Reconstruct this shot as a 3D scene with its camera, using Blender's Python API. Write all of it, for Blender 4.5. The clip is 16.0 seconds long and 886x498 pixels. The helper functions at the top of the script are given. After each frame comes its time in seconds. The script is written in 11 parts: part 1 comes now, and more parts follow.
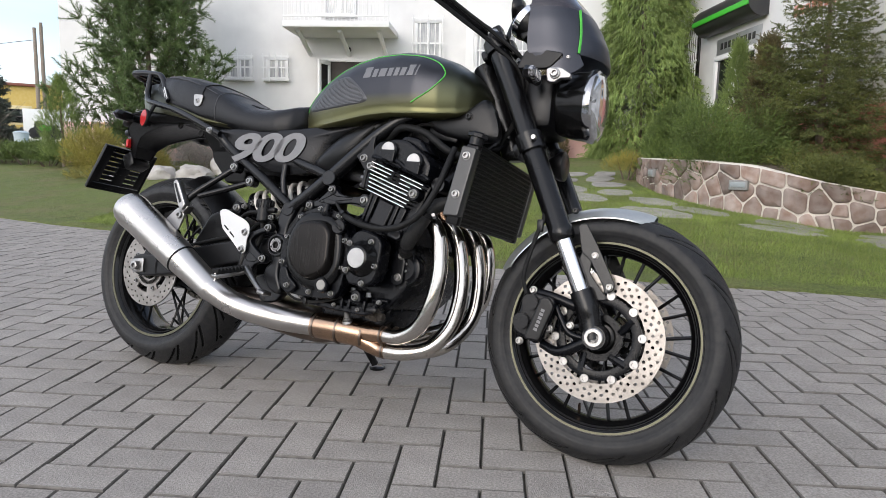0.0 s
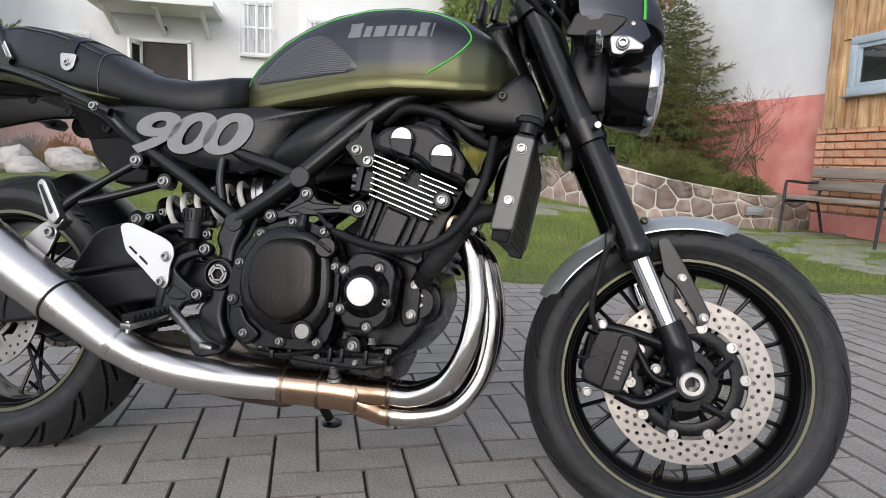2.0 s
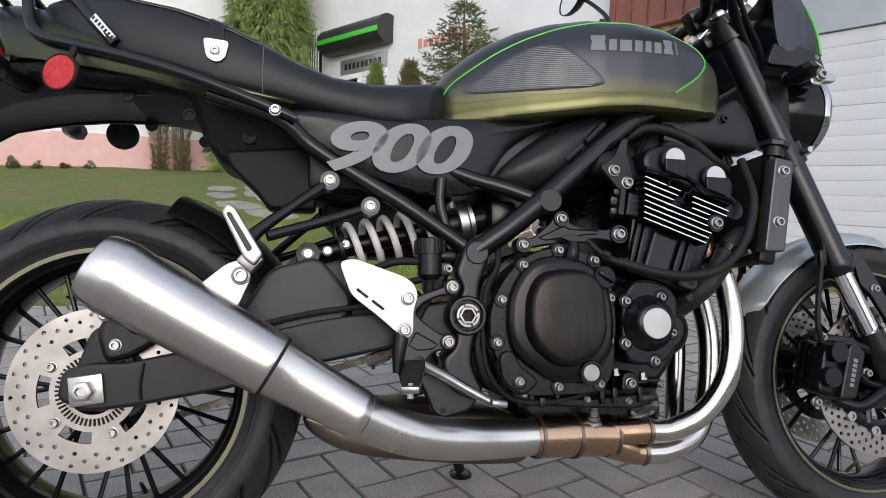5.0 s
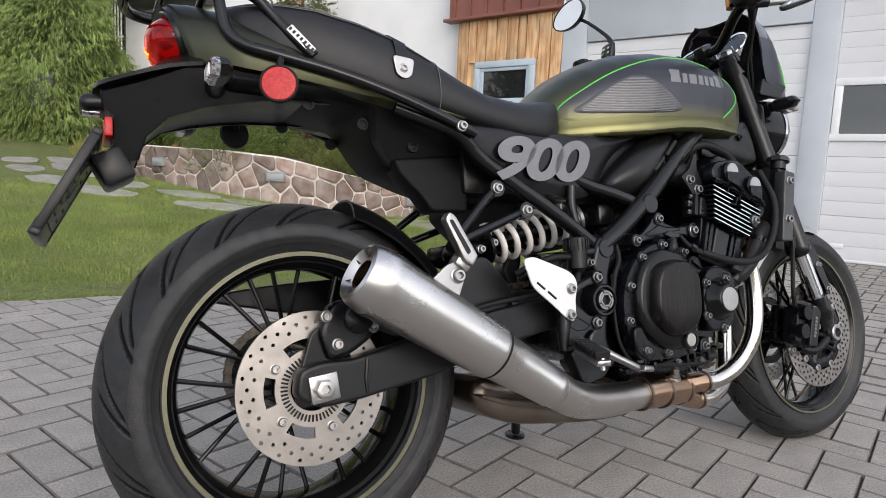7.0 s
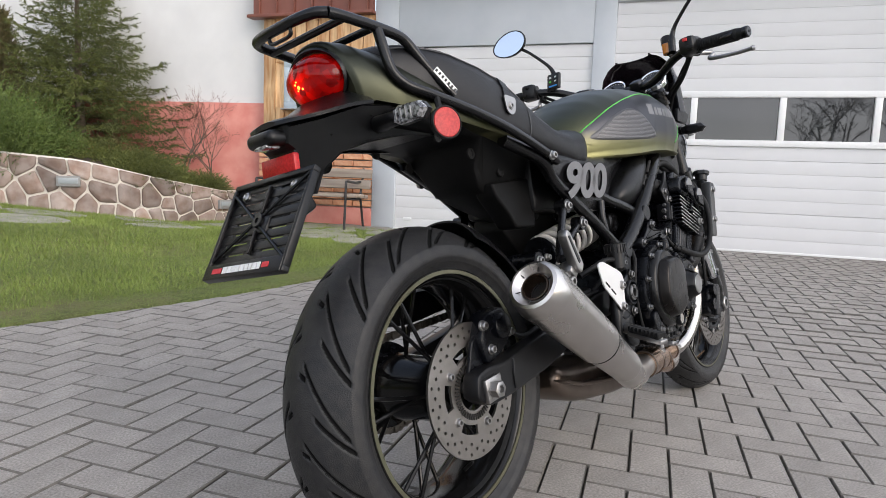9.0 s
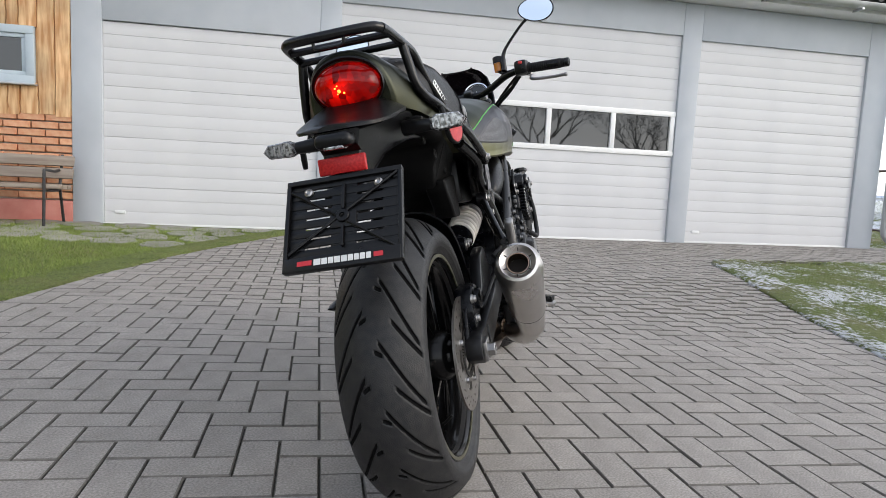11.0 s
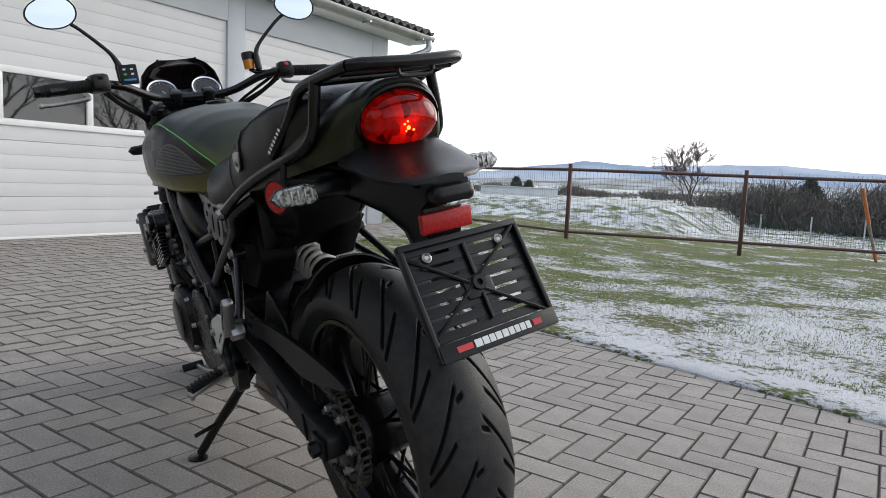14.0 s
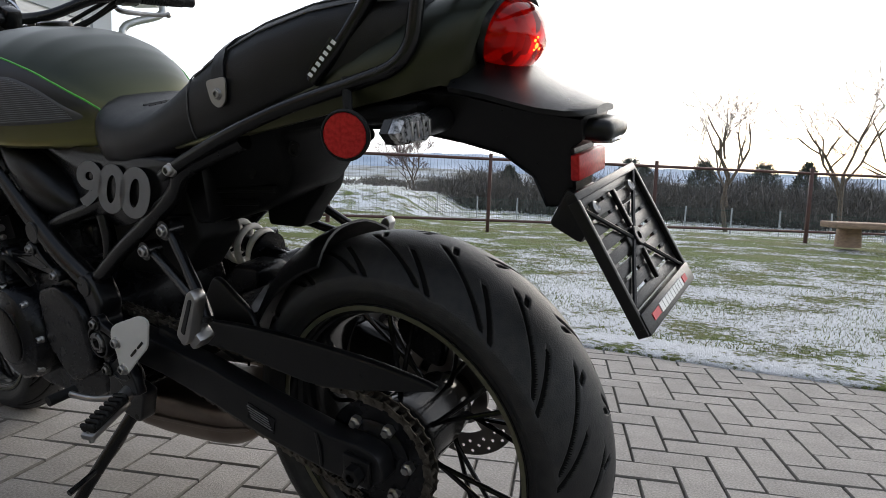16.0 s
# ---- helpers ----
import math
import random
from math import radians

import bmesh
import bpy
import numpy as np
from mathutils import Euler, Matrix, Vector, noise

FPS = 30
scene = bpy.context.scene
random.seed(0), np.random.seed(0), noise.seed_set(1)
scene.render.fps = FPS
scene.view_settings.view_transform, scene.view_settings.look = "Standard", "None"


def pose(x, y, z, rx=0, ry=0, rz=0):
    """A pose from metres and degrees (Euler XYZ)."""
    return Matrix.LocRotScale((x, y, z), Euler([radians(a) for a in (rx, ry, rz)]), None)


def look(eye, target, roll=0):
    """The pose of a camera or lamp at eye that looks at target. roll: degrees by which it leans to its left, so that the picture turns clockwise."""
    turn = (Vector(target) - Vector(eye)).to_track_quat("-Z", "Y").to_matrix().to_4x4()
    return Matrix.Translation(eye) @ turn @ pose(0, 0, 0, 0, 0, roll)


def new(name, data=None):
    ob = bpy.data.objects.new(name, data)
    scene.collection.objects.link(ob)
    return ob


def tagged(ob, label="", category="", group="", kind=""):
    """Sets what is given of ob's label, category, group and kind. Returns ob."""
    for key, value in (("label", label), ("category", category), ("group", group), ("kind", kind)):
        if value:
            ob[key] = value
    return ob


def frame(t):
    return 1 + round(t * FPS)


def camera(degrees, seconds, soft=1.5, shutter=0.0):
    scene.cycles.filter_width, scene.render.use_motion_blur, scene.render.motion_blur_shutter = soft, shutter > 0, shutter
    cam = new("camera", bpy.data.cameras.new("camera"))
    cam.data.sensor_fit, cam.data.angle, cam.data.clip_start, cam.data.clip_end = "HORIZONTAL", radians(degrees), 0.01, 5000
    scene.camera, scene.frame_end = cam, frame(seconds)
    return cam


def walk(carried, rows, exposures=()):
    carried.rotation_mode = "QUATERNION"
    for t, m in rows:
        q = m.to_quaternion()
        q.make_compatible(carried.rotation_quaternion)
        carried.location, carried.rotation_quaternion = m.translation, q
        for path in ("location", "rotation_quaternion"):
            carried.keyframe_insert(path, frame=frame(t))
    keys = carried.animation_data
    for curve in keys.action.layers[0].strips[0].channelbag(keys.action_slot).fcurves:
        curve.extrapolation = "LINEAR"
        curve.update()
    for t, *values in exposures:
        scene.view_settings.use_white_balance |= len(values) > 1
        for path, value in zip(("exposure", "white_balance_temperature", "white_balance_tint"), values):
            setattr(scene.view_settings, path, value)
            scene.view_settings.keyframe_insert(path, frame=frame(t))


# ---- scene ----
cam = camera(68.7, 16.0, soft=0.7)
PATH = [
    (0, (1.138, -1.983, 0.688), (0.989, -0.006, 0.425), 1.3),
    (0.5, (1.049, -1.907, 0.683), (1.006, 0.075, 0.419), 1.4),
    (1, (0.92, -1.8, 0.686), (1.017, 0.181, 0.423), 1.7),
    (1.5, (0.805, -1.672, 0.68), (1.099, 0.288, 0.418), 1.7),
    (2, (0.712, -1.523, 0.677), (1.112, 0.419, 0.414), 1.8),
    (2.5, (0.606, -1.425, 0.676), (1.061, 0.505, 0.416), 1.8),
    (3, (0.466, -1.341, 0.662), (1.09, 0.543, 0.415), 1.9),
    (3.5, (0.33, -1.246, 0.651), (1.067, 0.598, 0.408), 1.9),
    (4, (0.192, -1.176, 0.66), (1.014, 0.632, 0.428), 2.0),
    (4.2, (0.138, -1.161, 0.661), (0.995, 0.632, 0.431), 2.0),
    (6.3, (-0.46, -0.887, 0.639), (1.017, 0.448, 0.45), 2.0),
    (6.5, (-0.524, -0.864, 0.672), (0.973, 0.44, 0.436), 2.5),
    (7, (-0.666, -0.752, 0.692), (0.893, 0.477, 0.449), 2.8),
    (7.5, (-0.781, -0.629, 0.71), (0.854, 0.498, 0.474), 2.5),
    (8, (-0.915, -0.476, 0.729), (0.804, 0.516, 0.48), 2.9),
    (8.2, (-0.959, -0.431, 0.727), (0.795, 0.499, 0.484), 2.6),
    (10.3, (-1.322, 0.133, 0.713), (0.665, 0.128, 0.489), 2.8),
    (10.5, (-1.343, 0.199, 0.708), (0.643, 0.117, 0.485), 2.8),
    (11, (-1.357, 0.38, 0.71), (0.594, -0.002, 0.493), 2.8),
    (11.5, (-1.377, 0.593, 0.705), (0.52, -0.005, 0.494), 2.7),
    (12, (-1.33, 0.807, 0.687), (0.48, -0.018, 0.479), 2.6),
    (12.5, (-1.204, 0.934, 0.715), (0.476, -0.132, 0.508), 2.6),
    (13, (-1.039, 1.05, 0.752), (0.456, -0.262, 0.544), 2.8),
    (13.5, (-0.896, 1.12, 0.765), (0.423, -0.369, 0.557), 2.6),
    (14, (-0.721, 1.142, 0.784), (0.402, -0.499, 0.573), 2.6),
    (14.5, (-0.563, 1.188, 0.791), (0.378, -0.563, 0.579), 2.6),
    (15, (-0.398, 1.213, 0.772), (0.303, -0.648, 0.562), 2.5),
    (15.5, (-0.271, 1.169, 0.744), (0.271, -0.745, 0.534), 2.4),
    (16, (-0.145, 1.156, 0.697), (0.207, -0.801, 0.483), 2.4),
]
walk(cam, [(t, look(eye, target, roll)) for t, eye, target, roll in PATH], exposures=[(0.0, 1.02, 6350, 12), (4.0, 0.91, 6250, 12), (8.0, 1.15, 6500, 13), (10.5, 1.12, 6500, 11), (13.0, 0.90, 6500, 10), (16.0, 0.83, 6500, 10)])

# ---- world and light ----
world = bpy.data.worlds.new("sky")
scene.world = world
world.use_nodes = True
wn, wl = world.node_tree.nodes, world.node_tree.links
wn.clear()
w_out, w_bg = wn.new("ShaderNodeOutputWorld"), wn.new("ShaderNodeBackground")
w_sky, w_mix = wn.new("ShaderNodeTexSky"), wn.new("ShaderNodeMix")
w_sky.sky_type, w_sky.sun_disc = "NISHITA", False
SUN_EL, SUN_AZ = 24.0, 205.0          # elevation; azimuth clockwise from +y
w_sky.sun_elevation, w_sky.sun_rotation = radians(SUN_EL), radians(SUN_AZ)
w_sky.air_density, w_sky.dust_density, w_sky.ozone_density = 1.0, 1.5, 1.0
w_mix.data_type = "RGBA"
w_co, w_no, w_rp = wn.new("ShaderNodeTexCoord"), wn.new("ShaderNodeTexNoise"), wn.new("ShaderNodeValToRGB")
w_map = wn.new("ShaderNodeMapping")
w_map.inputs["Scale"].default_value = (1.2, 1.2, 5.0)
w_no.inputs["Scale"].default_value, w_no.inputs["Detail"].default_value = 1.7, 6.0
w_rp.color_ramp.elements[0].position, w_rp.color_ramp.elements[1].position = 0.36, 0.58
w_rp.color_ramp.elements[0].color, w_rp.color_ramp.elements[1].color = (0.55, 0.55, 0.55, 1), (0.96, 0.96, 0.96, 1)
wl.new(w_co.outputs["Generated"], w_map.inputs["Vector"])
wl.new(w_map.outputs["Vector"], w_no.inputs["Vector"])
wl.new(w_no.outputs["Fac"], w_rp.inputs["Fac"])
# the haze is thick and white towards the sun and thins out to blue overhead and behind
w_dot, w_side, w_sep, w_up, w_m1, w_m2 = wn.new("ShaderNodeVectorMath"), wn.new("ShaderNodeMapRange"), wn.new("ShaderNodeSeparateXYZ"), wn.new("ShaderNodeMapRange"), wn.new("ShaderNodeMath"), wn.new("ShaderNodeMath")
w_dot.operation, w_m1.operation, w_m2.operation = "DOT_PRODUCT", "MULTIPLY", "MULTIPLY"
w_dot.inputs[1].default_value = (math.sin(radians(SUN_AZ)), math.cos(radians(SUN_AZ)), 0.0)
wl.new(w_co.outputs["Generated"], w_dot.inputs[0])
wl.new(w_co.outputs["Generated"], w_sep.inputs["Vector"])
wl.new(w_dot.outputs["Value"], w_side.inputs["Value"])
wl.new(w_sep.outputs["Z"], w_up.inputs["Value"])
w_side.inputs["From Min"].default_value, w_side.inputs["From Max"].default_value = -0.55, 0.72
w_side.inputs["To Min"].default_value, w_side.inputs["To Max"].default_value = 0.22, 1.0
w_up.inputs["From Min"].default_value, w_up.inputs["From Max"].default_value = 0.25, 0.95
w_up.inputs["To Min"].default_value, w_up.inputs["To Max"].default_value = 1.0, 0.60
wl.new(w_rp.outputs["Color"], w_m1.inputs[0])
wl.new(w_side.outputs["Result"], w_m1.inputs[1])
wl.new(w_m1.outputs[0], w_m2.inputs[0])
wl.new(w_up.outputs["Result"], w_m2.inputs[1])
wl.new(w_m2.outputs[0], w_mix.inputs["Factor"])
wl.new(w_sky.outputs["Color"], w_mix.inputs["A"])
w_mix.inputs["B"].default_value = (10.3, 10.5, 10.9, 1)     # thin white cloud over the sky
wl.new(w_mix.outputs["Result"], w_bg.inputs["Color"])
w_bg.inputs["Strength"].default_value = 0.11
wl.new(w_bg.outputs["Background"], w_out.inputs["Surface"])

sun = new("sun", bpy.data.lights.new("sun", "SUN"))
sun.data.energy, sun.data.angle, sun.data.color = 0.7, radians(35), (1.0, 0.93, 0.84)
_az, _el = radians(SUN_AZ), radians(SUN_EL)
sun.matrix_world = look(Vector((math.sin(_az) * math.cos(_el), math.cos(_az) * math.cos(_el), math.sin(_el))) * 30, (0, 0, 0))


# ---- materials ----
def rgb(*c):
    return (c[0], c[1], c[2], 1.0)


def mat(name, col, rough=0.5, metal=0.0, col2=None, scale=20.0, amount=0.5, bump=0.0, bump_scale=None, rough_var=0.0,
        coat=0.0, per_object=0.0, trans=0.0, ior=1.5, emit=None, stretch=(1, 1, 1), coarse=0.0, coarse_scale=1.2, spec=0.5):
    m = bpy.data.materials.new(name)
    m.use_nodes = True
    n, l = m.node_tree.nodes, m.node_tree.links
    b = n["Principled BSDF"]
    b.inputs["Roughness"].default_value, b.inputs["Metallic"].default_value = rough, metal
    b.inputs["Coat Weight"].default_value, b.inputs["Coat Roughness"].default_value = coat, 0.08
    b.inputs["Transmission Weight"].default_value, b.inputs["IOR"].default_value = trans, ior
    b.inputs["Specular IOR Level"].default_value = spec
    b.inputs["Base Color"].default_value = rgb(*col)
    if emit:
        b.inputs["Emission Color"].default_value, b.inputs["Emission Strength"].default_value = rgb(*emit[:3]), emit[3]
    tc, mp = n.new("ShaderNodeTexCoord"), n.new("ShaderNodeMapping")
    mp.inputs["Scale"].default_value = stretch
    l.new(tc.outputs["Object"], mp.inputs["Vector"])
    no = n.new("ShaderNodeTexNoise")
    no.inputs["Scale"].default_value, no.inputs["Detail"].default_value = scale, 5.0
    l.new(mp.outputs["Vector"], no.inputs["Vector"])
    last = None
    if col2:
        mx = n.new("ShaderNodeMix")
        mx.data_type = "RGBA"
        rp = n.new("ShaderNodeMapRange")
        rp.inputs["From Min"].default_value, rp.inputs["From Max"].default_value = 0.5 - 0.28 / max(amount, 0.05) * 0.5, 0.5 + 0.28 / max(amount, 0.05) * 0.5
        l.new(no.outputs["Fac"], rp.inputs["Value"])
        l.new(rp.outputs["Result"], mx.inputs["Factor"])
        mx.inputs["A"].default_value, mx.inputs["B"].default_value = rgb(*col), rgb(*col2)
        last = mx.outputs["Result"]
    if coarse:
        n2, hs, mr = n.new("ShaderNodeTexNoise"), n.new("ShaderNodeHueSaturation"), n.new("ShaderNodeMapRange")
        n2.inputs["Scale"].default_value, n2.inputs["Detail"].default_value = coarse_scale, 3.0
        l.new(tc.outputs["Object"], n2.inputs["Vector"])
        l.new(n2.outputs["Fac"], mr.inputs["Value"])
        mr.inputs["From Min"].default_value, mr.inputs["From Max"].default_value = 0.3, 0.7
        mr.inputs["To Min"].default_value, mr.inputs["To Max"].default_value = 1 - coarse, 1 + coarse
        l.new(mr.outputs["Result"], hs.inputs["Value"])
        if last:
            l.new(last, hs.inputs["Color"])
        else:
            hs.inputs["Color"].default_value = rgb(*col)
        last = hs.outputs["Color"]
    if per_object:
        oi, hs, mr = n.new("ShaderNodeObjectInfo"), n.new("ShaderNodeHueSaturation"), n.new("ShaderNodeMapRange")
        mr.inputs["To Min"].default_value, mr.inputs["To Max"].default_value = 1 - per_object, 1 + per_object
        l.new(oi.outputs["Random"], mr.inputs["Value"])
        l.new(mr.outputs["Result"], hs.inputs["Value"])
        if last:
            l.new(last, hs.inputs["Color"])
        else:
            hs.inputs["Color"].default_value = rgb(*col)
        last = hs.outputs["Color"]
    if last:
        l.new(last, b.inputs["Base Color"])
    if rough_var:
        mr = n.new("ShaderNodeMapRange")
        mr.inputs["To Min"].default_value, mr.inputs["To Max"].default_value = max(0.02, rough - rough_var), min(1, rough + rough_var)
        l.new(no.outputs["Fac"], mr.inputs["Value"])
        l.new(mr.outputs["Result"], b.inputs["Roughness"])
    if bump:
        bp, nb = n.new("ShaderNodeBump"), n.new("ShaderNodeTexNoise")
        nb.inputs["Scale"].default_value, nb.inputs["Detail"].default_value = bump_scale or scale * 3, 4.0
        l.new(mp.outputs["Vector"], nb.inputs["Vector"])
        l.new(nb.outputs["Fac"], bp.inputs["Height"])
        bp.inputs["Strength"].default_value, bp.inputs["Distance"].default_value = min(1.0, bump), 0.004
        l.new(bp.outputs["Normal"], b.inputs["Normal"])
    return m


# ---- mesh helpers ----
def link_mesh(name, bm, material, smooth=38):
    me = bpy.data.meshes.new(name)
    bmesh.ops.recalc_face_normals(bm, faces=bm.faces[:])
    if smooth:
        for f in bm.faces:
            f.smooth = True
        lim = radians(smooth)
        for e in bm.edges:
            if len(e.link_faces) == 2 and e.calc_face_angle(0.0) > lim:
                e.smooth = False
        for f in bm.faces:
            if len(f.verts) > 6:      # flat caps stay flat
                for e in f.edges:
                    e.smooth = False
    bm.to_mesh(me)
    bm.free()
    me.materials.append(material)
    return me


def part(name, bm, material, parent, label="", smooth=38):
    ob = new(name, link_mesh(name, bm, material, smooth))
    ob.parent = parent
    if label:
        tagged(ob, label)
    return ob


def thing(name, label, category, group="", kind="", m=None):
    ob = new(name)
    ob.empty_display_size = 0.1
    if m is not None:
        ob.matrix_world = m
    return tagged(ob, label, category, group, kind)


def solid(name, bm, material, label, category="", kind="structure", group="", smooth=38):
    return tagged(new(name, link_mesh(name, bm, material, smooth)), label, category, group, kind)


def add_box(bm, c, s, rot=None, bevel=0.0, seg=2):
    g = bmesh.ops.create_cube(bm, size=1.0)
    vs = g["verts"]
    bmesh.ops.scale(bm, vec=s, verts=vs)
    if bevel:
        es = list({e for v in vs for e in v.link_edges})
        r = bmesh.ops.bevel(bm, geom=es, offset=bevel, segments=seg, profile=0.5, affect="EDGES")
        vs = list({v for f in r["faces"] for v in f.verts} | {v for v in vs if v.is_valid})
    if rot:
        bmesh.ops.rotate(bm, cent=(0, 0, 0), matrix=Euler([radians(a) for a in rot]).to_matrix(), verts=vs)
    bmesh.ops.translate(bm, vec=c, verts=vs)
    return vs


def box(c, s, rot=None, bevel=0.0, seg=2):
    bm = bmesh.new()
    add_box(bm, c, s, rot, bevel, seg)
    return bm


def frame_of(d):
    d = Vector(d).normalized()
    u = d.orthogonal().normalized()
    if abs(d.z) < 0.9:
        u = Vector((0, 0, 1)).cross(d).normalized()
    return u, d.cross(u)


def add_rings(bm, rings, closed=True, cap0=True, cap1=True):
    """Skins a row of rings of points, each with as many points."""
    vs = [[bm.verts.new(p) for p in r] for r in rings]
    n = len(vs[0])
    for a, b in zip(vs[:-1], vs[1:]):
        for i in range(n if closed else n - 1):
            j = (i + 1) % n
            bm.faces.new((a[i], a[j], b[j], b[i]))
    if cap0 and closed:
        bm.faces.new(vs[0][::-1])
    if cap1 and closed:
        bm.faces.new(vs[-1])
    return vs


def add_cyl(bm, p0, p1, r0, r1=None, n=20, cap=True):
    p0, p1 = Vector(p0), Vector(p1)
    u, v = frame_of(p1 - p0)
    r1 = r0 if r1 is None else r1
    ang = [2 * math.pi * i / n for i in range(n)]
    add_rings(bm, [[p + r * (u * math.cos(a) + v * math.sin(a)) for a in ang] for p, r in ((p0, r0), (p1, r1))], True, cap, cap)


def cyl(p0, p1, r0, r1=None, n=20):
    bm = bmesh.new()
    add_cyl(bm, p0, p1, r0, r1, n)
    return bm


def add_lathe(bm, p0, axis, profile, n=40, closed_profile=False, a0=0.0, a1=360.0):
    """profile: (along the axis, radius) pairs, turned about the axis through p0."""
    p0, d = Vector(p0), Vector(axis).normalized()
    u, v = frame_of(d)
    full = abs(a1 - a0) >= 359.9
    k = n if full else n + 1
    ang = [radians(a0 + (a1 - a0) * i / n) for i in range(k)]
    rows = [[bm.verts.new(p0 + d * h + r * (u * math.cos(a) + v * math.sin(a))) for a in ang] for h, r in profile]
    pairs = list(zip(rows[:-1], rows[1:]))
    if closed_profile:
        pairs.append((rows[-1], rows[0]))
    for a, b in pairs:
        for i in range(n):
            j = (i + 1) % k
            bm.faces.new((a[i], a[j], b[j], b[i]))
    if not closed_profile and full:
        if profile[0][1] > 1e-5:
            bm.faces.new(rows[0][::-1])
        if profile[-1][1] > 1e-5:
            bm.faces.new(rows[-1])


def lathe(p0, axis, profile, n=40, closed_profile=False, a0=0.0, a1=360.0):
    bm = bmesh.new()
    add_lathe(bm, p0, axis, profile, n, closed_profile, a0, a1)
    bmesh.ops.remove_doubles(bm, verts=bm.verts[:], dist=1e-5)
    return bm


def smooth_path(pts, per=6):
    """Catmull-Rom through the points."""
    p = [Vector(q) for q in pts]
    if len(p) < 3:
        return p
    p = [2 * p[0] - p[1]] + p + [2 * p[-1] - p[-2]]
    out = []
    for i in range(1, len(p) - 2):
        for k in range(per):
            t = k / per
            a, b, c, d = p[i - 1], p[i], p[i + 1], p[i + 2]
            out.append(0.5 * ((2 * b) + (c - a) * t + (2 * a - 5 * b + 4 * c - d) * t * t + (3 * b - a - 3 * c + d) * t ** 3))
    return out + [p[-2]]


def add_tube(bm, pts, r, n=12, per=6, smooth=True, cap=True):
    q = smooth_path(pts, per) if smooth else [Vector(a) for a in pts]
    rs = r if isinstance(r, (list, tuple)) else None
    d = (q[1] - q[0]).normalized()
    u, _ = frame_of(d)
    rings = []
    for i, a in enumerate(q):
        d = (q[min(i + 1, len(q) - 1)] - q[max(i - 1, 0)]).normalized()
        u = (u - d * u.dot(d)).normalized()
        v = d.cross(u)
        if rs:
            x = i / (len(q) - 1) * (len(rs) - 1)
            k = min(int(x), len(rs) - 2)
            rr = rs[k] + (rs[k + 1] - rs[k]) * (x - k)
        else:
            rr = r
        rings.append([a + rr * (u * math.cos(2 * math.pi * j / n) + v * math.sin(2 * math.pi * j / n)) for j in range(n)])
    add_rings(bm, rings, True, cap, cap)


def tube(pts, r, n=12, per=6, smooth=True, cap=True):
    bm = bmesh.new()
    add_tube(bm, pts, r, n, per, smooth, cap)
    return bm


def inset(outline, d):
    """The outline moved inwards by d, with corners that would cross drawn together."""
    p = [Vector((q[0], q[1])) for q in outline]
    n = len(p)
    turn = 1 if sum(p[i].x * p[(i + 1) % n].y - p[(i + 1) % n].x * p[i].y for i in range(n)) > 0 else -1
    e = [(p[(i + 1) % n] - p[i]) for i in range(n)]
    nr = [Vector((-v.y, v.x)).normalized() * turn for v in e]
    out = []
    for i in range(n):
        a, b = nr[i - 1], nr[i]
        out.append(p[i] + (a + b) * (d / max(0.5, 1 + a.dot(b))))
    for _ in range(8):
        for i in range(n):
            k = (i + 1) % n
            if (out[k] - out[i]).dot(e[i]) < 0:
                m = (out[i] + out[k]) / 2
                out[i], out[k] = m.copy(), m.copy()
    return [(q.x, q.y) for q in out]


def add_plate(bm, outline, y0, y1, bevel=0.0, axis=1, seg=2):
    """A plate with an outline of 2D points (in the two other axes), from y0 to y1 on the axis; its rims rounded over."""
    def at(p, y):
        q = list(p)
        q.insert(axis, y)
        return q
    sg = 1 if y1 > y0 else -1
    bevel = min(bevel, abs(y1 - y0) * 0.45)
    steps = []
    if bevel:
        steps = [(bevel * 1.3, 0.0)] + [(bevel * (1 - math.sin(math.pi / 2 * k / seg)), bevel * (1 - math.cos(math.pi / 2 * k / seg))) for k in range(seg)]
    steps.append((0.0, bevel))
    rims = [(inset(outline, d) if d else [tuple(q) for q in outline], h) for d, h in steps]
    rings = [[at(q, y0 + sg * h) for q in o] for o, h in rims] + [[at(q, y1 - sg * h) for q in o] for o, h in rims[::-1]]
    add_rings(bm, rings)


def plate(outline, y0, y1, bevel=0.0, axis=1, seg=2):
    bm = bmesh.new()
    add_plate(bm, outline, y0, y1, bevel, axis, seg)
    return bm


def rounded(pts, r=0.01, seg=4):
    """A closed outline with its corners rounded."""
    out, n = [], len(pts)
    for i in range(n):
        p, a, b = Vector(pts[i]), Vector(pts[i - 1]), Vector(pts[(i + 1) % n])
        da, db = (a - p), (b - p)
        k = min(r, da.length * 0.45, db.length * 0.45)
        s, e = p + da.normalized() * k, p + db.normalized() * k
        for j in range(seg + 1):
            t = j / seg
            out.append(tuple((1 - t) ** 2 * s + 2 * t * (1 - t) * p + t * t * e))
    return out


def curve_loop(pts, per=4):
    """A closed smooth outline through 2D points."""
    p = [Vector((*q, 0)) for q in pts]
    n = len(p)
    out = []
    for i in range(n):
        a, b, c, d = p[i - 1], p[i], p[(i + 1) % n], p[(i + 2) % n]
        for k in range(per):
            t = k / per
            q = 0.5 * ((2 * b) + (c - a) * t + (2 * a - 5 * b + 4 * c - d) * t * t + (3 * b - a - 3 * c + d) * t ** 3)
            out.append((q.x, q.y))
    return out


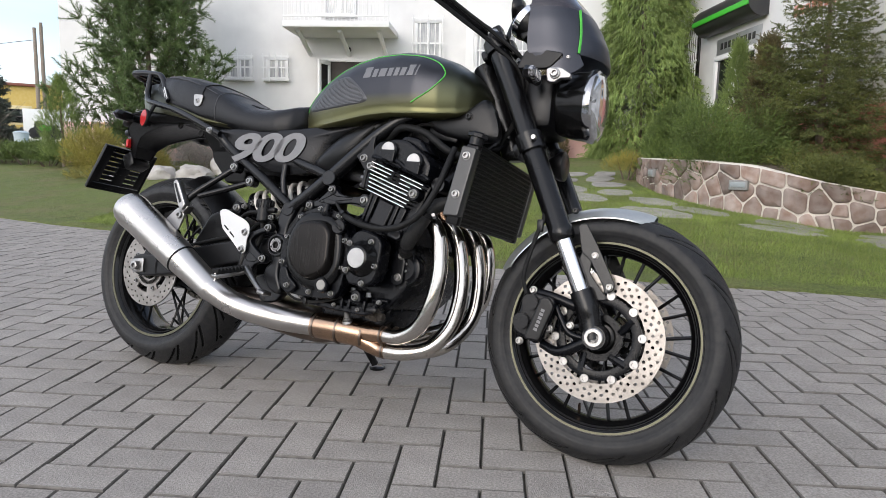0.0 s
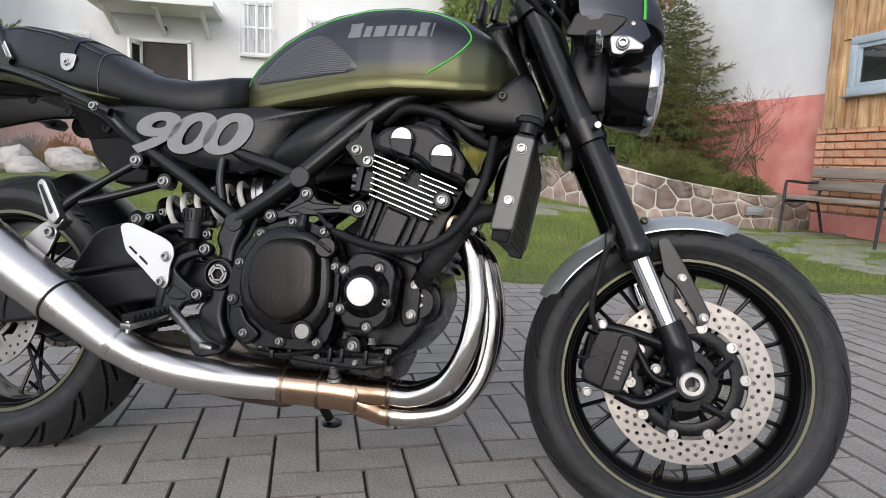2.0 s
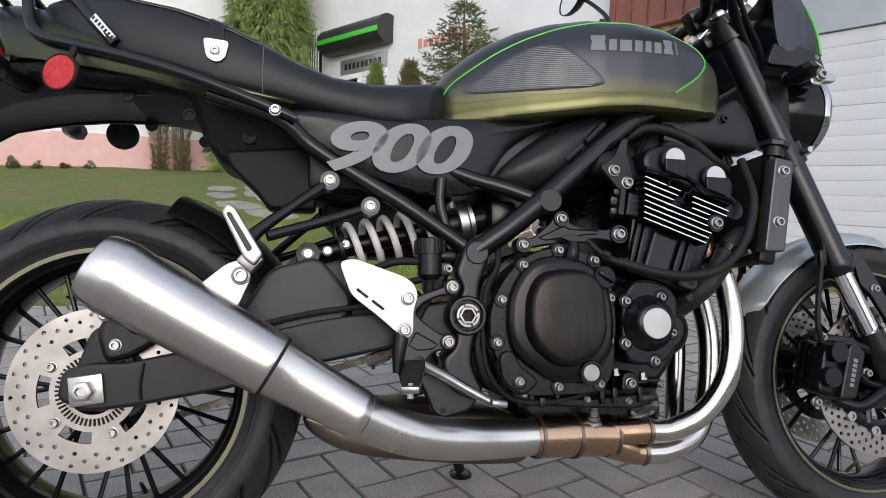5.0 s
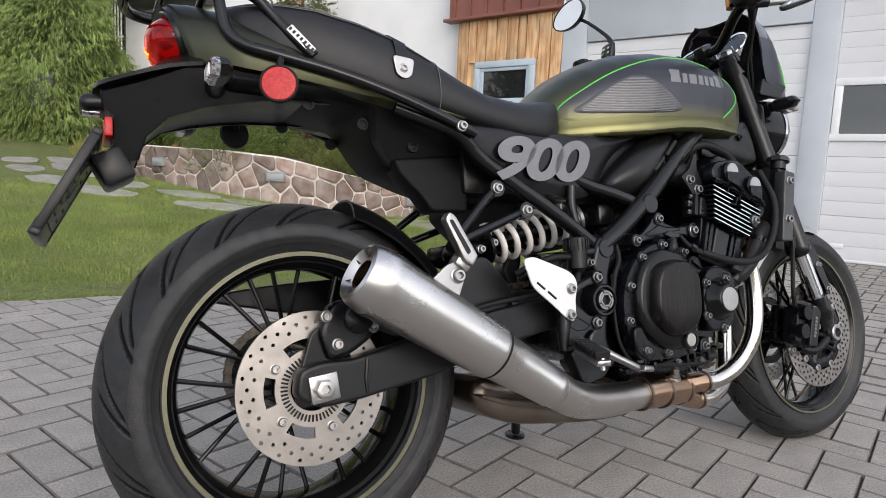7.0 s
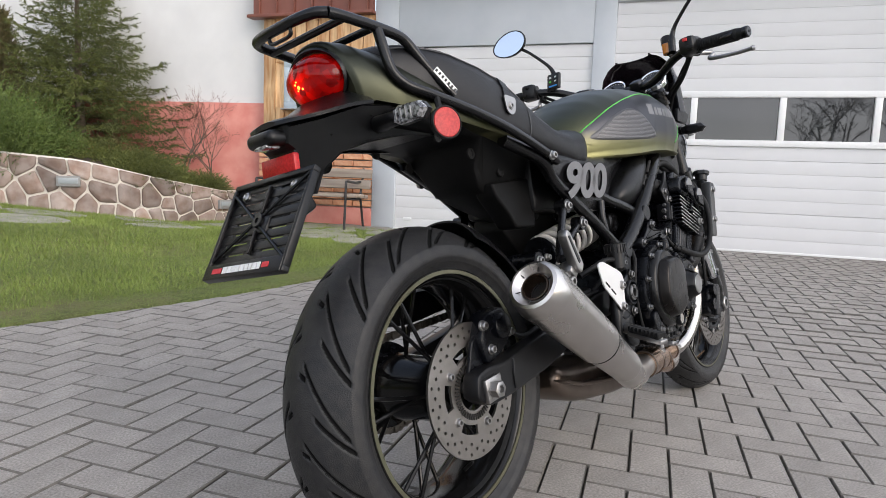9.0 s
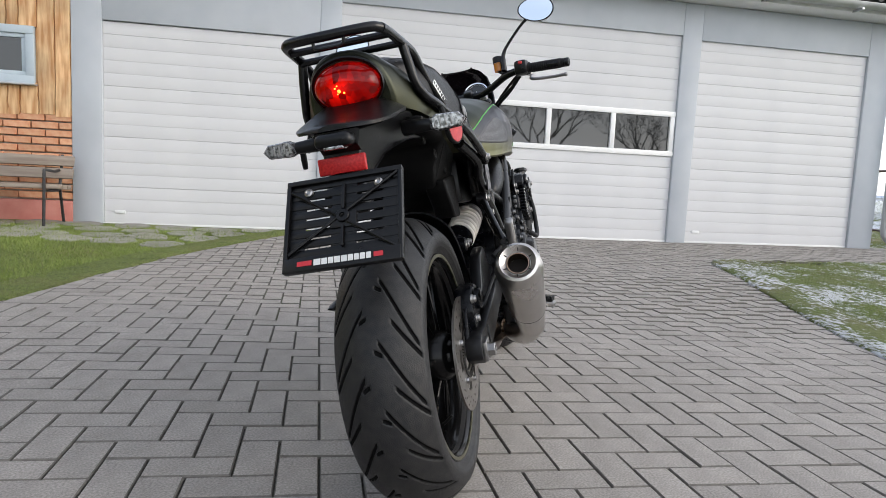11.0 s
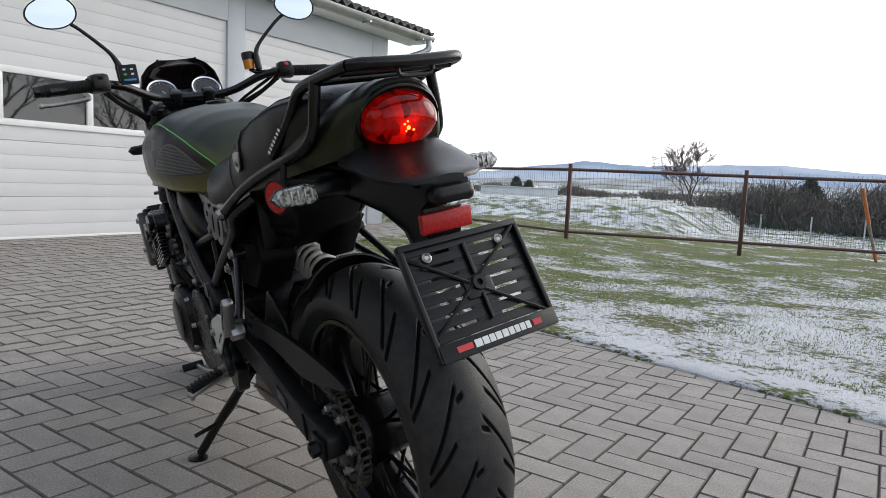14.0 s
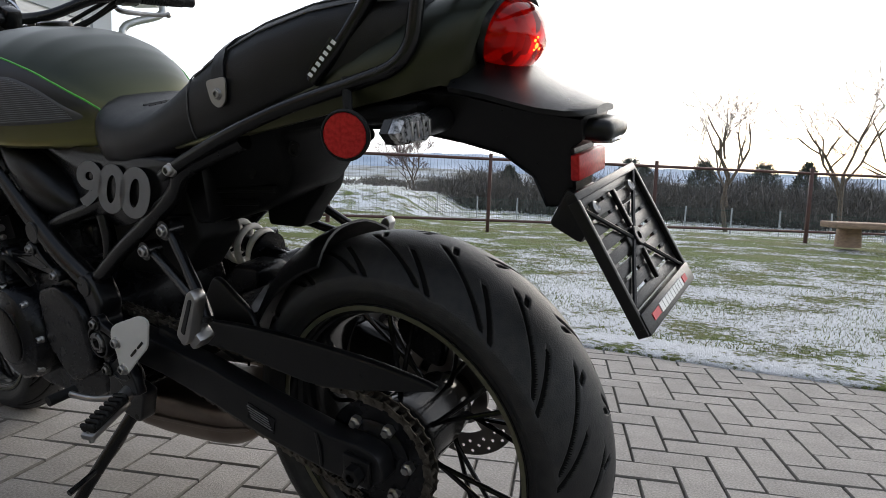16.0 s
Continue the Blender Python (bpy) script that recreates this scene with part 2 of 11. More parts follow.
# ---- materials of the place ----
M_PAVER = mat("grey_concrete_paver", (0.212, 0.194, 0.176), 0.85, col2=(0.352, 0.326, 0.298), scale=170, amount=0.8, bump=0.7, bump_scale=420, per_object=0.08, coarse=0.11, coarse_scale=9)
M_JOINT = mat("joint_sand", (0.052, 0.048, 0.042), 0.95, col2=(0.070, 0.068, 0.050), scale=6, amount=0.8, bump=0.4)
M_MOSS = mat("mossy_joint", (0.09, 0.115, 0.03), 0.95, col2=(0.06, 0.07, 0.03), scale=30, amount=0.8, bump=0.5)
M_WALL = mat("pale_grey_plaster", (0.66, 0.655, 0.645), 0.85, col2=(0.72, 0.715, 0.70), scale=3, amount=0.6, bump=0.25, bump_scale=120, coarse=0.05)
M_WALL2 = mat("white_plaster", (0.70, 0.70, 0.69), 0.85, col2=(0.76, 0.76, 0.75), scale=3, amount=0.6, bump=0.25, bump_scale=120)
M_RED = mat("faded_red_plinth_paint", (0.55, 0.19, 0.155), 0.85, col2=(0.62, 0.27, 0.22), scale=5, amount=0.9, bump=0.3, bump_scale=90, coarse=0.12)
M_PINK = mat("pink_plinth_paint", (0.66, 0.40, 0.36), 0.85, col2=(0.70, 0.46, 0.42), scale=5, amount=0.8, bump=0.3, bump_scale=90)
M_GARAGE = mat("blue_grey_garage_paint", (0.44, 0.47, 0.505), 0.7, col2=(0.48, 0.505, 0.535), scale=4, amount=0.6, bump=0.2, bump_scale=140, coarse=0.06)
M_DOOR = mat("off_white_door_steel", (0.585, 0.585, 0.590), 0.5, col2=(0.625, 0.623, 0.623), scale=2.5, amount=0.6, bump=0.12, bump_scale=300, per_object=0.02)
M_WHITE = mat("white_window_plastic", (0.78, 0.78, 0.77), 0.4, col2=(0.73, 0.73, 0.72), scale=6, amount=0.5)
M_SHEDWIN = mat("grey_blue_window_paint", (0.40, 0.47, 0.52), 0.5, col2=(0.45, 0.52, 0.57), scale=9, amount=0.5)
M_GLASS = mat("dark_window_glass", (0.010, 0.012, 0.014), 0.02, col2=(0.02, 0.02, 0.02), scale=2, amount=0.5, spec=0.9)
M_CURTAIN = mat("curtained_glass", (0.36, 0.37, 0.38), 0.08, col2=(0.58, 0.58, 0.57), scale=5, amount=1.0, stretch=(6, 1, 0.6), spec=0.6)
M_LIGHTBOX = mat("grey_light_housing", (0.20, 0.20, 0.195), 0.6, col2=(0.26, 0.26, 0.25), scale=14)
M_LIGHTLENS = mat("frosted_light_lens", (0.24, 0.27, 0.28), 0.35, col2=(0.30, 0.33, 0.33), scale=60, stretch=(1, 1, 8))
M_DARK = mat("dark_interior", (0.035, 0.03, 0.028), 0.8, col2=(0.06, 0.05, 0.045), scale=4, amount=0.7)
M_GALV = mat("zinc_gutter", (0.50, 0.51, 0.52), 0.42, 0.75, col2=(0.40, 0.41, 0.42), scale=6, amount=0.7)
M_ETERNIT = mat("dark_fibre_cement", (0.07, 0.07, 0.068), 0.85, col2=(0.13, 0.125, 0.12), scale=12, amount=0.9, bump=0.3)
M_BROWNMETAL = mat("brown_roof_sheet", (0.19, 0.065, 0.045), 0.5, col2=(0.23, 0.08, 0.055), scale=5, amount=0.6)
M_WOOD = mat("larch_boards", (0.44, 0.215, 0.085), 0.6, col2=(0.68, 0.46, 0.25), scale=4.0, amount=1.0, stretch=(6, 6, 0.7), bump=0.35, bump_scale=12, per_object=0.2, coarse=0.25, coarse_scale=3)
M_BRICK = mat("orange_brick", (0.58, 0.265, 0.14), 0.85, col2=(0.66, 0.38, 0.23), scale=20, amount=0.9, bump=0.4, bump_scale=90, per_object=0.16)
M_MORTAR = mat("light_mortar", (0.56, 0.50, 0.43), 0.9, col2=(0.48, 0.43, 0.37), scale=25, amount=0.7, bump=0.4)
M_WMORTAR = mat("white_mortar", (0.66, 0.62, 0.55), 0.9, col2=(0.52, 0.48, 0.42), scale=18, amount=0.7, bump=0.5, bump_scale=60)
M_STONE = mat("andesite_stone", (0.20, 0.135, 0.105), 0.8, col2=(0.30, 0.245, 0.215), scale=7, amount=1.0, bump=0.6, bump_scale=30, per_object=0.42, coarse=0.2, coarse_scale=4)
M_SLAB = mat("flagstone", (0.20, 0.19, 0.17), 0.85, col2=(0.29, 0.275, 0.245), scale=8, amount=0.9, bump=0.5, bump_scale=40, per_object=0.12)
M_STEEL = mat("brown_fence_steel", (0.085, 0.045, 0.04), 0.55, 0.3, col2=(0.12, 0.06, 0.05), scale=20, amount=0.7)
M_WIRE = mat("fence_wire", (0.15, 0.15, 0.145), 0.5, 0.4)
M_BENCHW = mat("weathered_bench_wood", (0.20, 0.155, 0.12), 0.7, col2=(0.29, 0.245, 0.20), scale=5, amount=1.0, stretch=(1.5, 0.4, 6), bump=0.4, bump_scale=20, per_object=0.18)
M_BENCHM = mat("black_bench_steel", (0.02, 0.02, 0.021), 0.45, 0.2, col2=(0.04, 0.04, 0.04), scale=20, amount=0.6)
M_PIPE = mat("brown_downpipe", (0.26, 0.085, 0.04), 0.45, col2=(0.30, 0.11, 0.06), scale=5, amount=0.5)
M_BARK = mat("bark", (0.09, 0.065, 0.045), 0.9, col2=(0.16, 0.125, 0.095), scale=14, amount=1.0, bump=0.8, bump_scale=30)
M_YELLOW = mat("yellow_house_render", (0.60, 0.42, 0.11), 0.85, col2=(0.66, 0.49, 0.17), scale=4, amount=0.6)
M_GREEN = mat("green_sign_stripe", (0.05, 0.42, 0.03), 0.4)
M_BLACKP = mat("black_sign_panel", (0.02, 0.02, 0.022), 0.4, col2=(0.03, 0.03, 0.03), scale=8)
M_ROCK = mat("pale_garden_rock", (0.42, 0.40, 0.37), 0.85, col2=(0.29, 0.27, 0.25), scale=6, amount=0.9, bump=0.6, bump_scale=20)
M_SOIL = mat("bed_soil", (0.06, 0.045, 0.035), 0.95, col2=(0.10, 0.075, 0.05), scale=20, amount=1.0, bump=0.7)
M_ORANGE = mat("orange_marker_paint", (0.62, 0.17, 0.03), 0.6, col2=(0.5, 0.14, 0.04), scale=9)


def leaf_mat(name, c1, c2, var=0.3):
    m = bpy.data.materials.new(name)
    m.use_nodes = True
    n, l = m.node_tree.nodes, m.node_tree.links
    b = n["Principled BSDF"]
    b.inputs["Roughness"].default_value = 0.6
    g, mx = n.new("ShaderNodeNewGeometry"), n.new("ShaderNodeMix")
    mx.data_type = "RGBA"
    mx.inputs["A"].default_value, mx.inputs["B"].default_value = rgb(*c1), rgb(*c2)
    l.new(g.outputs["Random Per Island"], mx.inputs["Factor"])
    tc, no, hs, mr = n.new("ShaderNodeTexCoord"), n.new("ShaderNodeTexNoise"), n.new("ShaderNodeHueSaturation"), n.new("ShaderNodeMapRange")
    no.inputs["Scale"].default_value = 2.2
    l.new(tc.outputs["Object"], no.inputs["Vector"])
    l.new(no.outputs["Fac"], mr.inputs["Value"])
    mr.inputs["From Min"].default_value, mr.inputs["From Max"].default_value = 0.3, 0.7
    mr.inputs["To Min"].default_value, mr.inputs["To Max"].default_value = 1 - var, 1 + var
    l.new(mx.outputs["Result"], hs.inputs["Color"])
    l.new(mr.outputs["Result"], hs.inputs["Value"])
    l.new(hs.outputs["Color"], b.inputs["Base Color"])
    return m


M_SPRUCE = leaf_mat("spruce_needles", (0.040, 0.060, 0.012), (0.145, 0.155, 0.032))
M_THUJA = leaf_mat("thuja_sprays", (0.11, 0.17, 0.035), (0.25, 0.32, 0.09))
M_JUNIPER = leaf_mat("pine_bush_needles", (0.052, 0.092, 0.015), (0.14, 0.19, 0.040))
M_PINE = leaf_mat("pine_needles", (0.06, 0.11, 0.03), (0.15, 0.21, 0.07))
M_GOLD = leaf_mat("golden_conifer_needles", (0.22, 0.19, 0.03), (0.36, 0.32, 0.07))
M_RUST = leaf_mat("rusty_barberry_leaves", (0.16, 0.075, 0.03), (0.30, 0.16, 0.06))
M_HEATHER = leaf_mat("grey_heather", (0.17, 0.155, 0.14), (0.30, 0.27, 0.25))
M_BOX = leaf_mat("box_leaves", (0.03, 0.05, 0.015), (0.07, 0.10, 0.03))
# twigs of the distant trees, with haze lightened into the colour
M_TWIG = leaf_mat("bare_twigs", (0.15, 0.125, 0.105), (0.27, 0.23, 0.20))
M_REDTWIG = leaf_mat("reddish_bare_twigs", (0.16, 0.07, 0.05), (0.26, 0.13, 0.09))
M_PINKTWIG = leaf_mat("fine_birch_twigs", (0.17, 0.125, 0.115), (0.27, 0.21, 0.195))
M_RUSTTWIG = leaf_mat("withered_rusty_shoots", (0.11, 0.075, 0.03), (0.20, 0.125, 0.055))
M_OLDTHUJA = leaf_mat("brownish_thuja_sprays", (0.060, 0.058, 0.018), (0.15, 0.115, 0.040))
M_WIREGREEN = mat("green_wire", (0.05, 0.085, 0.065), 0.6)
M_LOG = mat("sawn_log", (0.36, 0.24, 0.16), 0.8, col2=(0.25, 0.17, 0.12), scale=7, amount=1.0, stretch=(1, 4, 6), bump=0.5, bump_scale=20)
M_YELLOWPALE = mat("pale_yellow_surround", (0.66, 0.56, 0.30), 0.85, col2=(0.70, 0.60, 0.36), scale=5)
# haze and light from behind are lightened into both far colours
M_FARWOOD = leaf_mat("haze_lightened_wood", (0.088, 0.077, 0.068), (0.200, 0.175, 0.150))
M_FARPINE = leaf_mat("haze_lightened_conifers", (0.048, 0.058, 0.046), (0.105, 0.118, 0.090))
M_GRASSBLADE = leaf_mat("grass_blades", (0.11, 0.17, 0.022), (0.24, 0.29, 0.07), 0.25)
M_DRYBLADE = leaf_mat("dry_grass_blades", (0.12, 0.14, 0.03), (0.30, 0.27, 0.12), 0.25)


def ground_material():
    """Turf, with thawing snow on the shaded side of the drive and over the fields."""
    m = bpy.data.materials.new("turf_with_snow")
    m.use_nodes = True
    n, l = m.node_tree.nodes, m.node_tree.links
    b = n["Principled BSDF"]
    b.inputs["Roughness"].default_value = 0.95
    tc = n.new("ShaderNodeTexCoord")
    def noise_node(scale, detail=6.0, rough=0.6, st=(1, 1, 1)):
        mp, k = n.new("ShaderNodeMapping"), n.new("ShaderNodeTexNoise")
        mp.inputs["Scale"].default_value = st
        k.inputs["Scale"].default_value, k.inputs["Detail"].default_value, k.inputs["Roughness"].default_value = scale, detail, rough
        l.new(tc.outputs["Object"], mp.inputs["Vector"])
        l.new(mp.outputs["Vector"], k.inputs["Vector"])
        return k.outputs["Fac"]
    def mixc(f, a, bb):
        k = n.new("ShaderNodeMix")
        k.data_type = "RGBA"
        l.new(f, k.inputs["Factor"])
        for s, v in (("A", a), ("B", bb)):
            if isinstance(v, tuple):
                k.inputs[s].default_value = rgb(*v)
            else:
                l.new(v, k.inputs[s])
        return k.outputs["Result"]
    def ramp(v, lo, hi, to0=0.0, to1=1.0):
        k = n.new("ShaderNodeMapRange")
        k.inputs["From Min"].default_value, k.inputs["From Max"].default_value = lo, hi
        k.inputs["To Min"].default_value, k.inputs["To Max"].default_value = to0, to1
        l.new(v, k.inputs["Value"])
        return k.outputs["Result"]
    def math_node(op, a, bb):
        k = n.new("ShaderNodeMath")
        k.operation = op
        for i, v in enumerate((a, bb)):
            if isinstance(v, (int, float)):
                k.inputs[i].default_value = v
            else:
                l.new(v, k.inputs[i])
        return k.outputs[0]
    grass = mixc(ramp(noise_node(70, 8, 0.75), 0.36, 0.64), (0.060, 0.095, 0.014), (0.24, 0.285, 0.075))
    grass = mixc(ramp(noise_node(1.3, 6, 0.65), 0.47, 0.74), grass, (0.22, 0.190, 0.085))
    grass = mixc(ramp(noise_node(11, 6, 0.7), 0.52, 0.70, 0.0, 0.6), grass, (0.050, 0.070, 0.014))
    sep = n.new("ShaderNodeSeparateXYZ")
    l.new(tc.outputs["Object"], sep.inputs["Vector"])
    side = ramp(sep.outputs["Y"], -0.3, -1.0)
    near = math_node("MULTIPLY", ramp(sep.outputs["Y"], -7.0, -5.0), ramp(sep.outputs["X"], 2.4, 0.0))
    patch = math_node("ADD", math_node("MULTIPLY", noise_node(1.4, 6, 0.66, (1, 1.2, 1)), 1.1), math_node("MULTIPLY", noise_node(24, 6, 0.72), 0.95))
    patch = math_node("ADD", patch, math_node("MULTIPLY", near, 0.09))
    patch = math_node("ADD", patch, ramp(sep.outputs["Y"], -19.0, -23.0, 0.0, 0.12))
    patch = math_node("ADD", patch, ramp(sep.outputs["Y"], -6.8, -3.2, -0.05, 0.015))
    snow = math_node("MULTIPLY", ramp(patch, 1.022, 1.110), side)
    col = mixc(snow, grass, (0.84, 0.86, 0.89))
    l.new(col, b.inputs["Base Color"])
    bp, hh = n.new("ShaderNodeBump"), math_node("ADD", noise_node(160, 5), math_node("MULTIPLY", snow, 0.8))
    l.new(hh, bp.inputs["Height"])
    bp.inputs["Strength"].default_value, bp.inputs["Distance"].default_value = 1.0, 0.03
    l.new(bp.outputs["Normal"], b.inputs["Normal"])
    return m


M_TURF = ground_material()


# ---- ground ----
def ground_z(x, y):
    z = 0.02 * min(max(x - 2.0, 0.0), 3.8)
    z += (0.022 * min(max(y, -2.4), 1.2) - 0.006) * min(max((3.2 - x) / 1.6, 0.0), 1.0)
    e = 2.55 - 0.42 * x if x < 1.6 else 1.88 - 0.27 * (x - 1.6)
    d = max(0.0, y - max(e, 1.0) - 0.4)
    g = float(np.interp(x, [3.1, 3.75, 4.4, 5.2], [1.0, 0.72, 0.31, 0.15]))
    g = g + (1 - g) * min(max((y - 6.0) / 3.0, 0.0), 1.0)
    z += g * (0.085 * min(d, 3.6) + 0.088 * min(max(d - 3.6, 0), 6.0))
    if y < -11:
        z -= 0.088 * min(-11 - y, 13)
    return z


# edges of the paved yard
LAWN_EDGE = [(-14, 8.6), (-3.9, 4.3), (-3.0, 3.85), (-1.2, 3.1), (0.33, 2.5), (1.54, 2.02), (2.1, 1.86), (3.0, 1.66), (3.75, 1.42), (4.6, 1.05), (5.2, 0.74), (5.78, 0.40)]
SNOW_EDGE = [(-14, 0.6), (-6.0, -0.55), (-3.0, -1.15), (-1.4, -1.53), (-0.9, -1.66), (0.0, -1.92), (1.6, -2.45), (3.0, -2.88), (4.0, -3.2), (4.28, -3.4), (4.36, -3.85), (4.42, -5.2), (4.48, -6.6), (4.62, -7.0), (5.3, -7.4), (7.0, -8.0)]


def edge_y(edge, x):
    return float(np.interp(x, [p[0] for p in edge], [p[1] for p in edge]))


def paved(x, y):
    if x > 7.0 or x < -14:
        return False
    return edge_y(SNOW_EDGE, x) < y < edge_y(LAWN_EDGE, x) if x <= 5.78 else edge_y(SNOW_EDGE, x) < y < 0.4


def make_ground():
    xs = sorted({*np.arange(-14, 9.01, 0.2).round(3), *np.linspace(-3000, -14, 26), *np.linspace(9, 3000, 26), -30., -50., -90., 20., 40., 80., 200., -200.})
    ys = sorted({*np.arange(-12, 13.01, 0.2).round(3), *np.linspace(-3000, -12, 26), *np.linspace(13, 3000, 26), -16., -20., -30., -50., -80., -150., 25., 60., 150.})
    verts, faces = [], []
    for y in ys:
        for x in xs:
            p = paved(x, y)
            k = 0.0 if p or abs(x) > 12 or abs(y) > 12 else 0.012 * noise.noise((x * 1.7, y * 1.7, 0))
            verts.append((x, y, ground_z(x, y) - (0.075 if p else 0.0) + k))
    w = len(xs)
    for j in range(len(ys) - 1):
        for i in range(w - 1):
            a = j * w + i
            faces.append((a, a + 1, a + w + 1, a + w))
    me = bpy.data.meshes.new("ground")
    me.from_pydata(verts, [], faces)
    me.materials.append(M_TURF)
    for f in me.polygons:
        f.use_smooth = True
    return tagged(new("ground", me), "short winter turf, green by the house, patched with thawing snow across the drive", "lawn", kind="structure")


make_ground()


def make_bedding():
    """The sand bed that shows in the joints between the pavers."""
    verts, faces = [], []
    xs = np.arange(-14, 5.9, 0.25)
    for x in xs:
        a, b = edge_y(SNOW_EDGE, x), edge_y(LAWN_EDGE, x) if x < 5.78 else 0.4
        for k in range(25):
            y = a + (b - a) * k / 24
            verts.append((x, y, ground_z(x, y) - 0.010))
    for i in range(len(xs) - 1):
        for k in range(24):
            a = i * 25 + k
            faces.append((a, a + 25, a + 26, a + 1))
    me = bpy.data.meshes.new("paving_bed")
    me.from_pydata(verts, [], faces)
    me.materials.append(M_JOINT)
    me.materials.append(M_MOSS)
    for f in me.polygons:
        x, y, _ = f.center
        d = edge_y(LAWN_EDGE, x) - y
        f.material_index = 1 if x > 1.2 and d < 1.3 + 0.9 * noise.noise((x * 1.3, y * 1.3, 4)) else 0
    return tagged(new("paving_bed", me), "dark sand showing in the joints of the block paving", "paving", kind="structure")


make_bedding()


def lawn_edge(name, edge, sign, label, x0, x1):
    """The cut edge of the turf, a little proud of the paving."""
    rr = random.Random(len(name))
    verts, faces = [], []
    n = int((x1 - x0) / 0.04)
    for i in range(n + 1):
        x = x0 + (x1 - x0) * i / n
        y = edge_y(edge, x) + 0.018 * noise.noise((x * 3.0, 1.0, 0)) + 0.012 * noise.noise((x * 11.0, 2.0, 0))
        z = ground_z(x, y)
        for dy, dz in ((0.0, -0.03), (0.0, 0.004), (0.012, 0.012), (0.10, 0.016), (0.28, 0.013), (0.50, -0.02)):
            verts.append((x, y + sign * dy, z + dz + 0.004 * noise.noise((x * 9, dy * 30, 5))))
    for i in range(n):
        for k in range(5):
            a = i * 6 + k
            faces.append((a, a + 1, a + 7, a + 6) if sign < 0 else (a, a + 6, a + 7, a + 1))
    me = bpy.data.meshes.new(name)
    me.from_pydata(verts, [], faces)
    me.materials.append(M_TURF)
    for f in me.polygons:
        f.use_smooth = True
    tagged(new(name, me), label, "lawn", kind="structure")


lawn_edge("ground_lawn_edge", LAWN_EDGE, 1, "cut edge of the green lawn along the paving", -13.5, 5.75)
lawn_edge("ground_snow_edge", SNOW_EDGE, -1, "ragged edge of the snowy lawn along the paving", -13.5, 4.3)


# ---- garage ----
GX = 5.78


def bar(a, b, w=0.0):
    """A box between two corners."""
    c = [(p + q) / 2 for p, q in zip(a, b)]
    return box(c, [abs(q - p) for p, q in zip(a, b)], bevel=w)


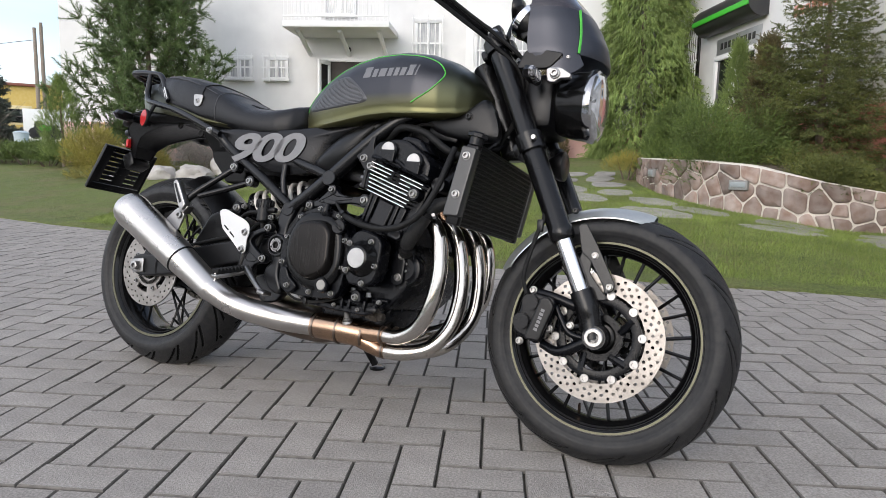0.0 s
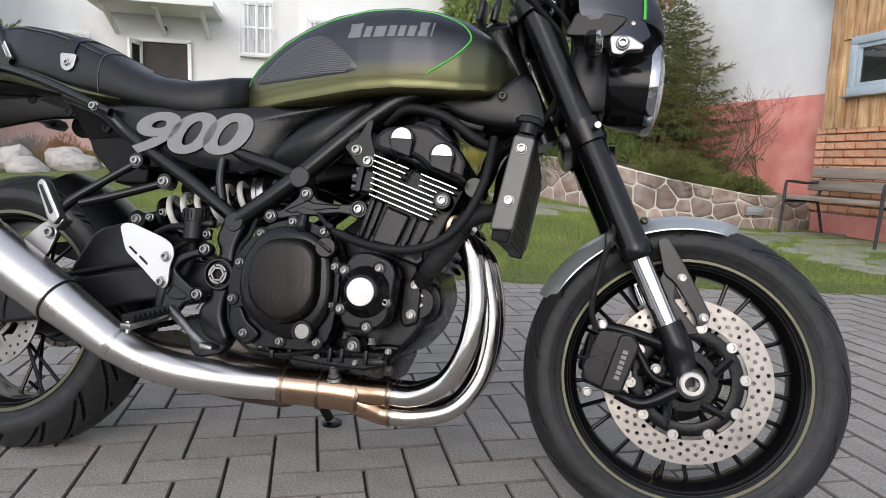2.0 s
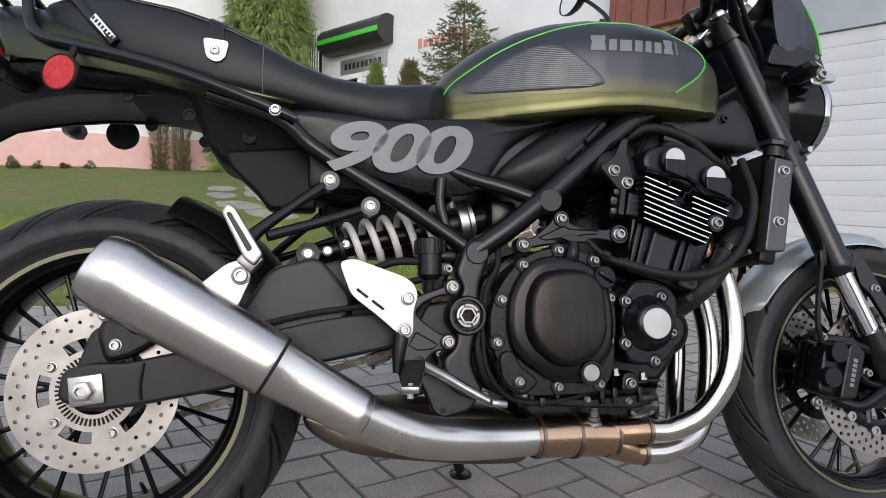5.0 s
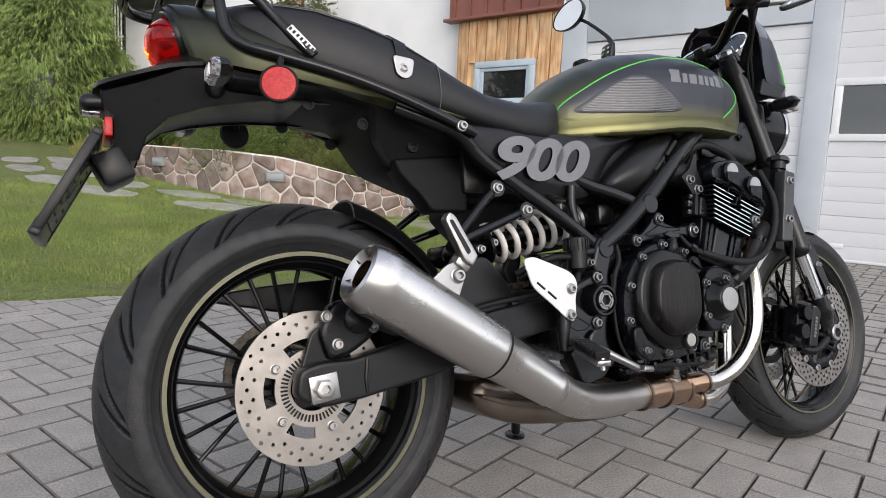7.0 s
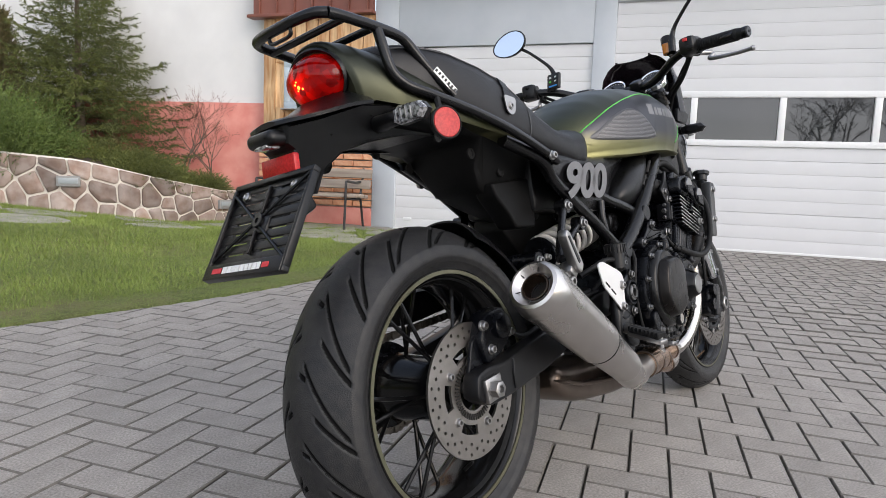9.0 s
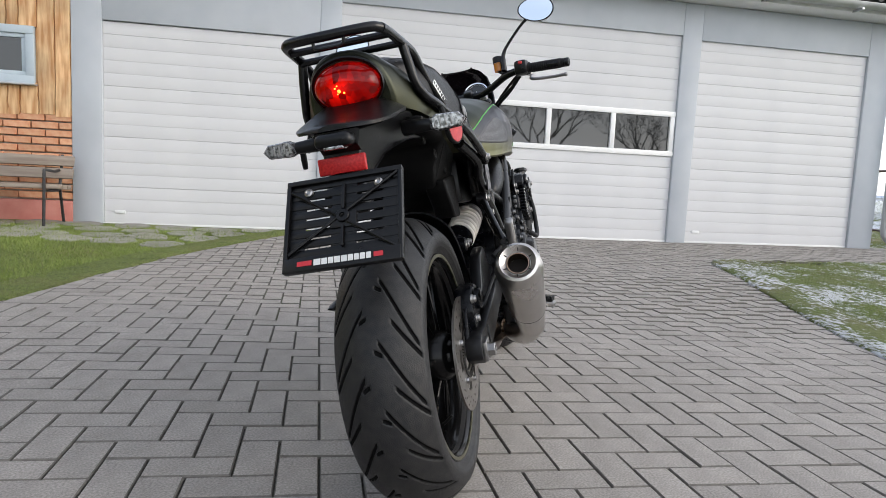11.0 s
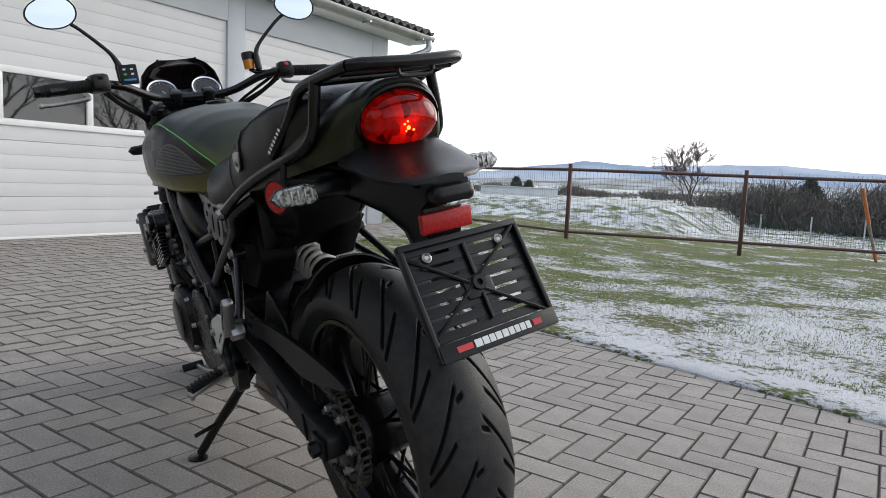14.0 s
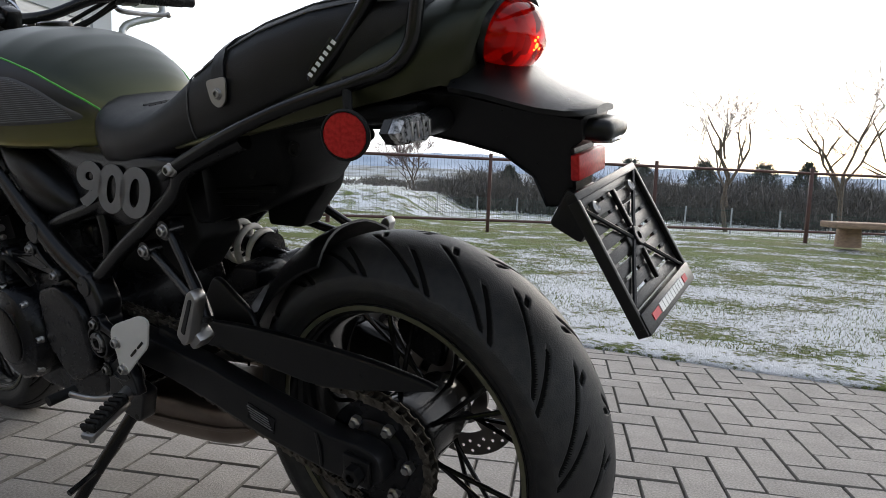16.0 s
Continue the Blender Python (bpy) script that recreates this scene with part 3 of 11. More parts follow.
def make_garage():
    for nm, y0, y1, z1 in (("wall_pier_1", 2.515, 2.80, 2.86), ("wall_pier_2", 0.185, 0.405, 2.86), ("wall_pier_3", -3.975, -3.73, 2.86), ("wall_pier_4", -6.60, -6.25, 2.86)):
        solid(nm, bar((GX - 0.035, y0, 0.0), (GX + 0.3, y1, z1), 0.012), M_GARAGE, "blue-grey painted garage pier between the sectional doors", "wall")
    for nm, y0, y1, z0 in (("wall_lintel_1", 0.405, 2.515, 2.10), ("wall_lintel_2", -3.73, 0.185, 2.49), ("wall_lintel_3", -6.25, -3.975, 2.455)):
        solid(nm, bar((GX - 0.032, y0, z0), (GX + 0.3, y1, 2.86), 0.006), M_GARAGE, "blue-grey painted lintel over a garage door", "wall")
    solid("wall_garage_end", bar((GX + 0.3, -6.60, 0.0), (GX + 7, -6.35, 2.86)), M_GARAGE, "blue-grey painted end wall of the garage", "wall")
    solid("wall_garage_back", bar((GX + 6.9, -6.6, 0.0), (GX + 7.1, 2.8, 3.4)), M_GARAGE, "plain back wall of the garage", "wall")
    # sectional doors made of ribbed slats
    slat_cache = {}
    def door(nm, y0, y1, top, band=None):
        d = thing(nm, "off-white ribbed sectional garage door, shut" + (" with a row of five dark windows" if band else ""), "garage door", kind="structure", group="garage doors")
        z, h = 0.085, 0.1255
        rub = part("rubber_seal", bar((GX + 0.01, y0, 0.05), (GX + 0.05, y1, 0.085), 0.004), M_BENCHM, d, "dark rubber seal")
        i = 0
        while z < top - 0.02:
            hh = min(h, top - z)
            if band and z + hh > band[0] + 0.01 and z < band[1] - 0.01:
                z = band[1]
                continue
            if band and z < band[0] and z + hh > band[0] - 0.02:
                hh = band[0] - z
            seam = i % 4 == 3
            key = (round(y0, 3), round(hh, 3), seam)
            if key not in slat_cache:
                g = 0.002 if not seam else 0.004
                bm = bmesh.new()
                prof = [(0.03, 0.0), (0.0026 if not seam else 0.007, 0.0), (0.0008, g), (0.0, g + 0.006), (0.0, hh - 0.006), (0.0010, hh - 0.0010), (0.03, hh - 0.0010)]
                add_rings(bm, [[(GX + p, yy, q) for p, q in prof] for yy in (y0 + 0.002, y1 - 0.002)])
                slat_cache[key] = link_mesh("slat", bm, M_DOOR, 30)
            s = new("slat", slat_cache[key])
            s.parent, s.location = d, (0, 0, z)
            z, i = z + hh, i + 1
        part("bottom_rail", bar((GX - 0.004, y0, 0.075), (GX + 0.03, y1, 0.098), 0.004), M_WHITE, d)
        part("handle_plate", bar((GX - 0.012, y1 - 0.20, 0.19), (GX + 0.004, y1 - 0.10, 0.225), 0.004), M_WHITE, d, "small white pull handle")
        if band:
            z0, z1 = band
            fr = bmesh.new()
            add_box(fr, (GX, (y0 + y1) / 2, z1 - 0.03), (0.04, y1 - y0, 0.06), bevel=0.005)
            add_box(fr, (GX, (y0 + y1) / 2, z0 + 0.03), (0.04, y1 - y0, 0.06), bevel=0.005)
            n = 5
            w = (y1 - y0) / n
            for k in range(n + 1):
                yy = min(max(y0 + k * w, y0 + 0.035), y1 - 0.035)
                add_box(fr, (GX + 0.002, yy, (z0 + z1) / 2), (0.04, 0.06, z1 - z0 - 0.115), bevel=0.005)
            part("window_frame", fr, M_WHITE, d, "white window band frame")
            for k in range(n):
                part("pane", bar((GX + 0.012, y0 + k * w + 0.02, z0 + 0.05), (GX + 0.02, y0 + (k + 1) * w - 0.02, z1 - 0.05)), M_GLASS, d, "dark glass pane")
    door("door_1", 0.405, 2.515, 2.10)
    door("door_2", -3.73, 0.185, 2.49, (1.095, 1.615))
    door("door_3", -6.25, -3.975, 2.455)
    # roof: corrugated sheets with a white fascia, gutter and downpipe
    bm = bmesh.new()
    n, rows = 300, ((5.34, 3.035), (9.3, 4.0), (13.2, 3.04))
    grid = []
    for x, z in rows:
        grid.append([(x, 3.2 - 10.4 * k / n, z + 0.030 * math.sin(k * 2 * math.pi / 5)) for k in range(n + 1)])
    lo = [[(x, y, z - 0.030) for x, y, z in r] for r in grid]
    vs = [[bm.verts.new(p) for p in r] for r in grid + lo[::-1]]
    for a, b in zip(vs, vs[1:] + vs[:1]):
        for i in range(n):
            bm.faces.new((a[i], a[i + 1], b[i + 1], b[i]))
    solid("garage_roof", bm, M_ETERNIT, "dark corrugated fibre-cement roof of the garage", "roof")
    solid("trim_fascia", bar((5.44, -7.15, 2.865), (5.80, 3.0, 2.945), 0.004), M_WHITE, "pale boxed eaves under the garage roof", "eaves")
    g = bmesh.new()
    pr = [(-0.055, 0.03), (-0.05, 0.0), (-0.035, -0.03), (0, -0.05), (0.035, -0.03), (0.05, 0.0), (0.052, 0.035), (0.046, 0.035), (0.043, 0.0), (0.03, -0.025), (0, -0.043), (-0.03, -0.025), (-0.044, 0.0), (-0.049, 0.03)]
    add_rings(g, [[(5.37 + a, y, 2.93 + b) for a, b in pr] for y in (-7.2, 3.1)])
    ga = thing("gutter", "grey zinc half-round gutter along the garage eaves", "gutter", kind="structure")
    part("channel", g, M_GALV, ga)
    for k in range(9):
        part("bracket", bar((5.30, -6.9 + k * 1.2, 2.86), (5.45, -6.87 + k * 1.2, 2.885), 0.003), M_GALV, ga)
    dp = thing("downpipe", "grey zinc downpipe with a swan neck at the garage corner", "downpipe", kind="structure")
    part("pipe", tube([(5.37, -7.12, 2.90), (5.37, -7.12, 2.80), (5.42, -7.05, 2.72), (5.58, -6.82, 2.60), (5.66, -6.72, 2.50), (5.67, -6.70, 2.3), (5.67, -6.70, 1.2), (5.67, -6.70, 0.45), (5.66, -6.71, 0.26), (5.58, -6.76, 0.16), (5.50, -6.80, 0.08)], 0.048, 16, 6), M_GALV, dp)
    for z in (0.5, 1.4, 2.25):
        part("clip", cyl((5.67, -6.70, z), (5.67, -6.70, z + 0.03), 0.054), M_GALV, dp)


make_garage()


# ---- shed ----
SX = 5.75


def make_shed():
    solid("wall_shed_core", bar((SX + 0.06, 2.80, 0.0), (SX + 3.5, 4.24, 2.46)), M_MORTAR, "mortar core of the shed wall behind boards and bricks", "wall")
    rr = random.Random(5)
    w = thing("shed_cladding", "honey-coloured upright larch boards with waney edges on the shed", "cladding", kind="structure")
    y = 2.80
    while y < 4.23:
        b = min(rr.uniform(0.10, 0.17), 4.27 - y)
        for z0, z1 in (((1.15, 2.46),) if not (y + b > 3.10 and y < 3.95) else ((1.15, 1.44), (1.97, 2.46))):
            n, rows = 8, []
            zb = z0 - (rr.uniform(0, 0.03) if z0 < 1.2 else 0)
            for k in range(n + 1):
                z = zb + (z1 - zb) * k / n
                a, c = rr.uniform(-0.006, 0.006), rr.uniform(-0.006, 0.006)
                rows.append([(SX + 0.02, y + 0.003 + a, z), (SX - 0.004, y + 0.007 + a, z), (SX - 0.004, y + b - 0.007 + c, z), (SX + 0.02, y + b - 0.003 + c, z)])
            bm = bmesh.new()
            add_rings(bm, rows)
            part("board", bm, M_WOOD, w)
        y += b
    part("backing", bar((SX + 0.02, 2.80, 1.13), (SX + 0.06, 4.24, 2.46)), M_WOOD, w)
    br = thing("shed_brickwork", "orange brick wall under the larch boards, in running bond", "brickwork", kind="structure")
    me = link_mesh("brick", box((0, 0, 0), (0.06, 0.238, 0.062), bevel=0.004, seg=1), M_BRICK)
    mh = link_mesh("brick", box((0, 0, 0), (0.06, 0.115, 0.062), bevel=0.004, seg=1), M_BRICK)
    for r in range(11):
        z = 0.32 + 0.0765 * r
        y = 2.80
        first = r % 2
        while y < 4.22:
            ln = 0.115 if (first or y + 0.238 > 4.24) else 0.238
            o = new("brick", mh if ln < 0.2 else me)
            o.parent, o.location = br, (SX + 0.034 + rr.uniform(-0.002, 0.002), y + ln / 2, z + 0.031)
            y, first = y + ln + 0.012, 0
    solid("shed_plinth", bar((SX - 0.015, 2.80, 0.0), (SX + 0.06, 4.25, 0.30), 0.008), M_RED, "faded red painted plinth of the shed", "plinth")
    wi = thing("window_shed", "small grey-blue framed shed window, shut", "window", kind="structure")
    part("window_frame", frame_bm(SX - 0.03, SX + 0.05, 3.12, 3.94, 1.43, 1.975, 0.075), M_SHEDWIN, wi)
    part("sash", frame_bm(SX - 0.012, SX + 0.04, 3.195, 3.865, 1.505, 1.90, 0.04), M_SHEDWIN, wi)
    part("pane", bar((SX + 0.01, 3.22, 1.53), (SX + 0.016, 3.84, 1.88)), M_GLASS, wi)
    part("window_sill", bar((SX - 0.07, 3.10, 1.41), (SX + 0.0, 3.96, 1.43), 0.004), M_GALV, wi)
    rf = thing("shed_roof", "brown sheet-metal upstand and roof over the shed", "roof", kind="structure")
    part("sheet", bar((SX - 0.05, 2.80, 2.50), (SX - 0.02, 4.34, 3.3)), M_BROWNMETAL, rf)
    for k in range(7):
        part("seam", bar((SX - 0.075, 2.86 + 0.23 * k, 2.50), (SX - 0.05, 2.885 + 0.23 * k, 3.3), 0.004), M_BROWNMETAL, rf)
    part("drip_edge", bar((SX - 0.10, 2.80, 2.465), (SX + 0.05, 4.40, 2.50), 0.004), M_BROWNMETAL, rf)


def frame_bm(x0, x1, y0, y1, z0, z1, w):
    bm = bmesh.new()
    xc, xs = (x0 + x1) / 2, x1 - x0
    for z in (z0 + w / 2, z1 - w / 2):
        add_box(bm, (xc, (y0 + y1) / 2, z), (xs, y1 - y0, w), bevel=0.005)
    for y in (y0 + w / 2, y1 - w / 2):
        add_box(bm, (xc, y, (z0 + z1) / 2), (xs - 0.002, w, z1 - z0 - 2 * w + 0.001), bevel=0.005)
    return bm


make_shed()


def make_bench():
    b = thing("garden_bench", "weathered plank bench on bent black steel legs against the brick wall", "bench", m=pose(0, 0, 0.075))
    y0, y1 = 2.72, 4.06
    for i, (x, z, t) in enumerate(((5.22, 0.385, 0), (5.33, 0.38, 0), (5.44, 0.372, 0))):
        part("seat_plank", box((x, (y0 + y1) / 2, z), (0.095, y1 - y0, 0.04), bevel=0.006), M_BENCHW, b)
    for x, z in ((5.535, 0.50), (5.57, 0.62)):
        part("back_plank", box((x, (y0 + y1) / 2, z), (0.03, y1 - y0, 0.10), rot=(0, 16, 0), bevel=0.006), M_BENCHW, b)
    for y in (y0 + 0.12, y1 - 0.12):
        part("leg_frame", tube([(5.14, y, 0.0), (5.16, y, 0.3), (5.17, y, 0.50), (5.20, y, 0.535), (5.4, y, 0.52), (5.52, y, 0.53)], 0.014, 8, 5), M_BENCHM, b)
        part("back_leg", tube([(5.63, y, 0.0), (5.55, y, 0.3), (5.53, y, 0.36), (5.57, y, 0.5), (5.61, y, 0.68)], 0.014, 8, 5), M_BENCHM, b)
        part("seat_rail", tube([(5.15, y, 0.345), (5.55, y, 0.345)], 0.012, 8, smooth=False), M_BENCHM, b)


make_bench()


# ---- stone retaining wall and planting bed ----
WALL_LINE = [(5.78, 4.30), (5.17, 4.36), (4.4, 4.58), (3.75, 4.96), (3.36, 5.55), (3.15, 6.3), (3.15, 7.2), (3.3, 8.1), (3.6, 9.2)]
WALL_TOP = [(0.0, 0.44), (0.62, 0.45), (1.42, 0.58), (2.17, 0.74), (2.9, 0.79), (3.7, 0.80), (4.6, 0.82), (5.5, 0.84), (6.7, 0.86)]


def wall_pts():
    q = smooth_path([(x, y, 0) for x, y in WALL_LINE], 10)
    s, out = 0.0, []
    for i, p in enumerate(q):
        if i:
            s += (q[i] - q[i - 1]).length
        d = (q[min(i + 1, len(q) - 1)] - q[max(i - 1, 0)]).normalized()
        out.append((s, p, Vector((d.y, -d.x, 0))))   # normal towards the bed side is minus this
    return out


def make_stone_wall():
    pts = wall_pts()
    top = lambda s: float(np.interp(s, [a for a, _ in WALL_TOP], [b for _, b in WALL_TOP]))
    S = [p[0] for p in pts]
    def at(s, up, off):
        x = np.interp(s, S, [p[1].x for p in pts]); y = np.interp(s, S, [p[1].y for p in pts])
        nx = np.interp(s, S, [p[2].x for p in pts]); ny = np.interp(s, S, [p[2].y for p in pts])
        l = math.hypot(nx, ny)
        nx, ny = nx / l, ny / l
        if nx + ny > 0:
            nx, ny = -nx, -ny          # outwards, to the lawn
        b = ground_z(x, y) - 0.04
        return Vector((x + nx * off, y + ny * off, b + (top(s) - b) * up))
    wall = thing("garden_stone_wall", "curved low retaining wall of brown fieldstones in broad white mortar", "stone wall", kind="structure")
    bm = bmesh.new()
    n = 60
    rings = []
    for i in range(n + 1):
        s = S[-1] * i / n
        rings.append([at(s, 0, 0.0), at(s, 0.97, -0.01), at(s, 1.0, -0.03), at(s, 1.0, -0.24), at(s, 0.0, -0.26)])
    add_rings(bm, rings)
    part("mortar", bm, M_WMORTAR, wall, "white mortar body")
    rr = random.Random(11)
    # fieldstones: each takes the part of the face that lies nearest to it
    H, L = 0.46, S[-1]
    seeds = []
    for j in range(3):
        k = int(L / (0.175 + 0.03 * j))
        for i in range(-1, k + 2):
            seeds.append(((i + 0.5 * (j % 2) + rr.uniform(-0.36, 0.36)) * L / k, (j + 0.5 + rr.uniform(-0.34, 0.34)) * H / 3))
    def clip(poly, px, pz, nx, nz):
        out = []
        for (ax, az), (bx, bz) in zip(poly, poly[1:] + poly[:1]):
            da, db = (ax - px) * nx + (az - pz) * nz, (bx - px) * nx + (bz - pz) * nz
            if da <= 0:
                out.append((ax, az))
            if (da < 0 < db) or (db < 0 < da):
                t = da / (da - db)
                out.append((ax + (bx - ax) * t, az + (bz - az) * t))
        return out
    for q in seeds:
        poly = [(0.0, 0.0), (L, 0.0), (L, H), (0.0, H)]
        for w in seeds:
            if w is not q and abs(w[0] - q[0]) < 0.7 and poly:
                dx, dz = w[0] - q[0], w[1] - q[1]
                d = math.hypot(dx, dz)
                poly = clip(poly, q[0] + dx / 2 - dx / d * 0.0085, q[1] + dz / 2 - dz / d * 0.0085, dx / d, dz / d)
        if len(poly) < 3 or max(p[0] for p in poly) - min(p[0] for p in poly) < 0.05:
            continue
        poly = rounded(poly, 0.022, 2)
        cx, cz = sum(p[0] for p in poly) / len(poly), sum(p[1] for p in poly) / len(poly)
        f_, g_ = rr.uniform(0.008, 0.016), [rr.uniform(-0.003, 0.003) for _ in poly]
        def ring(k, off):
            return [at(min(max(cx + (a - cx) * k, 0.004), L - 0.004), min(max((cz + (b - cz) * k) / H, 0.02), 0.975), off + e) for (a, b), e in zip(poly, g_)]
        bm = bmesh.new()
        add_rings(bm, [ring(1.0, -0.012), ring(1.0, f_ * 0.4), ring(0.93, f_), ring(0.55, f_ * 1.25)])
        part("stone", bm, M_STONE, wall, smooth=50)
    # wall lights
    for s in (0.62, 2.25, 3.75, 5.3):
        lp = thing("wall_light", "small grey brick light let into the stone wall, unlit", "wall light", group="wall lights")
        o, u = at(s, 0.62, 0.025), at(s + 0.05, 0.62, 0.025)
        d = (u - o).normalized()
        m = Matrix.Translation(at(s, 0.60, 0.024)) @ Matrix(((d.x, -d.y, 0), (d.y, d.x, 0), (0, 0, 1))).to_4x4()
        lp.matrix_world = m
        part("housing", box((0, 0, 0), (0.20, 0.05, 0.10), bevel=0.008), M_LIGHTBOX, lp)
        part("lens", box((0, -0.022, 0.004), (0.165, 0.02, 0.055), bevel=0.005), M_LIGHTLENS, lp)
        part("lens_back", box((0, 0.022, 0.004), (0.165, 0.02, 0.055), bevel=0.005), M_LIGHTLENS, lp)
    bed = bmesh.new()
    rings = []
    for i in range(41):
        s = S[-1] * i / 40
        a = at(s, 0.93, -0.2)
        yw = min(max(a.y, 4.2), 12.0)
        xw = 5.9 - (yw - 4.2) * 0.144
        rings.append([a, Vector((a.x + (xw - a.x) * 0.5, a.y + 0.3, a.z + 0.05)), Vector((xw, yw + 0.6, a.z + 0.08))])
    add_rings(bed, rings, closed=False)
    solid("planting_bed", bed, M_SOIL, "dark soil of the raised bed behind the stone wall", "flower bed")


make_stone_wall()


def make_flagstones():
    """Broad slabs along the foot of the stone wall, and a few loose ones towards the garage."""
    rr = random.Random(3)
    pts = wall_pts()
    S = [p[0] for p in pts]
    spots = []
    for off, step in ((0.50, 0.62), (0.98, 0.72)):
        s = 0.35
        while s < 6.3:
            k = min(range(len(S)), key=lambda i: abs(S[i] - s))
            n = pts[k][2].normalized()
            if n.x + n.y > 0:
                n = -n
            spots.append((pts[k][1].x + n.x * (off + rr.uniform(-0.08, 0.08)), pts[k][1].y + n.y * off, math.atan2(n.y, n.x) + math.pi / 2, rr.uniform(0.30, 0.42), rr.uniform(0.16, 0.24)))
            s += step * rr.uniform(0.85, 1.2)
    for i in range(4):
        for j in range(6):
            x = 4.35 + 0.40 * i + rr.uniform(-0.06, 0.06)
            spots.append((x, edge_y(LAWN_EDGE, x) + 0.42 + 0.42 * j + rr.uniform(-0.06, 0.06), rr.uniform(-0.5, 0.5), rr.uniform(0.20, 0.24), rr.uniform(0.17, 0.205)))
    for x, y, a, rx, ry in spots:
        if paved(x, y) or paved(x, y - 0.3):
            continue
        k = rr.randint(6, 8)
        ol = []
        for j in range(k):
            t = 2 * math.pi * (j + rr.uniform(-0.2, 0.2)) / k
            q = rr.uniform(0.85, 1.15)
            ox, oy = rx * q * math.cos(t), ry * q * math.sin(t)
            ol.append((x + ox * math.cos(a) - oy * math.sin(a), y + ox * math.sin(a) + oy * math.cos(a)))
        bm = bmesh.new()
        add_plate(bm, rounded(ol, 0.03, 2), -0.03, 0.012, 0.006, axis=2, seg=1)
        for v in bm.verts:
            v.co.z += ground_z(v.co.x, v.co.y)
        tagged(new("flagstone", link_mesh("flagstone", bm, M_SLAB)), "irregular grey flagstone sunk in the lawn path", "flagstone", "flagstones in the lawn")


make_flagstones()


# ---- house and wing ----
HY = 12.2


def grille(nm, x0, x1, z0, z1, parent, y, n=7):
    bm = bmesh.new()
    for k in range(n):
        x = x0 + (x1 - x0) * k / (n - 1)
        add_cyl(bm, (x, y, z0), (x, y, z1), 0.012, n=6)
    for z in (z0 + 0.06, (z0 + z1) / 2, z1 - 0.06):
        add_box(bm, ((x0 + x1) / 2, y, z), (x1 - x0 + 0.06, 0.012, 0.03))
    return part(nm, bm, M_WHITE, parent, "white painted iron window grille")


def house_window(nm, x0, x1, z0, z1, y=HY, bars=True, cross=True):
    w = thing(nm, "white framed house window" + (" behind a white iron grille" if bars else ""), "window", kind="structure", group="house windows")
    bm = bmesh.new()
    f = 0.06
    for z in (z0 + f / 2, z1 - f / 2):
        add_box(bm, ((x0 + x1) / 2, y - 0.0, z), (x1 - x0, 0.08, f), bevel=0.006)
    for x in (x0 + f / 2, x1 - f / 2) + (((x0 + x1) / 2,) if cross else ()):
        add_box(bm, (x, y, (z0 + z1) / 2), (f, 0.078, z1 - z0 - 2 * f + 0.002), bevel=0.006)
    part("window_frame", bm, M_WHITE, w)
    part("pane", bar((x0 + 0.03, y - 0.005, z0 + 0.03), (x1 - 0.03, y + 0.004, z1 - 0.03)), M_CURTAIN, w, "pane with a pale curtain behind")
    part("window_sill", bar((x0 - 0.05, y - 0.12, z0 - 0.03), (x1 + 0.05, y - 0.01, z0), 0.006), M_WHITE, w)
    if bars:
        grille("grille", x0 - 0.03, x1 + 0.03, z0 - 0.05, z1 + 0.08, w, y - 0.13, max(5, int((x1 - x0) / 0.12)))
    return w


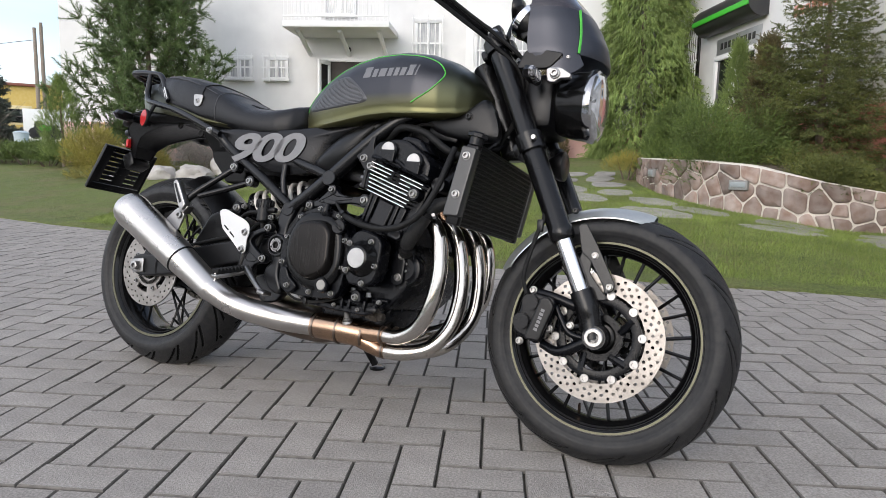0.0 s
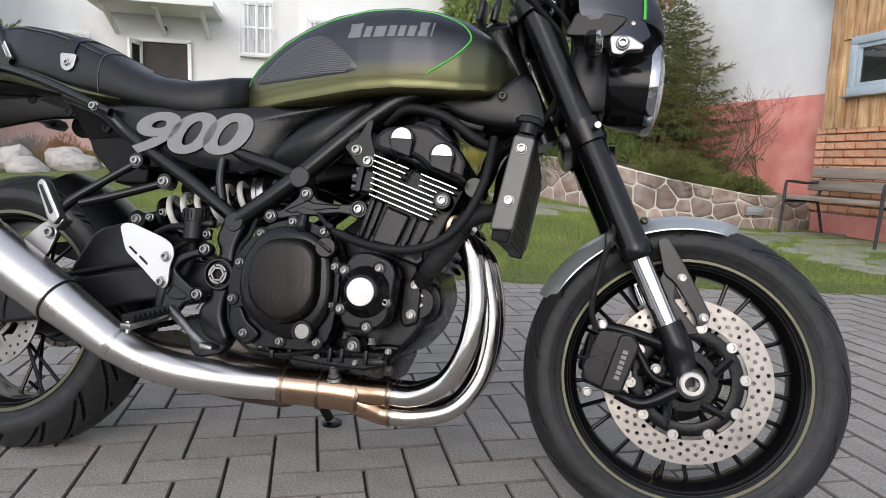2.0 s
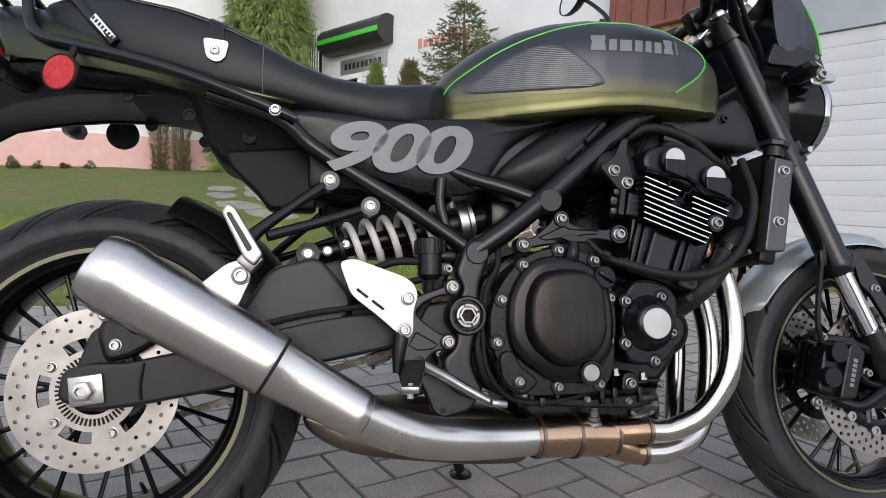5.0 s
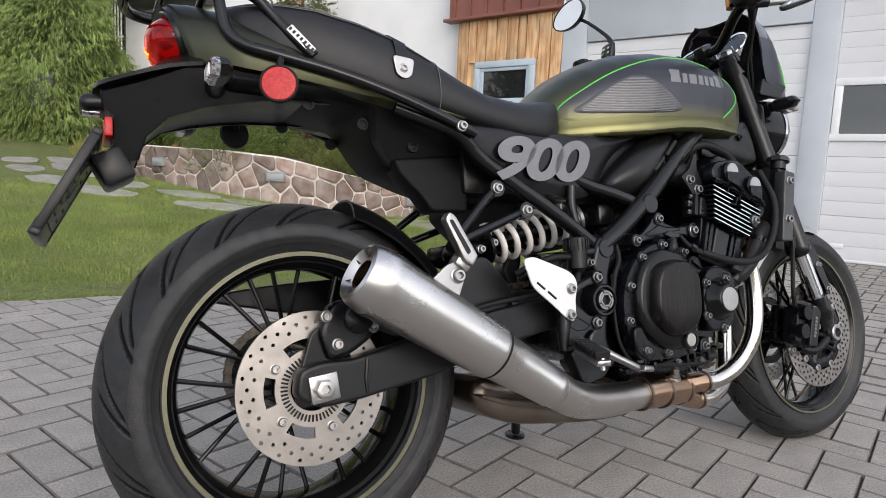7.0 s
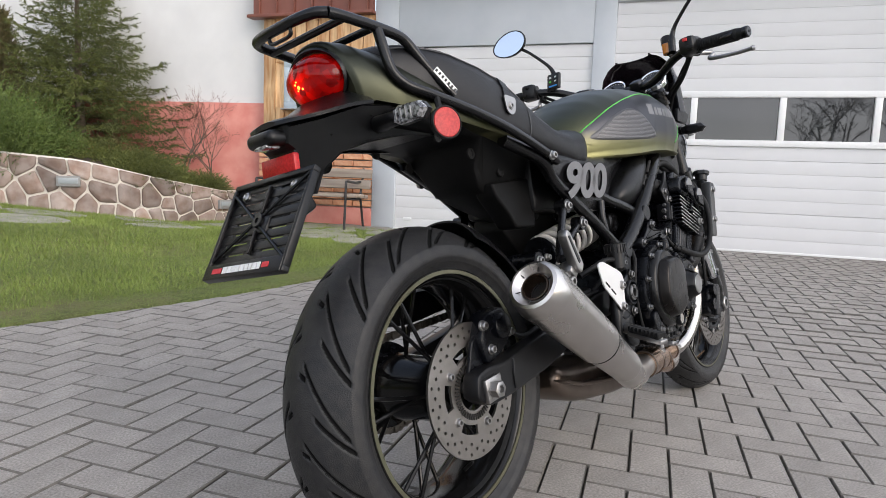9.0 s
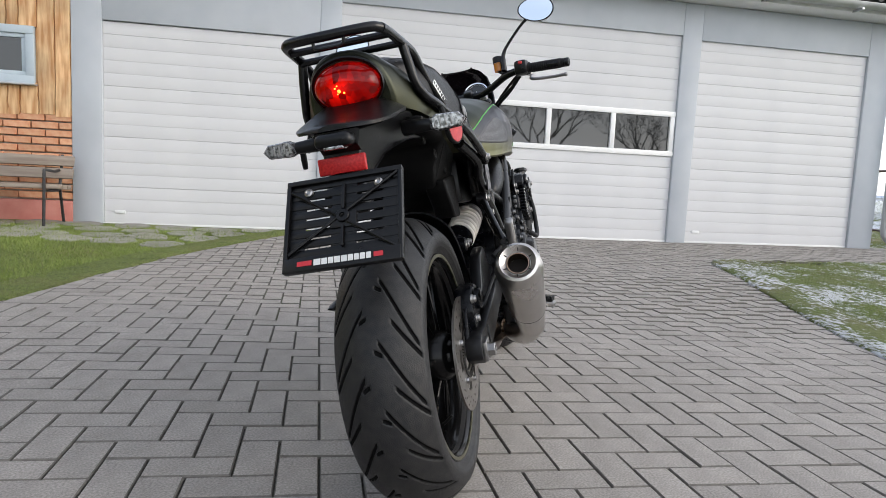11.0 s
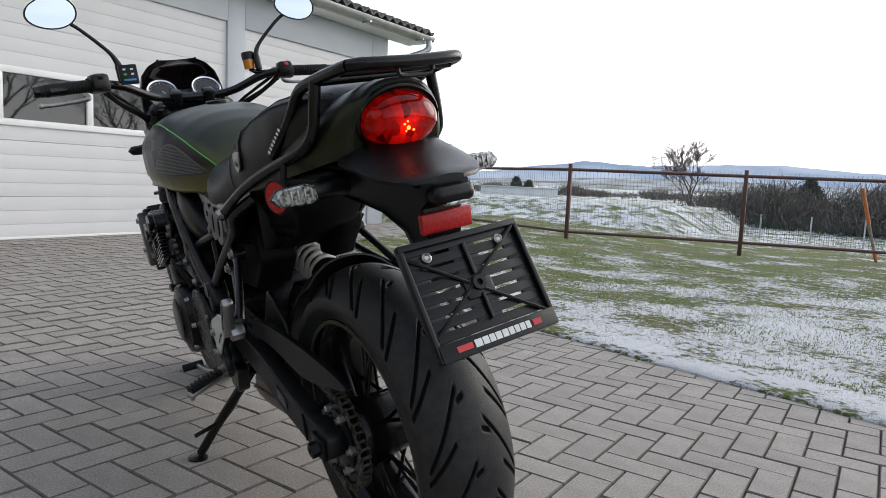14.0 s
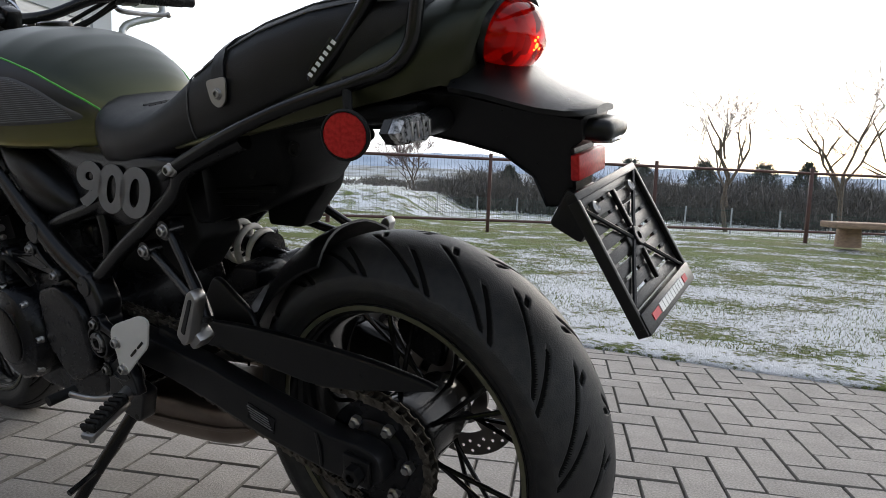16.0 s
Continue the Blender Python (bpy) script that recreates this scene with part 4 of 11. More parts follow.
def make_house():
    solid("wall_house", bar((-8.6, HY + 0.02, -0.2), (0.46, HY + 9, 7.5)), M_WALL, "pale grey rendered front wall of the house", "house")
    solid("wall_house_wing_front", bar((0.46, HY - 0.12, -0.2), (4.9, HY + 9, 7.5)), M_WALL2, "white rendered projecting part of the house", "house")
    solid("plinth_house", bar((-8.62, HY - 0.03, -0.2), (0.46, HY + 0.02, 1.42)), M_PINK, "pink painted plinth of the house", "plinth")
    solid("plinth_house_wing", bar((0.462, HY - 0.16, -0.2), (4.9, HY - 0.12, 1.44)), M_PINK, "pink painted plinth of the projecting part", "plinth")
    for i, (x0, x1) in enumerate(((-5.46, -4.98), (-4.76, -4.19), (-3.88, -3.39))):
        house_window("window_%d" % (i + 1), x0, x1, 2.40, 2.87)
    house_window("window_4", -0.63, -0.06, 2.66, 3.68)
    house_window("window_5", -7.85, -7.4, 2.6, 3.5)
    house_window("window_6", 0.65, 2.05, 2.62, 3.40, HY - 0.14)
    house_window("window_7", 2.5, 3.45, 2.62, 3.40, HY - 0.14)
    house_window("window_8", -2.6, -1.9, 3.75, 5.2, bars=False)
    d = thing("door_house", "open white glazed double door with a dark room behind", "door", kind="structure")
    part("opening", bar((-2.45, HY - 0.03, 1.05), (-1.62, HY + 0.03, 2.80)), M_DARK, d, "dark interior")
    bm = bmesh.new()
    for x in (-2.50, -1.60):
        add_box(bm, (x, HY - 0.02, 1.93), (0.07, 0.14, 1.8), bevel=0.006)
    add_box(bm, (-2.05, HY - 0.02, 2.83), (0.97, 0.14, 0.07), bevel=0.006)
    part("door_frame", bm, M_WHITE, d)
    lf = part("door_leaf", frame_bm(-0.025, 0.025, -0.42, 0.0, 0, 1.72, 0.08), M_WHITE, d, "open glazed white door leaf")
    lf.matrix_local = pose(-2.46, HY - 0.06, 1.07, 0, 0, -20)
    part("leaf_pane", bar((-0.006, -0.35, 0.07), (0.006, -0.07, 1.65)), M_GLASS, lf)
    b = thing("balcony", "concrete balcony with a pale iron railing over the house door", "balcony", kind="structure")
    part("slab", bar((-3.15, HY - 1.15, 3.30), (-1.0, HY, 3.42), 0.01), M_WALL2, b)
    for x in (-2.9, -2.05, -1.25):
        part("bracket", tube([(x, HY, 2.95), (x, HY - 0.9, 3.28)], 0.05, 8, smooth=False), M_WALL2, b)
    for k in range(26):
        x = -3.12 + 2.09 * k / 25
        part("baluster", cyl((x, HY - 1.12, 3.42), (x, HY - 1.12, 4.4), 0.010, n=6), M_WHITE, b)
    for z in (3.50, 4.42):
        part("rail", bar((-3.14, HY - 1.135, z), (-1.01, HY - 1.105, z + 0.03), 0.004), M_WHITE, b)
    lm = thing("porch_lamp", "small dark bulkhead lamp under the balcony, unlit", "lamp")
    part("body", lathe((-2.05, HY - 0.02, 3.05), (0, -1, 0), [(0, 0.05), (0.05, 0.06), (0.10, 0.05), (0.13, 0.0)], 16), M_BENCHM, lm)
    dp = thing("brown_downpipe", "brown downpipe in the corner of house and wing", "downpipe", kind="structure")
    part("pipe", tube([(4.60, HY - 0.25, 0.7), (4.60, HY - 0.25, 7.4)], 0.085, 14, smooth=False), M_PIPE, dp)
    for z in (1.6, 3.0, 4.6):
        part("clip", cyl((4.60, HY - 0.25, z), (4.60, HY - 0.25, z + 0.05), 0.095), M_PIPE, dp)
    # wing towards the shed, in its own axes: x along the wall from the inner corner, y into the wall
    L = math.hypot(5.9 - 4.75, 12.2 - 4.2)
    ang = math.degrees(math.atan2(4.2 - 12.2, 5.9 - 4.75))
    W = pose(4.75, 12.2, 0, 0, 0, ang)
    w = solid("wall_wing", bar((0, 0, -0.2), (L, 3.0, 6.5)), M_WALL, "pale grey rendered wall of the workshop wing", "house")
    w.matrix_world = W
    p = solid("plinth_wing", bar((0, -0.03, -0.2), (L, 0.0, 1.5), 0.004), M_RED, "faded red painted plinth of the wing", "plinth")
    p.matrix_world = W
    g = thing("window_grilled", "tall wing window behind a white iron grille", "window", kind="structure", m=W)
    part("pane", bar((0.15, -0.012, 1.85), (1.3, -0.004, 3.5)), M_GLASS, g)
    bm = bmesh.new()
    for k in range(15):
        x = 0.12 + 1.2 * k / 14
        add_cyl(bm, (x, -0.1, 1.78), (x, -0.1, 3.6), 0.013, n=6)
    for z in (1.9, 2.7, 3.5):
        add_box(bm, (0.72, -0.1, z), (1.3, 0.014, 0.03))
    part("grille", bm, M_WHITE, g, "white painted iron grille")
    part("window_frame", bar((0.10, -0.02, 1.80), (1.34, -0.006, 1.86), 0.003), M_WHITE, g)
    sg = thing("shop_sign", "curved black sign box with a green stripe over the shop door", "sign", m=W)
    part("panel", tube([(1.65, -0.10, 3.28), (3.55, -0.10, 3.28)], 0.24, 24, smooth=False), M_BLACKP, sg)
    part("stripe", bar((1.64, -0.355, 3.20), (3.56, -0.33, 3.29), 0.01), M_GREEN, sg, "bright green stripe")
    sd = thing("door_shop", "white framed glazed shop door and window", "door", kind="structure", m=W)
    for x0, x1 in ((1.98, 2.68), (2.74, 3.42)):
        bm = bmesh.new()
        for z in (1.55, 2.62):
            add_box(bm, ((x0 + x1) / 2, -0.03, z), (x1 - x0, 0.06, 0.09), bevel=0.006)
        for x in (x0 + 0.045, x1 - 0.045):
            add_box(bm, (x, -0.03, 2.08), (0.09, 0.058, 0.98), bevel=0.006)
        part("window_frame", bm, M_WHITE, sd)
        part("pane", bar((x0 + 0.05, -0.02, 1.57), (x1 - 0.05, -0.012, 2.6)), M_GLASS, sd)
    wl = thing("wall_lettering", "faded red lettering on the wing wall, shown as plain bars", "sign", m=W)
    for k in range(9):
        part("lettering_bar", bar((4.22 + 0.135 * k, -0.006, 2.86 + 0.01 * (k % 2)), (4.32 + 0.135 * k, -0.002, 2.99 + 0.03 * (k % 3 == 0)), 0.0008), M_RED, wl)
    wt = thing("window_lettering", "frosted transom panel with dark lettering bars over the shop door", "sign", m=W)
    part("panel", bar((1.98, -0.02, 2.68), (3.42, -0.008, 2.95), 0.003), M_GALV, wt)
    for k in range(9):
        part("lettering_bar", bar((2.12 + 0.13 * k, -0.024, 2.76), (2.21 + 0.13 * k, -0.020, 2.87), 0.0015), M_BLACKP, wt)


make_house()


# ---- fence ----
def make_fence():
    posts = [(5.6, -6.9), (3.13, -7.65), (0.92, -8.42), (-1.5, -9.0), (-3.9, -9.75), (-6.3, -10.5), (-8.7, -11.2)]
    far = [(6.1, -8.9), (8.6, -9.9), (11.2, -10.9)]
    pts = [far[2], far[1], far[0]] + posts[1:]
    f = thing("fence", "brown steel fence with wire mesh panels at the edge of the snowy lawn", "fence", kind="structure")
    for i, (x, y) in enumerate(pts):
        h = 1.46 if (x, y) == far[0] else 1.1
        part("post", bar((x - 0.025, y - 0.025, -0.1), (x + 0.025, y + 0.025, h), 0.004), M_STEEL, f)
    for a, b in zip(pts[:-1], pts[1:]):
        top = 1.25 if b == far[0] or a[0] > 8 else 1.02
        for z, r in ((top, 0.022), (0.12, 0.02)):
            part("rail", tube([(a[0], a[1], z), (b[0], b[1], z)], r, 8, smooth=False), M_STEEL, f)
        bm = bmesh.new()
        n = int(math.hypot(b[0] - a[0], b[1] - a[1]) / 0.05)
        for k in range(n):
            t = (k + 0.5) / n
            x, y = a[0] + (b[0] - a[0]) * t, a[1] + (b[1] - a[1]) * t
            add_cyl(bm, (x, y, 0.12), (x, y, top + 0.05), 0.0015, n=3, cap=False)
        for z in np.arange(0.22, top, 0.2):
            add_cyl(bm, (a[0], a[1], z), (b[0], b[1], z), 0.0017, n=3, cap=False)
        part("mesh_panel", bm, M_WIRE, f, "thin welded wire mesh", smooth=0)


make_fence()


# ---- motorcycle: x forward, y to its left, z up, from the ground under the rear axle ----
M_RUBBER = mat("tyre_rubber", (0.0120, 0.0122, 0.0135), 0.48, col2=(0.022, 0.0216, 0.0212), scale=60, amount=0.9, bump=0.25, bump_scale=500, coarse=0.25, coarse_scale=5, spec=0.30)
# near-black rubber that paints the shade inside the tread grooves
M_GROOVE = mat("shaded_tread_groove", (0.004, 0.004, 0.004), 0.9, spec=0.1)
M_FRAME = mat("satin_black_frame_paint", (0.0035, 0.0035, 0.004), 0.25, col2=(0.005, 0.005, 0.0055), scale=40, bump=0.04, bump_scale=900, spec=0.34, rough_var=0.06)
M_POWDER = mat("black_powder_coat", (0.0026, 0.0029, 0.0040), 0.30, col2=(0.004, 0.0044, 0.0060), scale=60, bump=0.06, bump_scale=1400, spec=0.36, rough_var=0.05)
M_CASTALU = mat("dull_zinc_fastener", (0.27, 0.265, 0.26), 0.34, 1.0, col2=(0.19, 0.185, 0.18), scale=60, amount=0.8, rough_var=0.08)
M_OILGLASS = mat("cloudy_oil_window", (0.30, 0.29, 0.27), 0.25, col2=(0.20, 0.19, 0.17), scale=60, coat=0.4)
M_HOSEWRAP = mat("woven_hose_sleeve", (0.006, 0.006, 0.006), 0.55, col2=(0.016, 0.016, 0.016), scale=150, amount=0.9, bump=0.5, bump_scale=260, spec=0.3)
M_GLOSSBLK = mat("gloss_black_paint", (0.0035, 0.0035, 0.004), 0.16, col2=(0.006, 0.006, 0.006), scale=20, spec=0.22)
M_FINEDGE = mat("machined_fin_edge", (0.88, 0.88, 0.87), 0.20, 1.0, col2=(0.76, 0.76, 0.75), scale=40, amount=0.7)
M_PLASTIC = mat("matt_black_plastic", (0.003, 0.003, 0.0034), 0.30, col2=(0.005, 0.005, 0.0054), scale=80, amount=0.7, bump=0.10, bump_scale=1600, rough_var=0.06, spec=0.28)
M_ENGINE = mat("black_engine_enamel", (0.0018, 0.0020, 0.0030), 0.26, col2=(0.0038, 0.0042, 0.0058), scale=50, amount=0.7, bump=0.08, bump_scale=1100, rough_var=0.08, spec=0.22)
M_COVERB = mat("brushed_black_cover", (0.024, 0.022, 0.0205), 0.28, 0.8, col2=(0.017, 0.0155, 0.015), scale=30, amount=0.4, stretch=(9, 1, 0.5), rough_var=0.03, spec=0.25)
M_STEELB = mat("brushed_stainless", (0.58, 0.555, 0.53), 0.28, 1.0, col2=(0.50, 0.475, 0.45), scale=7, amount=0.6, rough_var=0.04)
M_CHROMEPIPE = mat("bright_header_steel", (0.56, 0.535, 0.50), 0.17, 1.0, col2=(0.46, 0.42, 0.37), scale=7, amount=0.8, rough_var=0.08)
M_COPPER = mat("heat_tinted_steel", (0.42, 0.27, 0.175), 0.24, 1.0, col2=(0.33, 0.24, 0.18), scale=9, amount=1.0, rough_var=0.1)
M_RUSTBOX = mat("tanned_chamber_steel", (0.13, 0.10, 0.08), 0.34, 0.95, col2=(0.20, 0.165, 0.14), scale=9, amount=1.0, rough_var=0.12)
M_ALU = mat("silver_aluminium", (0.38, 0.37, 0.36), 0.36, 1.0, col2=(0.31, 0.305, 0.30), scale=30, amount=0.7, rough_var=0.06)
M_CHROME = mat("chrome", (0.78, 0.78, 0.79), 0.06, 1.0, col2=(0.74, 0.74, 0.75), scale=10)
M_RIMCHROME = mat("dulled_chrome", (0.42, 0.42, 0.43), 0.10, 1.0, col2=(0.38, 0.38, 0.39), scale=10)
M_COVERPAINT = mat("satin_black_cover_paint", (0.010, 0.010, 0.011), 0.27, 0.4, col2=(0.013, 0.013, 0.0145), scale=300, spec=0.34)
M_DISC = mat("brake_disc_steel", (0.31, 0.288, 0.268), 0.38, 1.0, col2=(0.235, 0.218, 0.202), scale=24, amount=0.9, rough_var=0.08)
M_WHITEALU = mat("satin_white_guard", (0.60, 0.60, 0.59), 0.42, 0.15, col2=(0.55, 0.55, 0.54), scale=20)
M_SPRING = mat("white_spring_paint", (0.62, 0.59, 0.55), 0.38, col2=(0.54, 0.51, 0.47), scale=18, amount=0.8)
M_SILVERP = mat("silver_fender_paint", (0.36, 0.38, 0.385), 0.28, 0.6, col2=(0.40, 0.42, 0.425), scale=120, coat=0.25)
M_SEAT = mat("black_seat_vinyl", (0.004, 0.004, 0.005), 0.42, col2=(0.0065, 0.0065, 0.0075), scale=60, bump=0.15, bump_scale=700, rough_var=0.06, spec=0.32)
M_GRIP = mat("ribbed_grip_rubber", (0.004, 0.004, 0.004), 0.6, col2=(0.007, 0.007, 0.007), scale=50, bump=0.3, bump_scale=200, spec=0.24)
M_LETTER = mat("silver_grey_decal", (0.150, 0.150, 0.155), 0.50, 0.35, col2=(0.175, 0.175, 0.18), scale=60, spec=0.3)
M_LIME = mat("lime_green_stripe", (0.055, 0.36, 0.035), 0.4, col2=(0.065, 0.40, 0.04), scale=40)
M_RIMLINE = mat("pale_olive_rim_line", (0.120, 0.116, 0.074), 0.34, 0.5, col2=(0.090, 0.087, 0.055), scale=30)
M_REDREF = mat("red_reflector", (0.30, 0.006, 0.008), 0.30, col2=(0.45, 0.02, 0.02), scale=220, amount=1.0, spec=0.3)
M_BULB = mat("lit_tail_bulb", (0.9, 0.06, 0.02), 0.3, emit=(1.0, 0.12, 0.015, 3.6))
M_CLEAR = mat("clear_indicator_lens", (0.50, 0.50, 0.51), 0.08, 0.5, col2=(0.06, 0.06, 0.06), scale=150, amount=1.3, coat=0.8)
M_LAMPGLASS = mat("headlamp_glass", (0.66, 0.67, 0.68), 0.05, 0.75, col2=(0.42, 0.43, 0.44), scale=40, amount=1.2, coat=1.0)
# the blue of a reflected sky is put into the mirror colour
M_MIRROR = mat("sky_painted_mirror_glass", (0.62, 0.68, 0.76), 0.02, 1.0)
M_SMOKE = mat("smoked_screen", (0.012, 0.008, 0.011), 0.09, coat=0.6, col2=(0.018, 0.012, 0.016), scale=5)
M_DIAL = mat("dark_dial_face", (0.02, 0.022, 0.026), 0.25, col2=(0.03, 0.032, 0.036), scale=20)
M_DIALMARK = mat("pale_dial_marks", (0.6, 0.6, 0.6), 0.5)
M_REDSW = mat("red_switch", (0.45, 0.02, 0.02), 0.5)
M_FLUID = mat("amber_brake_fluid", (0.50, 0.16, 0.01), 0.15, coat=0.5)
M_CHAIN = mat("oily_chain_steel", (0.16, 0.145, 0.125), 0.4, 0.9, col2=(0.07, 0.06, 0.05), scale=60, amount=1.0)
M_SWING = mat("dark_grey_swingarm", (0.012, 0.012, 0.013), 0.36, 0.3, col2=(0.008, 0.008, 0.009), scale=30, rough_var=0.06, spec=0.3)
M_COREB = mat("black_radiator_core", (0.004, 0.004, 0.004), 0.5, col2=(0.008, 0.008, 0.008), scale=90, spec=0.3)
M_RADSIDE = mat("grey_radiator_shroud", (0.060, 0.060, 0.060), 0.36, 0.6, col2=(0.075, 0.075, 0.075), scale=30, spec=0.3)
M_WHITETAG = mat("white_sticker", (0.72, 0.72, 0.70), 0.5, col2=(0.60, 0.60, 0.58), scale=60)
M_REDTXT = mat("red_print", (0.50, 0.02, 0.03), 0.5)
M_BLUETXT = mat("blue_print", (0.03, 0.22, 0.55), 0.5)
M_PAD = mat("grey_ribbed_pad_rubber", (0.060, 0.060, 0.064), 0.42, 0.5, col2=(0.072, 0.072, 0.076), scale=60)
M_PADRIB = mat("pale_pad_rib", (0.115, 0.115, 0.120), 0.40, 0.5)
M_THREAD = mat("grey_stitching", (0.085, 0.085, 0.088), 0.7)
M_TRAY = mat("black_moulded_tray", (0.003, 0.003, 0.0032), 0.5, col2=(0.005, 0.005, 0.005), scale=60, bump=0.1, bump_scale=900, spec=0.14)
# soot in the silencer bore; elsewhere painted shade for holes and slots
M_HOLE = mat("soot_and_hole_shade", (0.008, 0.007, 0.006), 0.8)


def tank_material(name, dark, tail=False):
    """Matt metallic paint: charcoal, fading to olive gold low on the flank and bronze green over the back."""
    m = bpy.data.materials.new(name)
    m.use_nodes = True
    n, l = m.node_tree.nodes, m.node_tree.links
    b = n["Principled BSDF"]
    b.inputs["Metallic"].default_value, b.inputs["Roughness"].default_value = 0.82, 0.36
    b.inputs["Specular IOR Level"].default_value = 0.4
    tc, sp = n.new("ShaderNodeTexCoord"), n.new("ShaderNodeSeparateXYZ")
    l.new(tc.outputs["Object"], sp.inputs["Vector"])
    fl = n.new("ShaderNodeTexNoise")
    fl.inputs["Scale"].default_value = 900
    l.new(tc.outputs["Object"], fl.inputs["Vector"])
    rp = n.new("ShaderNodeValToRGB")
    mr = n.new("ShaderNodeMapRange")
    mr.inputs["From Min"].default_value, mr.inputs["From Max"].default_value = 0.775, 1.0
    l.new(sp.outputs["Z"], mr.inputs["Value"])
    l.new(mr.outputs["Result"], rp.inputs["Fac"])
    e = rp.color_ramp.elements
    if dark:
        e[0].position, e[0].color, e[1].position, e[1].color = 0.10, (0.135, 0.130, 0.062, 1), 1.0, (0.052, 0.054, 0.063, 1)
        k = e.new(0.30)
        k.color = (0.046, 0.047, 0.053, 1)
    else:
        e[0].position, e[0].color, e[1].position, e[1].color = 0.0, (0.155, 0.148, 0.066, 1), 1.0, (0.046, 0.052, 0.045, 1)
        if tail:
            e[0].color, e[1].color = (0.13, 0.125, 0.06, 1), (0.022, 0.025, 0.021, 1)
        k = e.new(0.20)
        k.color = (0.095, 0.097, 0.050, 1) if not tail else (0.055, 0.056, 0.032, 1)
        k = e.new(0.55)
        k.color = (0.047, 0.053, 0.041, 1) if not tail else (0.030, 0.033, 0.025, 1)
    mx, fr = n.new("ShaderNodeMix"), n.new("ShaderNodeMapRange")
    mx.data_type, mx.blend_type = "RGBA", "MULTIPLY"
    mx.inputs["Factor"].default_value = 1.0
    fr.inputs["To Min"].default_value, fr.inputs["To Max"].default_value = 0.8, 1.2
    l.new(fl.outputs["Fac"], fr.inputs["Value"])
    l.new(rp.outputs["Color"], mx.inputs["A"])
    l.new(fr.outputs["Result"], mx.inputs["B"])
    l.new(mx.outputs["Result"], b.inputs["Base Color"])
    return m


M_OLIVE = tank_material("olive_metallic_paint", False)
M_TAILPAINT = tank_material("faded_olive_tail_paint", False, True)
M_CHARCOAL = tank_material("charcoal_metallic_paint", True)

BIKE = thing("motorcycle", "matt black and olive green roadster leaning on its side stand", "motorcycle", m=pose(0.037, 0.090, 0, 0, 0, -22.13) @ pose(0, 0, 0, -11.75, 0, 0))
RA, FA = Vector((0, 0, 0.309)), Vector((1.472, 0, 0.282))


def bolt(p, parent, r=0.008, side=-1, h=0.008, material=None, axis=None):
    """A domed socket bolt whose head faces the given side."""
    d = Vector(axis) if axis else Vector((0, side, 0))
    b = part("bolt", lathe(p, d, [(-0.004, r * 1.3), (0.0, r * 1.3), (0.0012, r * 1.18), (0.0015, r), (h * 0.8, r), (h, r * 0.84), (h, r * 0.56), (h * 0.2, r * 0.52), (h * 0.2, 0.0)], 14), material or M_ALU, parent)
    dn = d.normalized()
    # a black disc paints the shade at the bottom of the socket
    if parent.parent is None:
        part("socket", lathe(Vector(p) + dn * h * 0.25, d, [(0, r * 0.5), (h * 0.1, r * 0.5), (h * 0.1, 0.0)], 6), M_COREB, b)
    return b


def two(f):
    """Calls f for the right side and the left."""
    for s in (-1, 1):
        f(s)


def mir(pts, s):
    return [(x, y * s, z) for x, y, z in pts]


